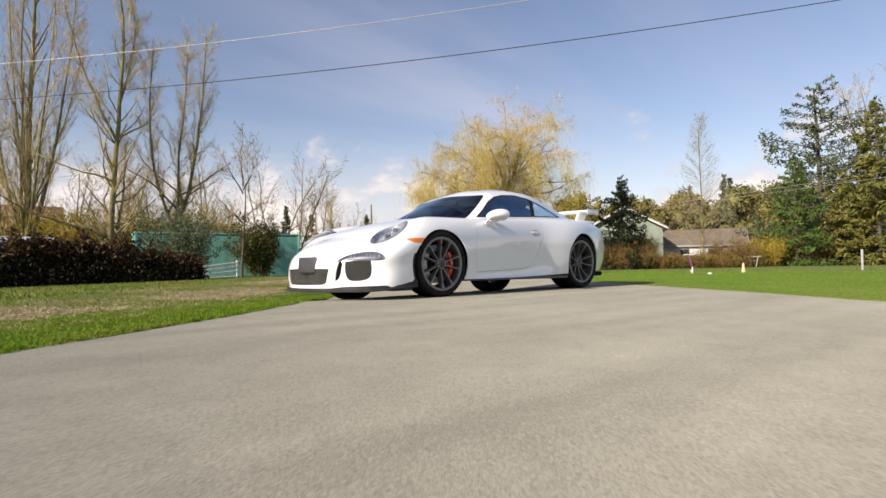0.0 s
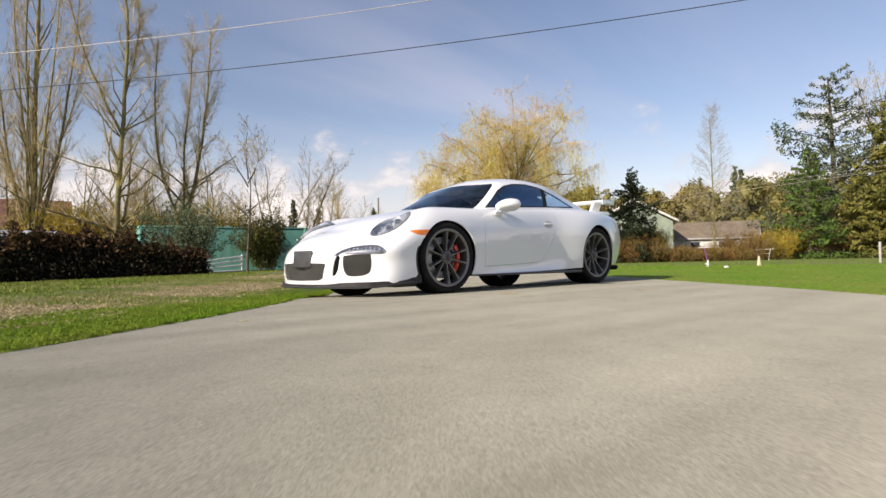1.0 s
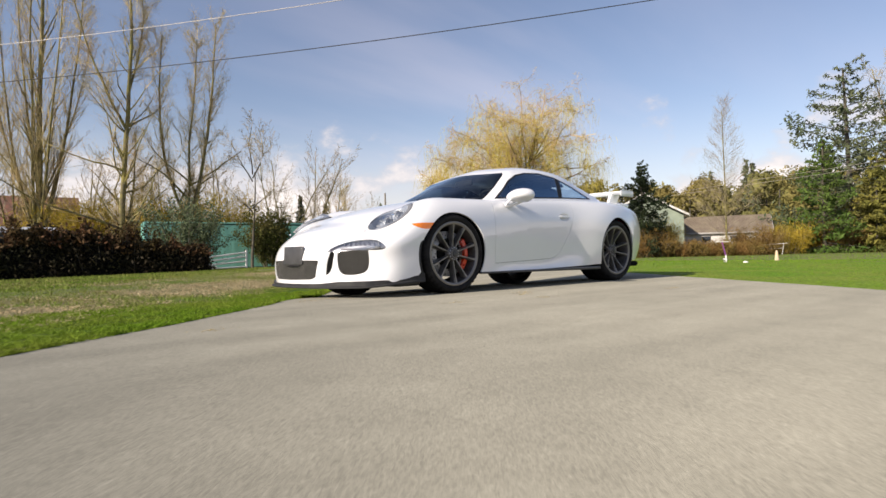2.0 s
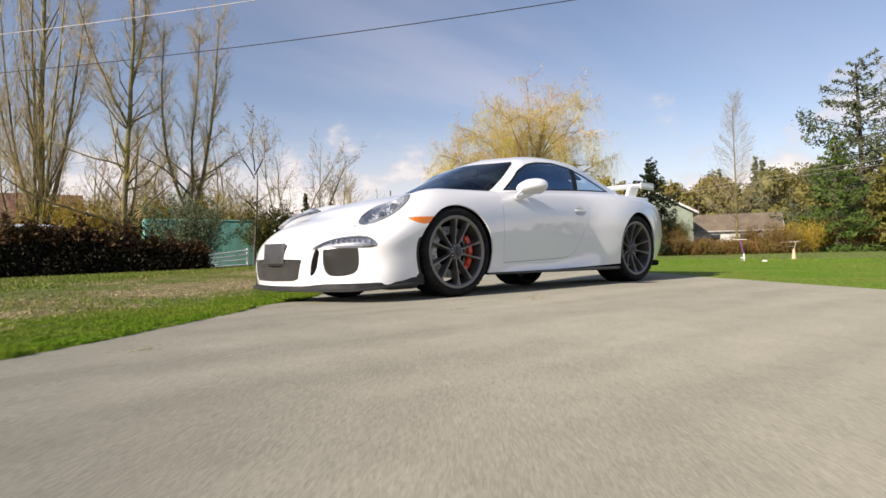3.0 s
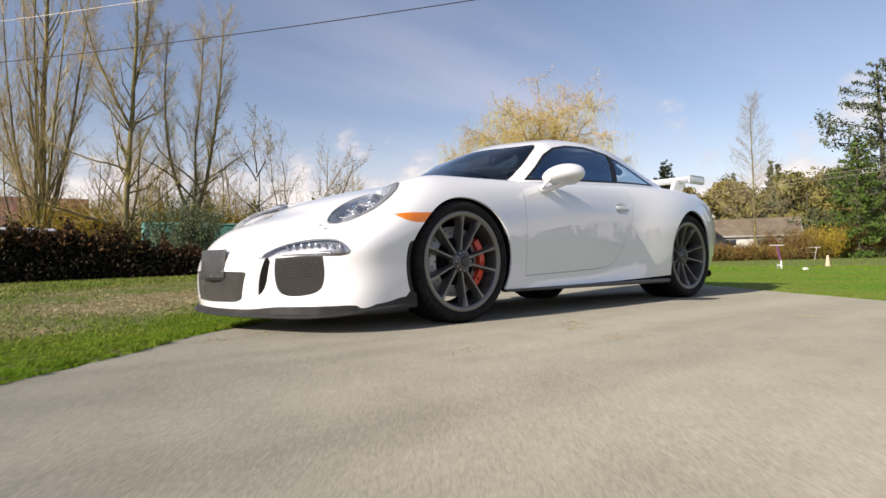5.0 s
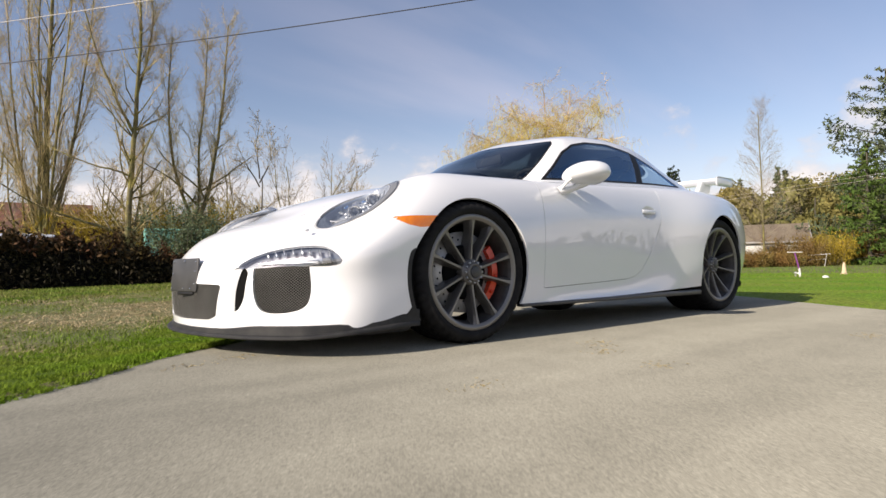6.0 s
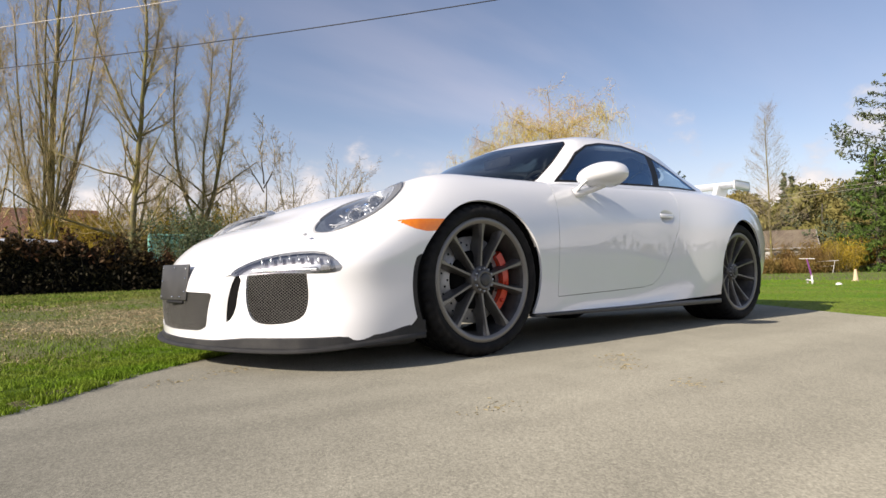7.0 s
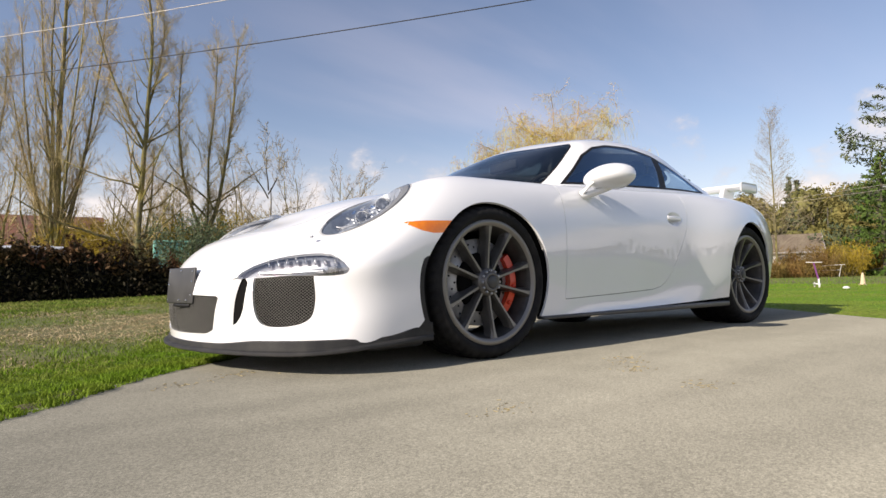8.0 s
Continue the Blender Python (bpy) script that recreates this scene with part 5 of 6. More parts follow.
M_DARKBARK = material("dark_bark", (0.06, 0.052, 0.043), 0.9, second=(0.095, 0.085, 0.06), scale=2.5, grain=0.4, grain_scale=25)
M_TWIG = material("poplar_twigs", (0.43, 0.32, 0.18), 0.8, second=(0.36, 0.30, 0.12), scale=0.6, island=0.35)
M_TWIG_GREY = material("grey_twigs", (0.25, 0.205, 0.15), 0.8, second=(0.27, 0.23, 0.13), scale=0.5, island=0.35)
M_WILLOW = leaf_material("willow_strands", (0.58, 0.50, 0.07), (0.50, 0.40, 0.11), scale=0.5, shift=0.3)
M_WILLOW_TOP = material("willow_twigs", (0.44, 0.30, 0.20), 0.8, second=(0.44, 0.33, 0.12), scale=0.6, island=0.3)
M_GOLD = leaf_material("golden_shrub", (0.40, 0.29, 0.04), (0.28, 0.22, 0.035), scale=0.5, shift=0.4)
M_RUST = leaf_material("rusty_shrub", (0.20, 0.115, 0.04), (0.15, 0.12, 0.035), scale=0.4, shift=0.4, through_light=0.15)
# lower leaves coloured near-black for shade, the reddish upper ones paler as if lit
M_HEDGE = leaf_material("shaded_hedge_leaves", (0.026, 0.019, 0.011), (0.018, 0.019, 0.008), scale=0.8, shift=0.5, through_light=0.1)
M_HEDGE_TOP = leaf_material("lit_red_leaves", (0.092, 0.044, 0.024), (0.065, 0.052, 0.020), scale=0.9, shift=0.5, through_light=0.2)
M_SAGE = leaf_material("sage_leaves", (0.14, 0.175, 0.10), (0.085, 0.115, 0.055), scale=1.0, shift=0.45)
M_IVY = leaf_material("ivy_leaves", (0.055, 0.070, 0.018), (0.10, 0.09, 0.03), scale=0.8, shift=0.5)
M_FIR = leaf_material("fir_needles", (0.080, 0.108, 0.062), (0.105, 0.120, 0.062), scale=0.3, shift=0.45, through_light=0.12)
M_FIR_LIGHT = leaf_material("spruce_needles", (0.060, 0.115, 0.022), (0.085, 0.12, 0.03), scale=0.4, shift=0.4, through_light=0.15)
M_CEDAR = leaf_material("cedar_needles", (0.165, 0.150, 0.036), (0.105, 0.118, 0.032), scale=0.3, shift=0.45, through_light=0.15)
M_SPRUCE = leaf_material("dark_spruce_needles", (0.022, 0.036, 0.018), (0.035, 0.045, 0.02), scale=0.6, shift=0.45, through_light=0.1)
M_WOODS = leaf_material("far_woods", (0.26, 0.205, 0.07), (0.17, 0.17, 0.06), scale=0.07, shift=0.3, through_light=0.25)


def unit(v):
    v = np.asarray(v, float)
    return v / np.linalg.norm(v)


class Limbs:
    """Collects tapered pieces of a growing tree: thick ones for the trunk, thin ones for the crown."""

    def __init__(self, seed):
        self.rng = np.random.default_rng(seed)
        self.thick, self.thin = [], []
        self.kid_bend, self.kid_lift, self.kid_r = None, None, .5

    def grow(self, p, d, length, r, level, steps, bend, lift, kids, angle, shrink, min_r, split_at=0.035, start=0.25):
        rng = self.rng
        p, d = np.array(p, float), unit(d)
        path = [p]
        step = length / steps
        for i in range(steps):
            f = (i + 1) / steps
            d = unit(d + rng.normal(0, bend, 3) + np.array((0, 0, lift)))
            q = p + d * step
            r1 = max(r * (1 - 0.75 * f), min_r)
            r0 = max(r * (1 - 0.75 * i / steps), min_r)
            (self.thick if r0 > split_at else self.thin).append((p, q, r0, r1))
            if level > 0 and f > start:
                for _ in range(kids if isinstance(kids, int) else (kids[level] if rng.random() < 1 else 0)):
                    a = rng.uniform(0, 2 * math.pi)
                    side = unit(np.cross(d, unit(rng.normal(size=3))))
                    tilt = radians(angle * rng.uniform(0.6, 1.3))
                    nd = d * math.cos(tilt) + side * math.sin(tilt)
                    nl = length * shrink * (1.15 - 0.6 * f) * rng.uniform(0.6, 1.2)
                    self.grow(p + (q - p) * rng.uniform(0, 1), nd, nl, r0 * self.kid_r, level - 1, max(3, min(steps, 8) - 2), bend * 1.15 if self.kid_bend is None else self.kid_bend, lift if self.kid_lift is None else self.kid_lift, kids, angle, shrink, min_r, split_at, 0.15)
            p = q
            path.append(p)
        return np.array(path)

    def geo(self, which, sides):
        s = self.thick if which == "thick" else self.thin
        cols = [[a[k] for a in s] for k in range(4)]
        return ribbons(*cols, self.rng) if sides == 1 else tubes(*cols, sides)


def tree(name, at, limbs, bark, twigs, label, group="", leaves=None, leaf_mat=None, category="tree"):
    t = thing(name, at, label, category, group)
    if limbs.thick:
        part("trunk", limbs.geo("thick", 7), bark, t)
    if limbs.thin:
        part("crown", limbs.geo("thin", 1), twigs, t, smooth=False)
    if leaves is not None:
        part("foliage", leaves, leaf_mat, t, smooth=False)
    return t


def gz(x, y):
    return float(ground_z(np.array([x]), np.array([y]))[0])


def sprays(L, count, length=.70, r=.0032, up=.35):
    """Fine twigs that stand out of the thin branches, each of two bent pieces."""
    rng = L.rng
    ends = np.array([s[1] for s in L.thin])
    ways = np.array([s[1] - s[0] for s in L.thin])
    ways /= np.maximum(np.linalg.norm(ways, axis=1, keepdims=True), 1e-6)
    k = rng.integers(0, len(ends), count)
    p = ends[k] + rng.normal(0, .10, (count, 3))
    d = ways[k] * .7 + rng.normal(0, .55, (count, 3)) + (0, 0, up)
    d /= np.linalg.norm(d, axis=1, keepdims=True)
    ln = rng.uniform(.4, 1.2, (count, 1)) * length
    q = p + d * ln * .5
    d2 = d + rng.normal(0, .22, (count, 3)) + (0, 0, .2)
    e = q + d2 / np.linalg.norm(d2, axis=1, keepdims=True) * ln * .5
    ra = np.full(count, r)
    return join(ribbons(p, q, ra, ra * .8, rng), ribbons(q, e, ra * .8, ra * .5, rng))


def poplar(at, seed, stems, label, dense=3, spread=30, crook=1.0, twigs=1, haze=13000):
    """Bare poplar: stems and limbs (lean right, lean away, height on the trunk, length, radius, lift, bend), each with steep branches and fine twigs."""
    L = Limbs(seed)
    L.kid_bend, L.kid_lift, L.kid_r = .10 * crook, .11 / crook, .33
    x, y = at
    main = None
    for lx, ly, z0, length, r, lift, bend in stems:
        p = np.zeros(3) if main is None else main[np.argmin(np.abs(main[:, 2] - z0))]
        flat = math.hypot(lx, ly) > .6
        path = L.grow(p, (lx, ly, .5 if flat else 1), length, r * .82, 3 if not flat else 2, 14 if not flat else 9, bend, lift, {3: dense, 2: 3, 1: twigs}, spread, .235 if not flat else .34, 0.006, 0.032, 0.12)
        if main is None:
            main = np.concatenate([path[:-1] * (1 - f) + path[1:] * f for f in np.linspace(0, 1, 8)])
    t = tree("poplar_tree", (x, y, gz(x, y)), L, M_BARK, M_TWIG, label, "tall bare poplars")
    tagged(part("twig_haze", sprays(L, haze), M_TWIG, t, "fine tan twigs", smooth=False), kind="stuff")
    return t


def build_trees():
    poplar((1.1, 42.9), 11, [(.01, 0, 0, 25, .30, .03, .012), (-.16, 0, .8, 21, .15, .06, .02), (-.30, .1, 1.5, 17, .12, .09, .03), (.20, 0, 1.6, 20, .15, .07, .02), (-.45, 0, 3.0, 13, .09, .09, .03), (.40, .1, 4.5, 12, .09, .10, .03), (.1, -.3, 3, 18, .12, .07, .02), (-.08, .2, 5, 18, .12, .05, .02)], "tall bare poplar with steep mossy stems and tan twigs", 3, 24)
    poplar((5.0, 37.6), 12, [(.02, 0, 0, 21, .27, .02, .035), (.30, 0, .4, 9.0, .16, .035, .06), (-1.0, 0, 2.7, 7.2, .12, .05, .10), (-1.0, .1, 6.6, 5.4, .09, .03, .11), (-1.0, -.2, .5, 5.4, .10, -.03, .13), (.9, 0, 5.2, 3.8, .08, .05, .12), (-.42, 0, 9.5, 10, .12, .07, .06), (.34, 0, 12, 8, .10, .07, .06), (-.9, .1, 9.2, 4.2, .07, .05, .11), (.8, .1, 3.4, 4.5, .08, .06, .11), (.8, 0, 9.6, 4.0, .07, .08, .11)], "tall bare poplar forking low, with wide crooked limbs", 3, 38, 1.4, 1)
    poplar((9.3, 38.5), 13, [(0, 0, 0, 6.5, .25, .02, .012), (-.45, 0, 3.2, 13.5, .15, .10, .045), (.36, 0, 3.4, 15.8, .18, .08, .045), (-1.0, 0, 5.0, 5.4, .10, .05, .09), (-.05, -.2, 6.0, 11, .11, .05, .05), (.8, 0, 6.0, 5, .09, .06, .09), (-.8, .1, 6.2, 4.6, .08, .07, .10)], "tall bare poplar with a forked mossy trunk", 3, 36, 1.35, 2)
    poplar((-3.2, 46.0), 14, [(0, 0, 0, 18, .22, .03, .02), (-.2, 0, 1, 14, .13, .08, .03), (.2, 0, 1.5, 15, .13, .08, .03)], "bare poplar with slender tan stems", 3, 24)
    # a small bare tree beside the gate
    L = Limbs(21)
    L.grow((0, 0, 0), (.02, 0, 1), 5.2, .085, 0, 7, .04, .02, 0, 0, 0, .02, .03)
    for dx, dz, z0, ln in ((.55, 1, 4.8, 3.0), (-.5, 1, 4.6, 2.8), (.1, 1, 5.0, 3.0), (.8, .8, 3.2, 2.2), (-.9, .7, 3.0, 2.0)):
        L.grow((.02 * z0, 0, z0), (dx, .1, dz), ln, .040, 3, 6, .12, .03, {3: 2, 2: 2, 1: 1}, 40, .5, .007, .03)
    tree("bare_tree", (8.7, 25.0, gz(8.7, 25)), L, M_DARKBARK, M_TWIG_GREY, "small bare tree in front of the green container")
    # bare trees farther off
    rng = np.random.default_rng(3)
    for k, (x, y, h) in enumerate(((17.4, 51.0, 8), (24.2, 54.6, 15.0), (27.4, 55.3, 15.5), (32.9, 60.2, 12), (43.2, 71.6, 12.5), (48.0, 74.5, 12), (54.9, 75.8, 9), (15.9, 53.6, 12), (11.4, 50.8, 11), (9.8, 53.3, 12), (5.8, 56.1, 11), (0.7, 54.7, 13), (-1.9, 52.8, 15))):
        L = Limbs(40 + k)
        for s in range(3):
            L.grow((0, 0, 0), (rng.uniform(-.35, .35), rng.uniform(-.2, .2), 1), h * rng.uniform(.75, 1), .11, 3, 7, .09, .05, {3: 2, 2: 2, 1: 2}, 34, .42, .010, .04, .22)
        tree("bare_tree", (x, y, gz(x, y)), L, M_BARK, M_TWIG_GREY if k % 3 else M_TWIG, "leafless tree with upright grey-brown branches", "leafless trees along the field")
    L = Limbs(66)
    for k in range(3):
        L.grow((0, 0, 0), (rng.uniform(-.25, .25), rng.uniform(-.2, .2), 1), 21 * rng.uniform(.85, 1), .16, 3, 8, .07, .04, {3: 2, 2: 2, 1: 2}, 34, .40, .010, .04, .35)
    tree("bare_tree", (70.0, 7.6, gz(70, 7)), L, M_BARK, M_TWIG_GREY, "tall leafless tree behind the cedars")
    # the tall thin tree by the lawn
    L = Limbs(70)
    L.grow((0, 0, 0), (0, 0, 1), 13.4, .085, 0, 12, .006, .02, 0, 0, 0, .012, .03)
    for z in np.linspace(1.2, 13.0, 190):
        a = rng.uniform(0, 6.28)
        ln = (4.3 - 0.27 * z + 2.2 * max(0, 1 - z / 4.5)) * rng.uniform(.7, 1.1)
        L.grow((0, 0, z), (math.cos(a), math.sin(a), .45 + .03 * z), max(ln, .5), .012, 2, 5, .06, .06, 1, 28, .45, .005, .028)
    t = tree("bare_tree", (46.2, 16.4, gz(46, 16)), L, M_BARK, M_TWIG_GREY, "slender leafless tree with a pale straight trunk")
    tagged(part("twig_haze", sprays(L, 3500, .45, .0025), M_TWIG_GREY, t, "fine grey-pink twigs", smooth=False), kind="stuff")


def willow(at, seed, height, width, limbs, strands, label):
    """Arching limbs that fill a dome; fine twigs stand up at its top and hang in strands below."""
    rng = np.random.default_rng(seed)
    L = Limbs(seed)
    L.kid_bend, L.kid_lift = .24, .0
    fork = height * .36
    L.grow((0, 0, 0), (0, 0, 1), fork * 1.1, .45, 0, 4, .03, 0, 0, 0, 0, .3, .03)
    for k in range(limbs):
        a = 2 * math.pi * (k * .618 % 1) + rng.uniform(-.2, .2)
        e = radians(2 + 74 * ((k + .5) / limbs) ** .75)
        reach = 1.0 / math.hypot(math.cos(e) / (width / 2), math.sin(e) / (height - fork))
        L.grow((0, 0, fork * rng.uniform(.65, 1.08)), (math.cos(a) * math.cos(e), math.sin(a) * math.cos(e), math.sin(e) + .12), reach * rng.uniform(.74, .90), .080, 4, 8, .24, -.03, {4: 3, 3: 2, 2: 1, 1: 0}, 62, .36, .008, .045, .28)
    t = thing("willow_tree", (at[0], at[1], gz(*at)), label, "tree", "golden weeping willows")
    part("trunk", L.geo("thick", 7), M_BARK, t)
    part("crown", L.geo("thin", 1), M_WILLOW_TOP, t, smooth=False)
    src = np.array([s[1] for s in L.thin])
    pick = src[rng.integers(0, len(src), strands)] + rng.normal(0, .22, (strands, 3))
    m = len(pick)
    low = np.clip(1.25 - pick[:, 2] / height, .10, 1)
    rim = ease(.45, .95, np.hypot(pick[:, 0], pick[:, 1]) / (width / 2))
    d = np.stack((rng.normal(0, .7, m), rng.normal(0, .7, m), rng.uniform(-.6, .8, m) * (1 - .6 * rim)), -1)
    ln = rng.uniform(.12, .30, m) * (.55 + .6 * low + .5 * rim)
    p0, p1, r0 = [], [], []
    q = pick.copy()
    for i in range(8):
        alive = (rng.random(m) < .80 + .15 * rim) & (q[:, 2] > 1.6)
        d = d * .62 + np.stack((rng.normal(0, .16, m), rng.normal(0, .16, m), -.30 * low - .55 * rim), -1)
        e = q + d / np.linalg.norm(d, axis=1, keepdims=True) * ln[:, None]
        p0.append(q[alive])
        p1.append(e[alive])
        r0.append(np.full(alive.sum(), .0046 - .0003 * i))
        q = np.where(alive[:, None], e, np.array((0, 0, -9.0)))
    r = np.concatenate(r0)
    tagged(part("hanging_foliage", ribbons(np.concatenate(p0), np.concatenate(p1), r, r * .8, rng), M_WILLOW, t, "golden hanging twigs", smooth=False), kind="stuff")
    return t


def conifer(name, at, seed, height, half_width, mat, label, whorl=0.55, bare=0.08, droop=-.25, clump=900, size=.22, ragged=.35, bark=None, group="", blunt=.78):
    """Trunk, boughs at uneven heights, each a drooping spray of needles that thins towards its tip."""
    rng = np.random.default_rng(seed)
    L = Limbs(seed)
    L.grow((0, 0, 0), (0, 0, 1), height * .97, height * .018, 0, 14, .004, .0, 0, 0, 0, .02, .03)
    cen = []
    z = height * bare
    p0, p1, ra = [], [], []
    a = 0.0
    ph = rng.uniform(0, 6.28, 4)
    while z < height * .99:
        f = z / height
        reach = half_width * (1 - f) ** blunt * min(1.0, .62 + 1.4 * f)
        for k in range(2):
            a += 2.4 + rng.uniform(-.5, .5)
            uneven = 1 + ragged * (.55 * math.sin(2 * a + f * 9 + ph[0]) + .45 * math.sin(a - f * 17 + ph[1]) + .4 * math.sin(f * 31 + ph[2]))
            ln = max(reach * uneven * rng.uniform(1 - ragged * .5, 1 + ragged * .2), .22)
            d = np.array((math.cos(a), math.sin(a), droop * rng.uniform(.2, 1.3) + .30 * f))
            b0 = np.array((0, 0, z + rng.uniform(-.3, .3)))
            tip = b0 + d * ln + (0, 0, .10 * ln)
            p0.append(b0)
            p1.append(tip)
            ra.append(.010 + .010 * ln)
            m = max(int(clump * (ln / half_width) ** 1.4 / 6), 8)
            s = rng.uniform(.10, 1.04, m) ** .75
            w = (.06 + .30 * np.sin(np.clip(s, 0, 1) * 2.9)) * ln * .55
            side = np.array((-d[1], d[0], 0))
            across = rng.uniform(-1, 1, m)
            c = b0 + (tip - b0) * s[:, None] + side * (across * w)[:, None] + rng.normal(0, .035, (m, 3)) * ln
            c[:, 2] += -np.abs(rng.normal(0, .06, m)) * ln - .10 * ln * np.abs(across) + .10 * ln * s ** 3
            cen.append(c)
        z += whorl * rng.uniform(.25, .65) * (1.15 - .5 * f)
    c = np.concatenate(cen)
    lv = leaf_cloud(c, size, rng, flat=.25, long=2.2, up=(0, 0, -1))
    t = thing(name, (at[0], at[1], gz(*at)), label, "tree", group)
    part("trunk", join(L.geo("thick", 8), tubes(p0, p1, ra, np.array(ra) * .3, 5)), bark or M_DARKBARK, t)
    part("crown", lv, mat, t, smooth=False)
    return t


def shrub(name, at, seed, radius, height, mat, label, leaves=4000, leaf=.09, stems=40, bark=None, group="", squash=1.0, category="shrub", thin=False):
    """Many thin stems from the ground, with leaves or buds along them."""
    rng = np.random.default_rng(seed)
    L = Limbs(seed)
    for k in range(stems):
        a, q = rng.uniform(0, 6.28), rng.uniform(0, 1) ** .5
        base = (math.cos(a) * q * radius * .45, math.sin(a) * q * radius * .45 * squash, 0)
        L.grow(base, (math.cos(a) * q * .8 * radius / height, math.sin(a) * q * .8 * radius / height * squash, 1), height * rng.uniform(.55, 1.05), .018, 1, 5, .12, .02, 1, 35, .45, .006, .03, .2)
    pts = np.array([s[1] for s in L.thin])
    c = pts[rng.integers(0, len(pts), leaves)] + rng.normal(0, leaf * 1.3, (leaves, 3))
    t = thing(name, (at[0], at[1], gz(*at)), label, category, group)
    part("stem", L.geo("thin", 1), bark or M_DARKBARK, t, smooth=False)
    part("foliage", leaf_cloud(c, leaf, rng, .35, 2.6, (0, 0, 1), .09) if thin else leaf_cloud(c, leaf, rng), mat, t, smooth=False)
    return t


def build_shrubs():
    rng = np.random.default_rng(8)
    # the long dark hedge beside the field
    a, b = np.array((-10.0, 17.3)), np.array((3.75, 17.0))
    n = 56000
    s, w, h = rng.uniform(0, 1, n), rng.normal(0, .42, n), rng.uniform(0, 1, n) ** .8
    bumps = (1.36 + .17 * np.sin(s * 21) + .13 * np.sin(s * 52 + 1) + .12 * np.sin(s * 131)) * (1 - .42 * ease(.78, .98, s))
    x = a[0] + (b[0] - a[0]) * s
    y = a[1] + (b[1] - a[1]) * s + w * (1.2 - .5 * h)
    z = h * bumps + rng.normal(0, .05, n) + np.where(rng.random(n) < .06, np.abs(rng.normal(0, .22, n)), 0) * h
    c = np.stack((x, y, z), -1)
    hedge = thing("hedge", (0, 0, gz(-2, 17)), "long dark hedge with reddish leaf tips", "hedge")
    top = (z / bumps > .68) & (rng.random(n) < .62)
    sprig = []
    for k in range(90):
        t = rng.uniform(0, .93)
        q = np.array((a[0] + (b[0] - a[0]) * t, a[1] + (b[1] - a[1]) * t + rng.normal(0, .3), 1.2 * (1 - .42 * float(ease(.78, .98, t)))))
        way = np.array((rng.normal(0, .22), rng.normal(0, .22), rng.uniform(.25, .75)))
        sprig.append(q + way * rng.uniform(0, 1, (70, 1)) + rng.normal(0, .055, (70, 3)))
    part("sprig", leaf_cloud(np.concatenate(sprig), .075, rng), M_HEDGE_TOP, hedge, "loose reddish shoots", smooth=False)
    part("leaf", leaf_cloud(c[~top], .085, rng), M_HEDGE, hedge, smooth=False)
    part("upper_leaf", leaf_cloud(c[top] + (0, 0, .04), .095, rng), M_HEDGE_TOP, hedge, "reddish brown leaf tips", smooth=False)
    m = 900
    sx = rng.uniform(a[0], b[0], m)
    sy = a[1] + (b[1] - a[1]) * (sx - a[0]) / (b[0] - a[0]) + rng.normal(0, .15, m)
    p0 = np.stack((sx, sy, np.zeros(m)), -1)
    p1 = p0 + np.stack((rng.normal(0, .25, m), rng.normal(0, .25, m), rng.uniform(.9, 1.6, m) * (1 - .42 * ease(.78, .98, (sx - a[0]) / (b[0] - a[0])))), -1)
    part("stem", tubes(p0, p1, np.full(m, .014), np.full(m, .005), 3), M_DARKBARK, hedge, smooth=False)
    # a black core added inside, so that the gaps look deep in shade
    k = 60
    xs = np.linspace(a[0], b[0], k)
    ys = a[1] + (b[1] - a[1]) * (xs - a[0]) / (b[0] - a[0])
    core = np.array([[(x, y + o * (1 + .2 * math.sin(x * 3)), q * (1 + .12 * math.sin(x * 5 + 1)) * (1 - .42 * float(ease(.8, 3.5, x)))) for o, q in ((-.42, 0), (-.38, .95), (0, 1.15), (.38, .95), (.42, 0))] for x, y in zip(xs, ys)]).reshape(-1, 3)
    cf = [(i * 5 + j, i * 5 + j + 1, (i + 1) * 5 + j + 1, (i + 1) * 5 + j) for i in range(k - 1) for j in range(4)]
    part("thicket", (core, cf), M_DARK, hedge, "black core that stands for the shade inside the hedge")
    shrub("sage_bush", (4.7, 22.4), 31, 1.35, 2.9, M_SAGE, "grey-green leafy bush at the hedge's end", 12000, .07, 70)
    shrub("ivy_bush", (10.1, 25.8), 32, 1.05, 3.1, M_IVY, "dark ivy-covered bush before the container", 15000, .085, 60)
    for k, (x, y, r, h) in enumerate(((0.9, 44.5, 2.3, 3.2), (3.6, 43.2, 2.8, 4.6), (6.8, 43.6, 3.0, 5.0), (9.9, 44.2, 2.6, 4.4), (3.5, 48, 3.2, 5.4), (11.0, 44, 3.2, 6.0), (16, 47, 3, 5.5))):
        shrub("golden_shrub", (x, y), 50 + k, r, h, M_GOLD, "golden leafless willow shrub", 10000, .20, 110, M_TWIG, "golden shrubs behind the hedge", thin=True)
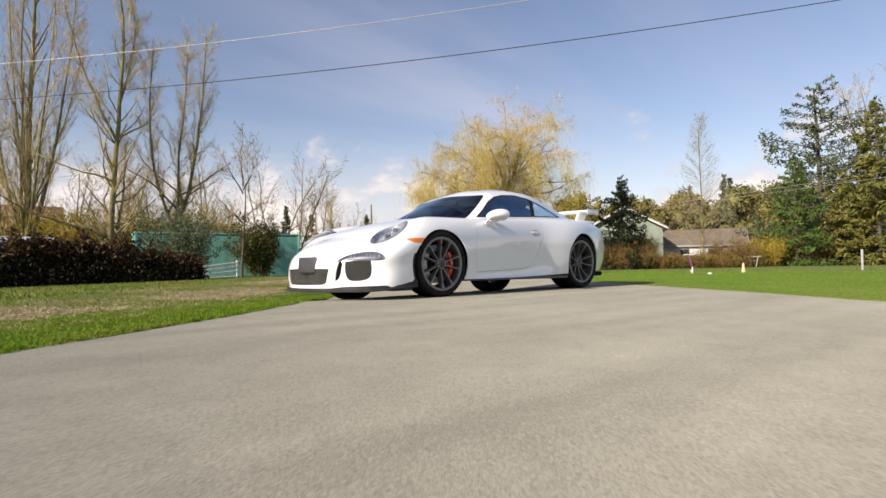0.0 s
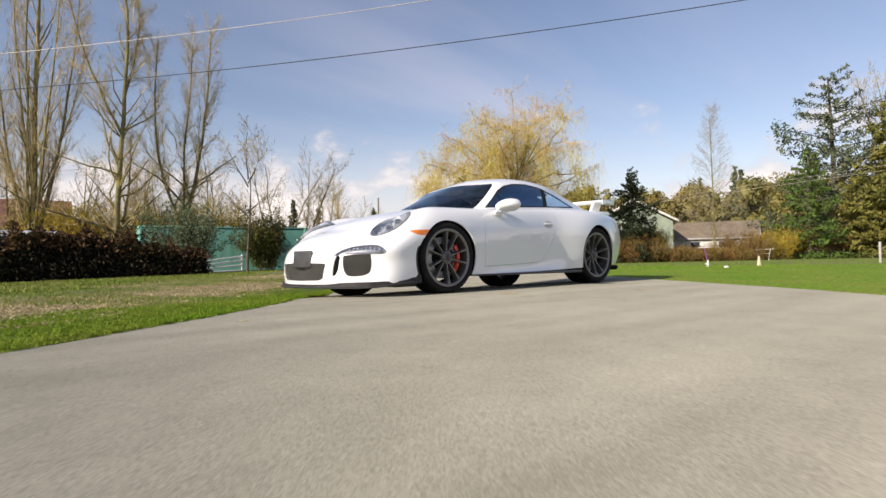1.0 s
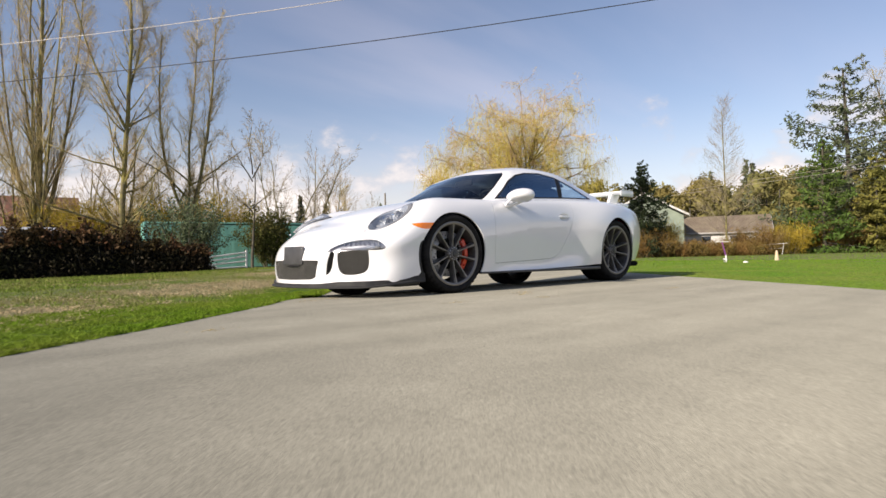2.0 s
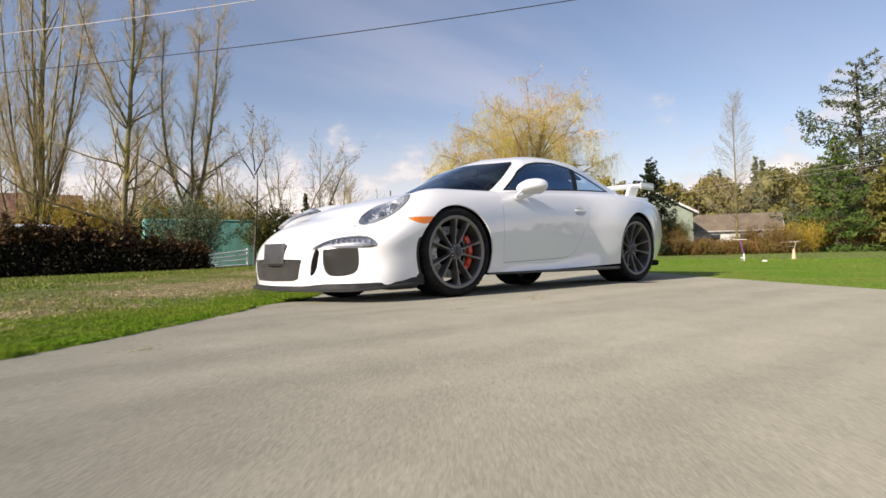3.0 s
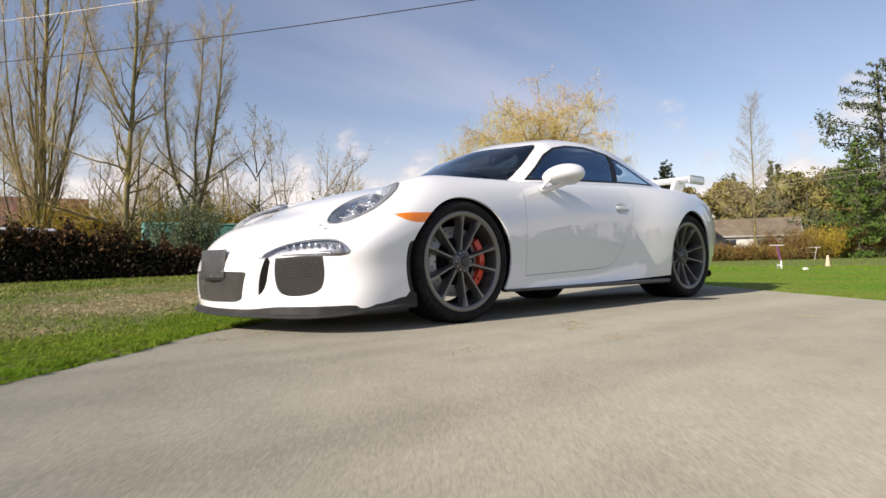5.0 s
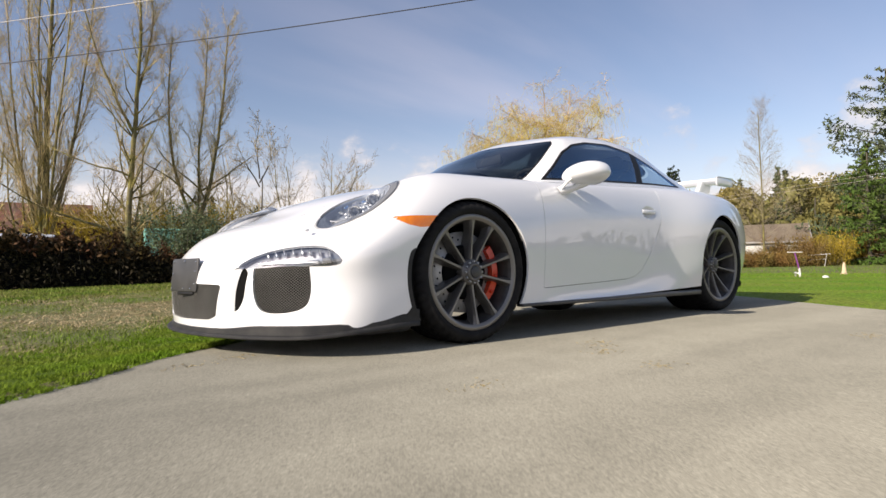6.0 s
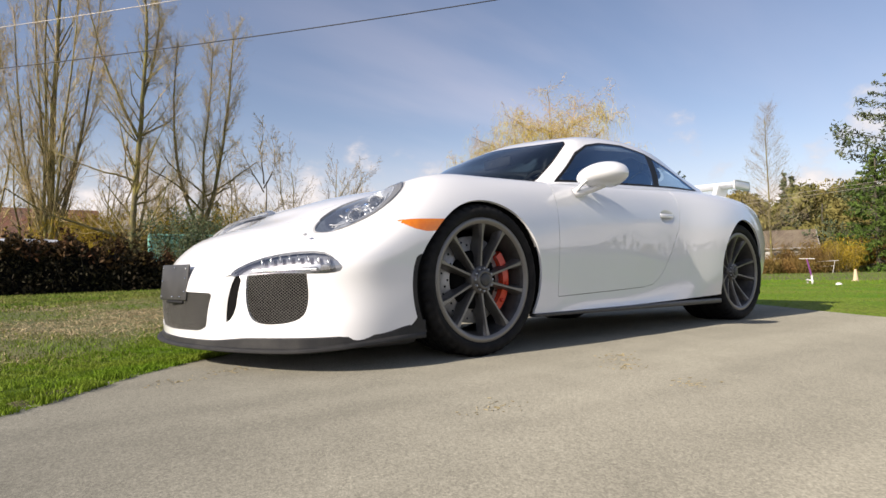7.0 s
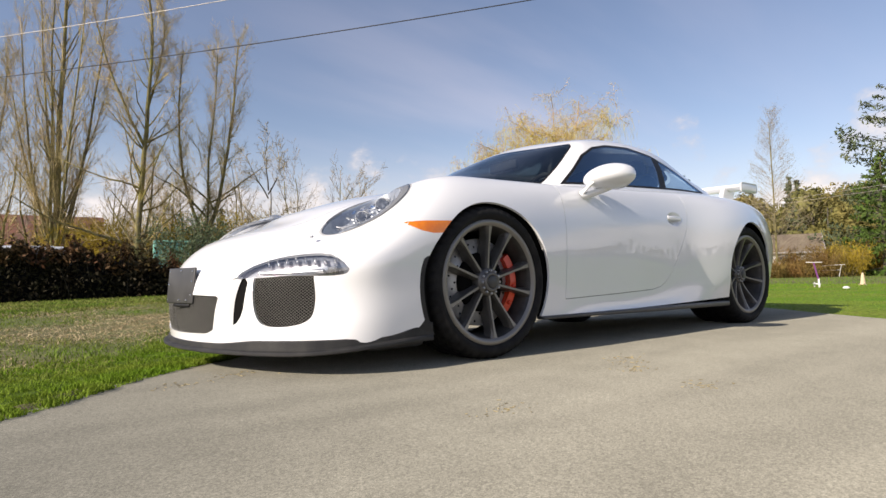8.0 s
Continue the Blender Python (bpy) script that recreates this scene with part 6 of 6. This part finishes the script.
    # brown and golden scrub along the far edge of the lawn
    spots = ((43.6, 21.0, 1.9, 3.0, 1), (42.0, 22.0, 1.8, 3.0, 0), (37.5, 22.0, 2.0, 2.2, 0), (39.5, 19.5, 2.2, 2.1, 0), (42.0, 18.0, 2.0, 1.2, 0), (44.5, 16.6, 1.8, 1.1, 0), (46.8, 15.4, 2.0, 1.0, 0), (49.5, 14.8, 2.0, 1.2, 0), (50.2, 15.6, 2.4, 2.3, 0), (53.7, 14.3, 2.0, 2.4, 1), (57.2, 13.5, 2.2, 2.8, 1), (58.0, 12.5, 2.2, 3.0, 0), (61.0, 11.0, 2.2, 2.6, 0), (63.0, 8.0, 2.4, 2.4, 0), (35.0, 25.0, 2.4, 2.6, 0), (33.0, 28.0, 2.4, 2.6, 0))
    for k, (x, y, r, h, gold) in enumerate(spots):
        shrub("scrub_bush", (x, y), 80 + k, r, h, M_GOLD if gold else M_RUST, "golden leafless bush beyond the lawn" if gold else "rusty brown leafless bush beyond the lawn", 5500, .18, 80, M_TWIG_GREY, "bushes along the lawn", thin=True)


def build_conifers():
    conifer("spruce_tree", (39.6, 20.3), 5, 7.7, 2.7, M_SPRUCE, "dark young spruce beside the house", .30, .03, -.15, 900, .14, .4, blunt=.62)
    conifer("fir_tree", (67.1, 12.6), 6, 19.8, 7.4, M_FIR, "tall old fir with ragged dark boughs", 1.12, .12, -.10, 1700, .22, .62, blunt=.58)
    conifer("young_fir", (56.0, 12.0), 7, 10.4, 3.8, M_FIR_LIGHT, "bright green bushy young fir", .42, .02, -.30, 640, .19, .3)
    conifer("fir_tree", (72.0, 10.0), 16, 13.0, 5.0, M_FIR, "dark fir with hanging lower boughs", .7, .08, -.25, 900, .26, .5)
    conifer("cedar_tree", (60.9, 6.7), 8, 15.4, 4.4, M_CEDAR, "tall olive-green cedar with drooping sprays", .5, .03, -.45, 760, .25, .4)
    conifer("cedar_tree", (60.2, 9.0), 17, 9.0, 3.6, M_CEDAR, "low olive-green cedar beside the fir", .45, .03, -.45, 700, .22, .4)
    conifer("cedar_tree", (66.0, .5), 9, 15.0, 5.0, M_CEDAR, "broad olive-green cedar with drooping sprays", .5, .03, -.45, 660, .26, .4)
    for k, (x, y, h) in enumerate(((92, 38, 13.5), (84, 46, 13.0), (88, 30, 13.5), (20.5, 72, 9.5), (25, 88, 10), (48, 88, 10.5), (56, 82, 10.5), (45, 92, 12), (90, 21, 14.5), (72, 62, 11.5), (96, 34, 15))):
        conifer("conifer", (x, y), 90 + k, h, h * .20, M_SPRUCE if k % 2 else M_FIR, "dark conifer standing among the far trees", .9, .05, -.2, 420, .40, .4, group="far conifers")
    willow((30.3, 25.2), 61, 16.4, 15.6, 36, 21000, "golden weeping willow in early spring, broad crown")
    willow((29.6, 31.2), 62, 11.8, 10.2, 18, 8000, "smaller golden weeping willow beside the broad one")


def build_woods():
    """The far woods all round: crowns of uneven height, each of several lumps with twiggy outlines."""
    rng = np.random.default_rng(77)
    cen, sizes, p0, p1, hearts = [], [], [], [], []

    def crown(x, y, h, lumps, leaves, size):
        p0.append((x, y, -.2))
        p1.append((x + rng.normal(0, .3), y, h * .8))
        for _ in range(lumps):
            z = h * rng.uniform(.12, .86)
            out = h * .24 * (1.1 - z / h)
            c = np.array((x + rng.normal(0, out), y + rng.normal(0, out), z))
            r = np.array((1, 1, 1.15)) * h * rng.uniform(.12, .20) * (1.25 - .7 * z / h)
            q = rng.normal(0, 1, (leaves, 3))
            q /= np.linalg.norm(q, axis=1, keepdims=True)
            q *= rng.uniform(.35, 1.25, (leaves, 1)) ** .6
            q = c + q * r
            cen.append(q[q[:, 2] > 0])
            sizes.append(np.full(len(cen[-1]), size))
            lv, lf = lathe([(math.sin(k / 4 * math.pi) * .56 + .01, -math.cos(k / 4 * math.pi) * .56) for k in range(5)], 7, "Z")
            hearts.append((lv * r * (1 + rng.normal(0, .16, (len(lv), 1))) + c, lf))

    for k in range(150):                     # the near rank, ahead
        a = radians(rng.uniform(46, 88) if k % 10 < 7 else rng.uniform(-4, 46))
        far = rng.uniform(90, 122)
        east = 1.0 if a > radians(47) else .50
        crown(-3.8 + far * math.sin(a), -5.1 + far * math.cos(a), far * rng.uniform(.100, .130) * east, 8, 150, .37)
    for k in range(330):                     # the rest of the round
        a = radians(rng.uniform(88, 356))
        far = rng.uniform(110, 180)
        crown(far * math.sin(a), far * math.cos(a), rng.uniform(3.2, 5.0), 4, 24, .6)
    w = thing("far_woods", (0, 0, 0), "mixed olive and brown woods round the fields", "woods", kind="stuff")
    part("foliage", leaf_cloud(np.concatenate(cen), np.concatenate(sizes), rng, long=1.8), M_WOODS, w, smooth=False)
    part("crown_heart", join(*hearts), M_WOODS, w)
    part("trunk", tubes(p0, p1, np.full(len(p0), .22), np.full(len(p0), .08), 5), M_DARKBARK, w)


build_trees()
build_shrubs()
build_conifers()
build_woods()

# ---------------------------------------------------------------- things round the field and lawn
M_GREEN = material("green_container_paint", (0.150, 0.40, 0.335), 0.6, second=(0.135, 0.365, 0.30), scale=0.8, grain=0.1, grain_scale=30)
# the container's green, darkened so that shade is part of the colour
M_GREEN_SHADED = material("shaded_green_steel", (0.018, 0.045, 0.040), 0.6)
M_WHITE = material("white_painted_metal", (0.70, 0.70, 0.69), 0.45, second=(0.55, 0.54, 0.50), scale=5)
M_VAN = material("white_van_paint", (0.62, 0.65, 0.70), 0.3, second=(0.58, 0.60, 0.64), scale=2, coat_weight=0.6)
M_WINDOW = material("dark_window_glass", (0.02, 0.025, 0.03), 0.08, coat_weight=0.5)
M_BOARD = material("weathered_boards", (0.36, 0.35, 0.34), 0.85, second=(0.28, 0.27, 0.26), scale=3, grain=0.25, grain_scale=40)
M_RUSTROOF = material("rusty_metal_roof", (0.20, 0.085, 0.05), 0.7, second=(0.13, 0.075, 0.055), scale=0.6, grain=0.3, grain_scale=12)
M_SHINGLE = material("brown_shingles", (0.13, 0.10, 0.075), 0.9, second=(0.17, 0.14, 0.10), scale=1.2, grain=0.35, grain_scale=14)
M_WALLGREY = material("white_clapboard", (0.60, 0.60, 0.58), 0.7, second=(0.48, 0.47, 0.44), scale=2)
M_HOUSE = material("sage_house_wall", (0.26, 0.31, 0.25), 0.75, second=(0.22, 0.27, 0.21), scale=2)
M_PURPLE = material("purple_paint", (0.20, 0.05, 0.22), 0.35, coat_weight=0.5)
M_STAKE = material("pale_wood", (0.58, 0.46, 0.32), 0.8, second=(0.50, 0.38, 0.25), scale=15, grain=0.2)
M_CABLE = material("black_cable", (0.02, 0.02, 0.022), 0.6)
M_CABLE_BRIGHT = material("bare_aluminium_cable", (0.46, 0.42, 0.38), 0.5, 0.3)
M_POST = material("grey_wood_post", (0.24, 0.21, 0.17), 0.9, second=(0.18, 0.16, 0.13), scale=8)


def place(ob, x, y, turn=0.0):
    ob.matrix_basis = pose(x, y, gz(x, y), 0, 0, turn)
    return ob


def corrugated(width, height, pitch=.55, depth=.004):
    """An upright corrugated sheet in the xz plane."""
    n = int(width / pitch)
    xs, ys = [], []
    for i in range(n):
        x = -width / 2 + i * width / n
        p = width / n
        xs += [x, x + p * .30, x + p * .45, x + p * .80, x + p * .95]
        ys += [0, 0, depth, depth, 0]
    xs.append(width / 2)
    ys.append(0)
    v = [(x, y, z) for z in (0, height) for x, y in zip(xs, ys)]
    m = len(xs)
    return np.array(v), [(i, i + 1, m + i + 1, m + i) for i in range(m - 1)]


def build_container():
    c = thing("shipping_container", (0, 0, 0), "green steel shipping container with corrugated sides", "container")
    w, d, h = 9.0, 2.4, 2.65
    v, f = corrugated(w - .2, h - .3)
    sw = part("side_wall", (v + (0, -d / 2 + .02, .15), f), M_GREEN, c, smooth=False)
    part("back_wall", (v * (1, -1, 1) + (0, d / 2 - .02, .15), [q[::-1] for q in f]), M_GREEN, c, smooth=False)
    part("roof", box((w, d, .10), (0, 0, h - .05), .02), M_GREEN, c)
    part("base_rail", box((w, d, .15), (0, 0, .075), .02), M_GREEN_SHADED, c)
    for x in (-w / 2 + .07, w / 2 - .07):
        for y in (-d / 2 + .07, d / 2 - .07):
            part("corner_post", box((.15, .15, h), (x, y, h / 2), .02), M_GREEN, c)
    for s in (-1, 1):
        # the shaded end: its doors carry the shade in their colour
        dd = part("end_door", box((.06, d / 2 - .14, h - .3), (w / 2 - .06, s * (d / 4 - .02), h / 2), .02), M_GREEN_SHADED, c, "green door leaf, coloured dark for shade")
        part("lock_rod", tubes([(w / 2, s * .35, .2)], [(w / 2, s * .35, h - .2)], [.02], [.02], 8), M_GREEN_SHADED, dd)
    part("end_wall", box((.06, d - .25, h - .3), (-w / 2 + .06, 0, h / 2), .02), M_GREEN, c)
    place(c, 8.85, 28.6, -10)


def build_gate():
    g = thing("field_gate", (0, 0, 0), "low white metal field gate, slightly askew", "gate")
    part("post", box((.09, .09, .95), (0, 0, .40), .012), M_WHITE, g)
    part("post", box((.07, .07, .85), (1.95, 0, .42), .012), M_WHITE, g)
    for z0, z1 in ((.52, .74), (.36, .55), (.20, .34), (.04, .10)):
        part("rail", tubes([(0, 0, z0)], [(1.95, 0, z1)], [.034], [.034], 8), M_WHITE, g)
    part("brace", tubes([(0.05, -.03, .1)], [(1.9, -.03, .68)], [.015], [.015], 8), M_WHITE, g)
    part("fallen_rail", tubes([(-.45, -.1, .05)], [(.35, -.25, .14)], [.03], [.03], 8), M_WHITE, g)
    place(g, 4.75, 20.2, 12)


def build_van():
    v = thing("van", (0, 0, 0), "white panel van parked behind the hedge", "van")
    bm = bmesh.new()
    bmesh.ops.create_cube(bm, size=1)
    for q in bm.verts:
        q.co = Vector((q.co.x * 5.0, q.co.y * (1.9 if q.co.z < 0 else 1.65), q.co.z * 1.75 + 1.30))
    bevel_edges(bm, .18, 4)
    body = part("body", bm, M_VAN, v)
    part("roof_rib", box((4.2, 1.2, .03), (-.1, 0, 2.185), .012), M_VAN, body)
    for y in (-.935, .935):
        part("side_window", box((3.2, .04, .42), (-.2, y * .955, 1.72), .06), M_WINDOW, v)
        for x in (-1.55, 1.55):
            vv, ff = lathe([(.05, -.1), (.2, -.1), (.33, -.09), (.35, 0), (.33, .09), (.2, .1), (.05, .1)], 28)
            wh = part("wheel", (vv + (x, y, .35), ff), M_TYRE, v)
    part("windscreen", box((.04, 1.35, .55), (2.46, 0, 1.72), .05, Matrix.Rotation(radians(-12), 4, "Y")), M_WINDOW, v)
    place(v, -1.95, 26.8, -4)


def gable_building(name, label, w, d, eave, ridge, wall, roof, over=.4, trim=None, category="building", boards=0, ridge_along="x"):
    b = thing(name, (0, 0, 0), label, category)
    bm = bmesh.new()
    t = .2
    pr = [(-d / 2, 0), (d / 2, 0), (d / 2, eave), (0, ridge), (-d / 2, eave)]
    lo = [bm.verts.new((-w / 2, y, z)) for y, z in pr]
    hi = [bm.verts.new((w / 2, y, z)) for y, z in pr]
    bm.faces.new(lo[::-1])
    bm.faces.new(hi)
    for i in (0, 1, 4):
        bm.faces.new((lo[i], lo[(i + 1) % 5], hi[(i + 1) % 5], hi[i]))
    bmesh.ops.recalc_face_normals(bm, faces=bm.faces)
    part("wall", bm, wall, b, smooth=False)
    for s in (-1, 1):
        run = math.hypot(d / 2, ridge - eave)
        ang = math.atan2(ridge - eave, d / 2)
        slab = box((w + 2 * over, run + over, .12), (0, 0, 0), .01)
        m = Matrix.Translation((0, s * (d / 4 + over * .5 * math.cos(ang)), (eave + ridge) / 2 - over * .5 * math.sin(ang) + .08)) @ Matrix.Rotation(-s * ang, 4, "X")
        bmesh.ops.transform(slab, matrix=m, verts=slab.verts)
        r = part("roof", slab, roof, b, smooth=False)
        if trim:
            fb = box((w + 2 * over + .04, .05, .18), (0, 0, 0), .01)
            bmesh.ops.transform(fb, matrix=Matrix.Translation((0, s * (d / 2 + over * math.cos(ang) + .03), eave - over * math.sin(ang) + .04)), verts=fb.verts)
            part("fascia", fb, trim, r)
            for e in (-1, 1):
                vb = box((.06, run + over, .20), (0, 0, 0), .01)
                bmesh.ops.transform(vb, matrix=Matrix.Translation((e * (w / 2 + over + .03), 0, 0)) @ m, verts=vb.verts)
                part("barge_board", vb, trim, r)
    if boards:
        n = int(eave / boards)
        for i in range(n):
            part("board", box((w + .03, .025, boards * .92), (0, -d / 2 - .01, (i + .5) * boards), .004), wall, b, smooth=False)
    return b


def build_buildings():
    h = gable_building("house", "sage-green bungalow with white roof edges", 9, 7.2, 4.1, 6.1, M_HOUSE, M_SHINGLE, .5, M_WHITE, "house")
    for y in (-1.8, 1.6):
        w = part("window", box((.08, 1.3, 1.1), (-4.52, y, 2.4), .01), M_WINDOW, h)
        part("frame", box((.05, 1.45, .10), (-4.55, y, 3.0), .01), M_WHITE, w)
    place(h, 52.3, 27.5, 31)
    s = gable_building("shed", "long low shed with pale board walls and a brown shingle roof", 12.0, 5.5, 2.5, 4.2, M_WALLGREY, M_SHINGLE, .4, M_BOARD, "shed", boards=.24)
    for x in (-2.8, 0, 2.8):
        w = part("window", box((.9, .06, .6), (x, -2.79, 1.7), .01), M_WINDOW, s)
        part("frame", box((1.02, .05, .08), (x, -2.80, 2.03), .008), M_BOARD, w)
    place(s, 61.8, 25.2, -66)
    b = gable_building("barn", "old barn with a rusty metal roof", 20, 11, 4.4, 7.6, M_BOARD, M_RUSTROOF, .5, None, "barn")
    place(b, -3.4, 70, -6)


def build_lawn_things():
    s = thing("kick_scooter", (0, 0, 0), "child's purple and white kick scooter standing on the lawn", "scooter")
    part("deck", box((.40, .085, .024), (.12, 0, .085), .010, segments=3), M_WHITE, s)
    st = part("stem", tubes([(-.13, 0, .16)], [(-.18, .085, .53)], [.016], [.014], 10), M_PURPLE, s, "purple stem")
    part("handlebar", tubes([(-.20, -.06, .53)], [(-.16, .22, .535)], [.007], [.007], 10), M_WHITE, st)
    part("fork", tubes([(-.13, 0, .20)], [(-.16, 0, .05)], [.018], [.018], 10), M_WHITE, s)
    for x in (-.16, .34):
        v, f = lathe([(.012, -.014), (.045, -.014), (.055, -.008), (.057, 0), (.055, .008), (.045, .014), (.012, .014)], 24)
        part("wheel", (v + (x, 0, .057), f), M_WHITE, s)
    place(s, 11.67, 1.87, 28)
    c = thing("marker_cone", (0, 0, 0), "faded pale marker cone on the lawn", "cone")
    part("cone", lathe([(.075, .02), (.068, .05), (.034, .33), (.022, .36), (.0005, .366)], 24, "Z"), M_STAKE, c)
    part("base", box((.17, .17, .025), (0, 0, .012), .01), M_STAKE, c)
    place(c, 18.3, 2.96)
    b = thing("bowl", (0, 0, 0), "small white upturned bowl on the lawn", "bowl")
    part("shell", lathe([(.062, 0), (.058, .014), (.047, .035), (.022, .045), (.0005, .047)], 24, "Z"), M_WHITE, b)
    place(b, 11.45, 1.30)
    p = thing("fence_post", (0, 0, 0), "short pale wooden post", "post")
    part("shaft", box((.10, .10, 1.05), (0, 0, .5), .02), M_BOARD, p)
    place(p, 30.5, 1.85)
    q = thing("fence_post", (0, 0, 0), "short pale wooden post", "post")
    part("shaft", box((.10, .10, 1.05), (0, 0, .5), .02, Matrix.Rotation(.1, 4, "Y")), M_BOARD, q)
    place(q, 33, -.6)
    r = thing("bench_rail", (0, 0, 0), "white metal rail at the lawn's edge", "rail")
    part("bar", tubes([(-.95, 0, .85)], [(.95, 0, .95)], [.024], [.024], 8), M_WHITE, r)
    part("bar", tubes([(-.95, 0, .5)], [(.6, 0, .55)], [.02], [.02], 8), M_WHITE, r)
    for x in (-.9, .55):
        part("leg", tubes([(x, 0, 0)], [(x + .15, 0, .88)], [.02], [.02], 8), M_WHITE, r)
    place(r, 49.0, 13.7, -62)
    u = thing("utility_pole", (0, 0, 0), "plain grey wooden pole beyond the field", "pole")
    part("shaft", tubes([(0, 0, 0)], [(0, 0, 9.2)], [.16], [.11], 10), M_POST, u)
    place(u, 41, 59)


def build_litter():
    """Straw and small stones lying on the drive."""
    rng = np.random.default_rng(19)
    spots = ((.35, -1.30), (.20, -1.42), (.10, -1.75), (-.95, -.45), (-.62, -1.55), (.42, -1.22), (-1.2, -.55), (-2.3, -1.75), (1.5, -2.0))
    p0, p1 = [], []
    for x, y in spots:
        for _ in range(34):
            a, l = rng.uniform(0, 6.28), rng.uniform(.0015, .008)
            c = np.array((x + rng.normal(0, .055), y + rng.normal(0, .035), .0015))
            c[2] += road_z(c[0], c[1])
            d = np.array((math.cos(a), math.sin(a), rng.uniform(-.01, .02))) * l
            p0.append(c - d)
            p1.append(c + d)
    r = np.full(len(p0), .0010)
    ob = part("straw_litter", tubes(p0, p1, r, r, 4), M_LITTER)
    tagged(ob, "scattered straw bits lying on the asphalt", "straw", kind="stuff")


def build_cables():
    """Each cable runs from one point to another, sagging, and on past both."""
    for (x0, y0, z0), (x1, y1, z1), sag, u0, u1, r, mat, label in (
            ((-2.3, 14.29, 6.06), (5.09, 5.37, 6.46), .315, -2.0, 3.2, .0075, M_CABLE_BRIGHT, "pale bare overhead cable"),
            ((-2.37, 13.63, 4.90), (5.35, 5.42, 5.48), .277, -2.0, 3.2, .010, M_CABLE, "thin black overhead electric cable"),
            ((44.8, 20.6, 5.4), (51.1, 12.9, 6.62), 0, 0, 4.4, .012, M_CABLE_BRIGHT, "pale overhead cable leading to the house"),
            ((44.8, 20.7, 5.15), (51.1, 13.0, 6.27), 0, 0, 4.4, .012, M_CABLE_BRIGHT, "pale overhead cable leading to the house")):
        u = np.linspace(u0, u1, 70)
        p = np.stack((x0 + (x1 - x0) * u, y0 + (y1 - y0) * u, z0 + (z1 - z0) * u + sag * u * (u - 1)), -1)
        t = thing("overhead_cable", (0, 0, 0), label, "cable", "overhead cables")
        part("strand", tubes(p[:-1], p[1:], np.full(69, r), np.full(69, r), 6), mat, t)


build_container()
build_gate()
build_van()
build_buildings()
build_lawn_things()
build_cables()
build_litter()


# ---------------------------------------------------------------- grass
def build_grass():
    rng = np.random.default_rng(123)

    def left_points(count, near, far, x0=-12, x1=14, y0=-9, y1=24, power=1.0):
        xs, ys = [], []
        while sum(map(len, xs)) < count:
            x, y = scatter(rng, count * 3, x0, x1, y0, y1)
            s = -side_of(LEFT_EDGE, x, y)
            k = (s > near) & (s < far) & (rng.random(len(s)) < 1.0 / (1 + (np.maximum(s, 0)) ** power))
            xs.append(x[k])
            ys.append(y[k])
        return np.concatenate(xs)[:count], np.concatenate(ys)[:count]

    patch = lambda x, y: np.sin(x * 1.3 + y * .5) + .8 * np.sin(y * 1.9 - x * .7) + .5 * np.sin(x * 4.1 + 2 * y)
    x, y = left_points(135000, -.062, 1.7, -4.0, .4, -2.9, 2.0, .3)
    s = -side_of(LEFT_EDGE, x, y)
    k = s + rng.normal(0, .12, len(s)) < 1.05 + .18 * patch(x, y)
    blades("verge_grass", x[k], y[k], .016, .0021, M_BLADE, "bright green grass along the drive's edge", rng, .7, np.where(s < .10, road_z(x, y) + .001, ground_z(x, y))[k])
    x, y = left_points(95000, .5, 9, -4.2, 4, -3, 12, .9)
    k = rng.normal(0, .5, len(x)) + patch(x, y) + 2.0 * np.exp(-((-side_of(LEFT_EDGE, x, y) - 1.9) / .9) ** 2) < 1.3
    blades("field_grass", x[k], y[k], .019, .0031, M_FIELD, "rough yellow-green grass of the field", rng, 1.0)
    x, y = left_points(100000, .7, 9, -4.2, 4, -3, 12, .6)
    s = -side_of(LEFT_EDGE, x, y)
    k = patch(x, y) + rng.normal(0, .5, len(x)) + 2.4 * np.exp(-((s - 1.9) / 1.0) ** 2) > .9
    blades("dry_grass", x[k], y[k], .014, .0036, M_STRAW, "flattened dry straw among the grass", rng, 4.2)
    x, y = left_points(60000, 4, 26, -6, 16, 0, 24, .2)
    blades("far_field_grass", x, y, .034, .010, M_FIELD, "rough yellow-green grass farther out", rng, 1.0)
    xs, ys = [], []
    n = 0
    while n < 66000:
        d = np.exp(rng.uniform(math.log(3.5), math.log(60), 200000))
        a = rng.uniform(radians(45), radians(100), 200000)
        x, y = -3.0 + d * np.sin(a), -4.0 + d * np.cos(a)
        s = side_of(RIGHT_EDGE, x, y)
        k = s > -.04
        xs.append(x[k])
        ys.append(y[k])
        n += k.sum()
    x, y = np.concatenate(xs)[:66000], np.concatenate(ys)[:66000]
    size = np.clip(np.hypot(x + 3, y + 4) / 9, .7, 4.5)
    blades("lawn_grass", x, y, .019 * size ** .6, .0027 * size, M_LAWN, "fresh green mown lawn", rng, .8)


build_grass()
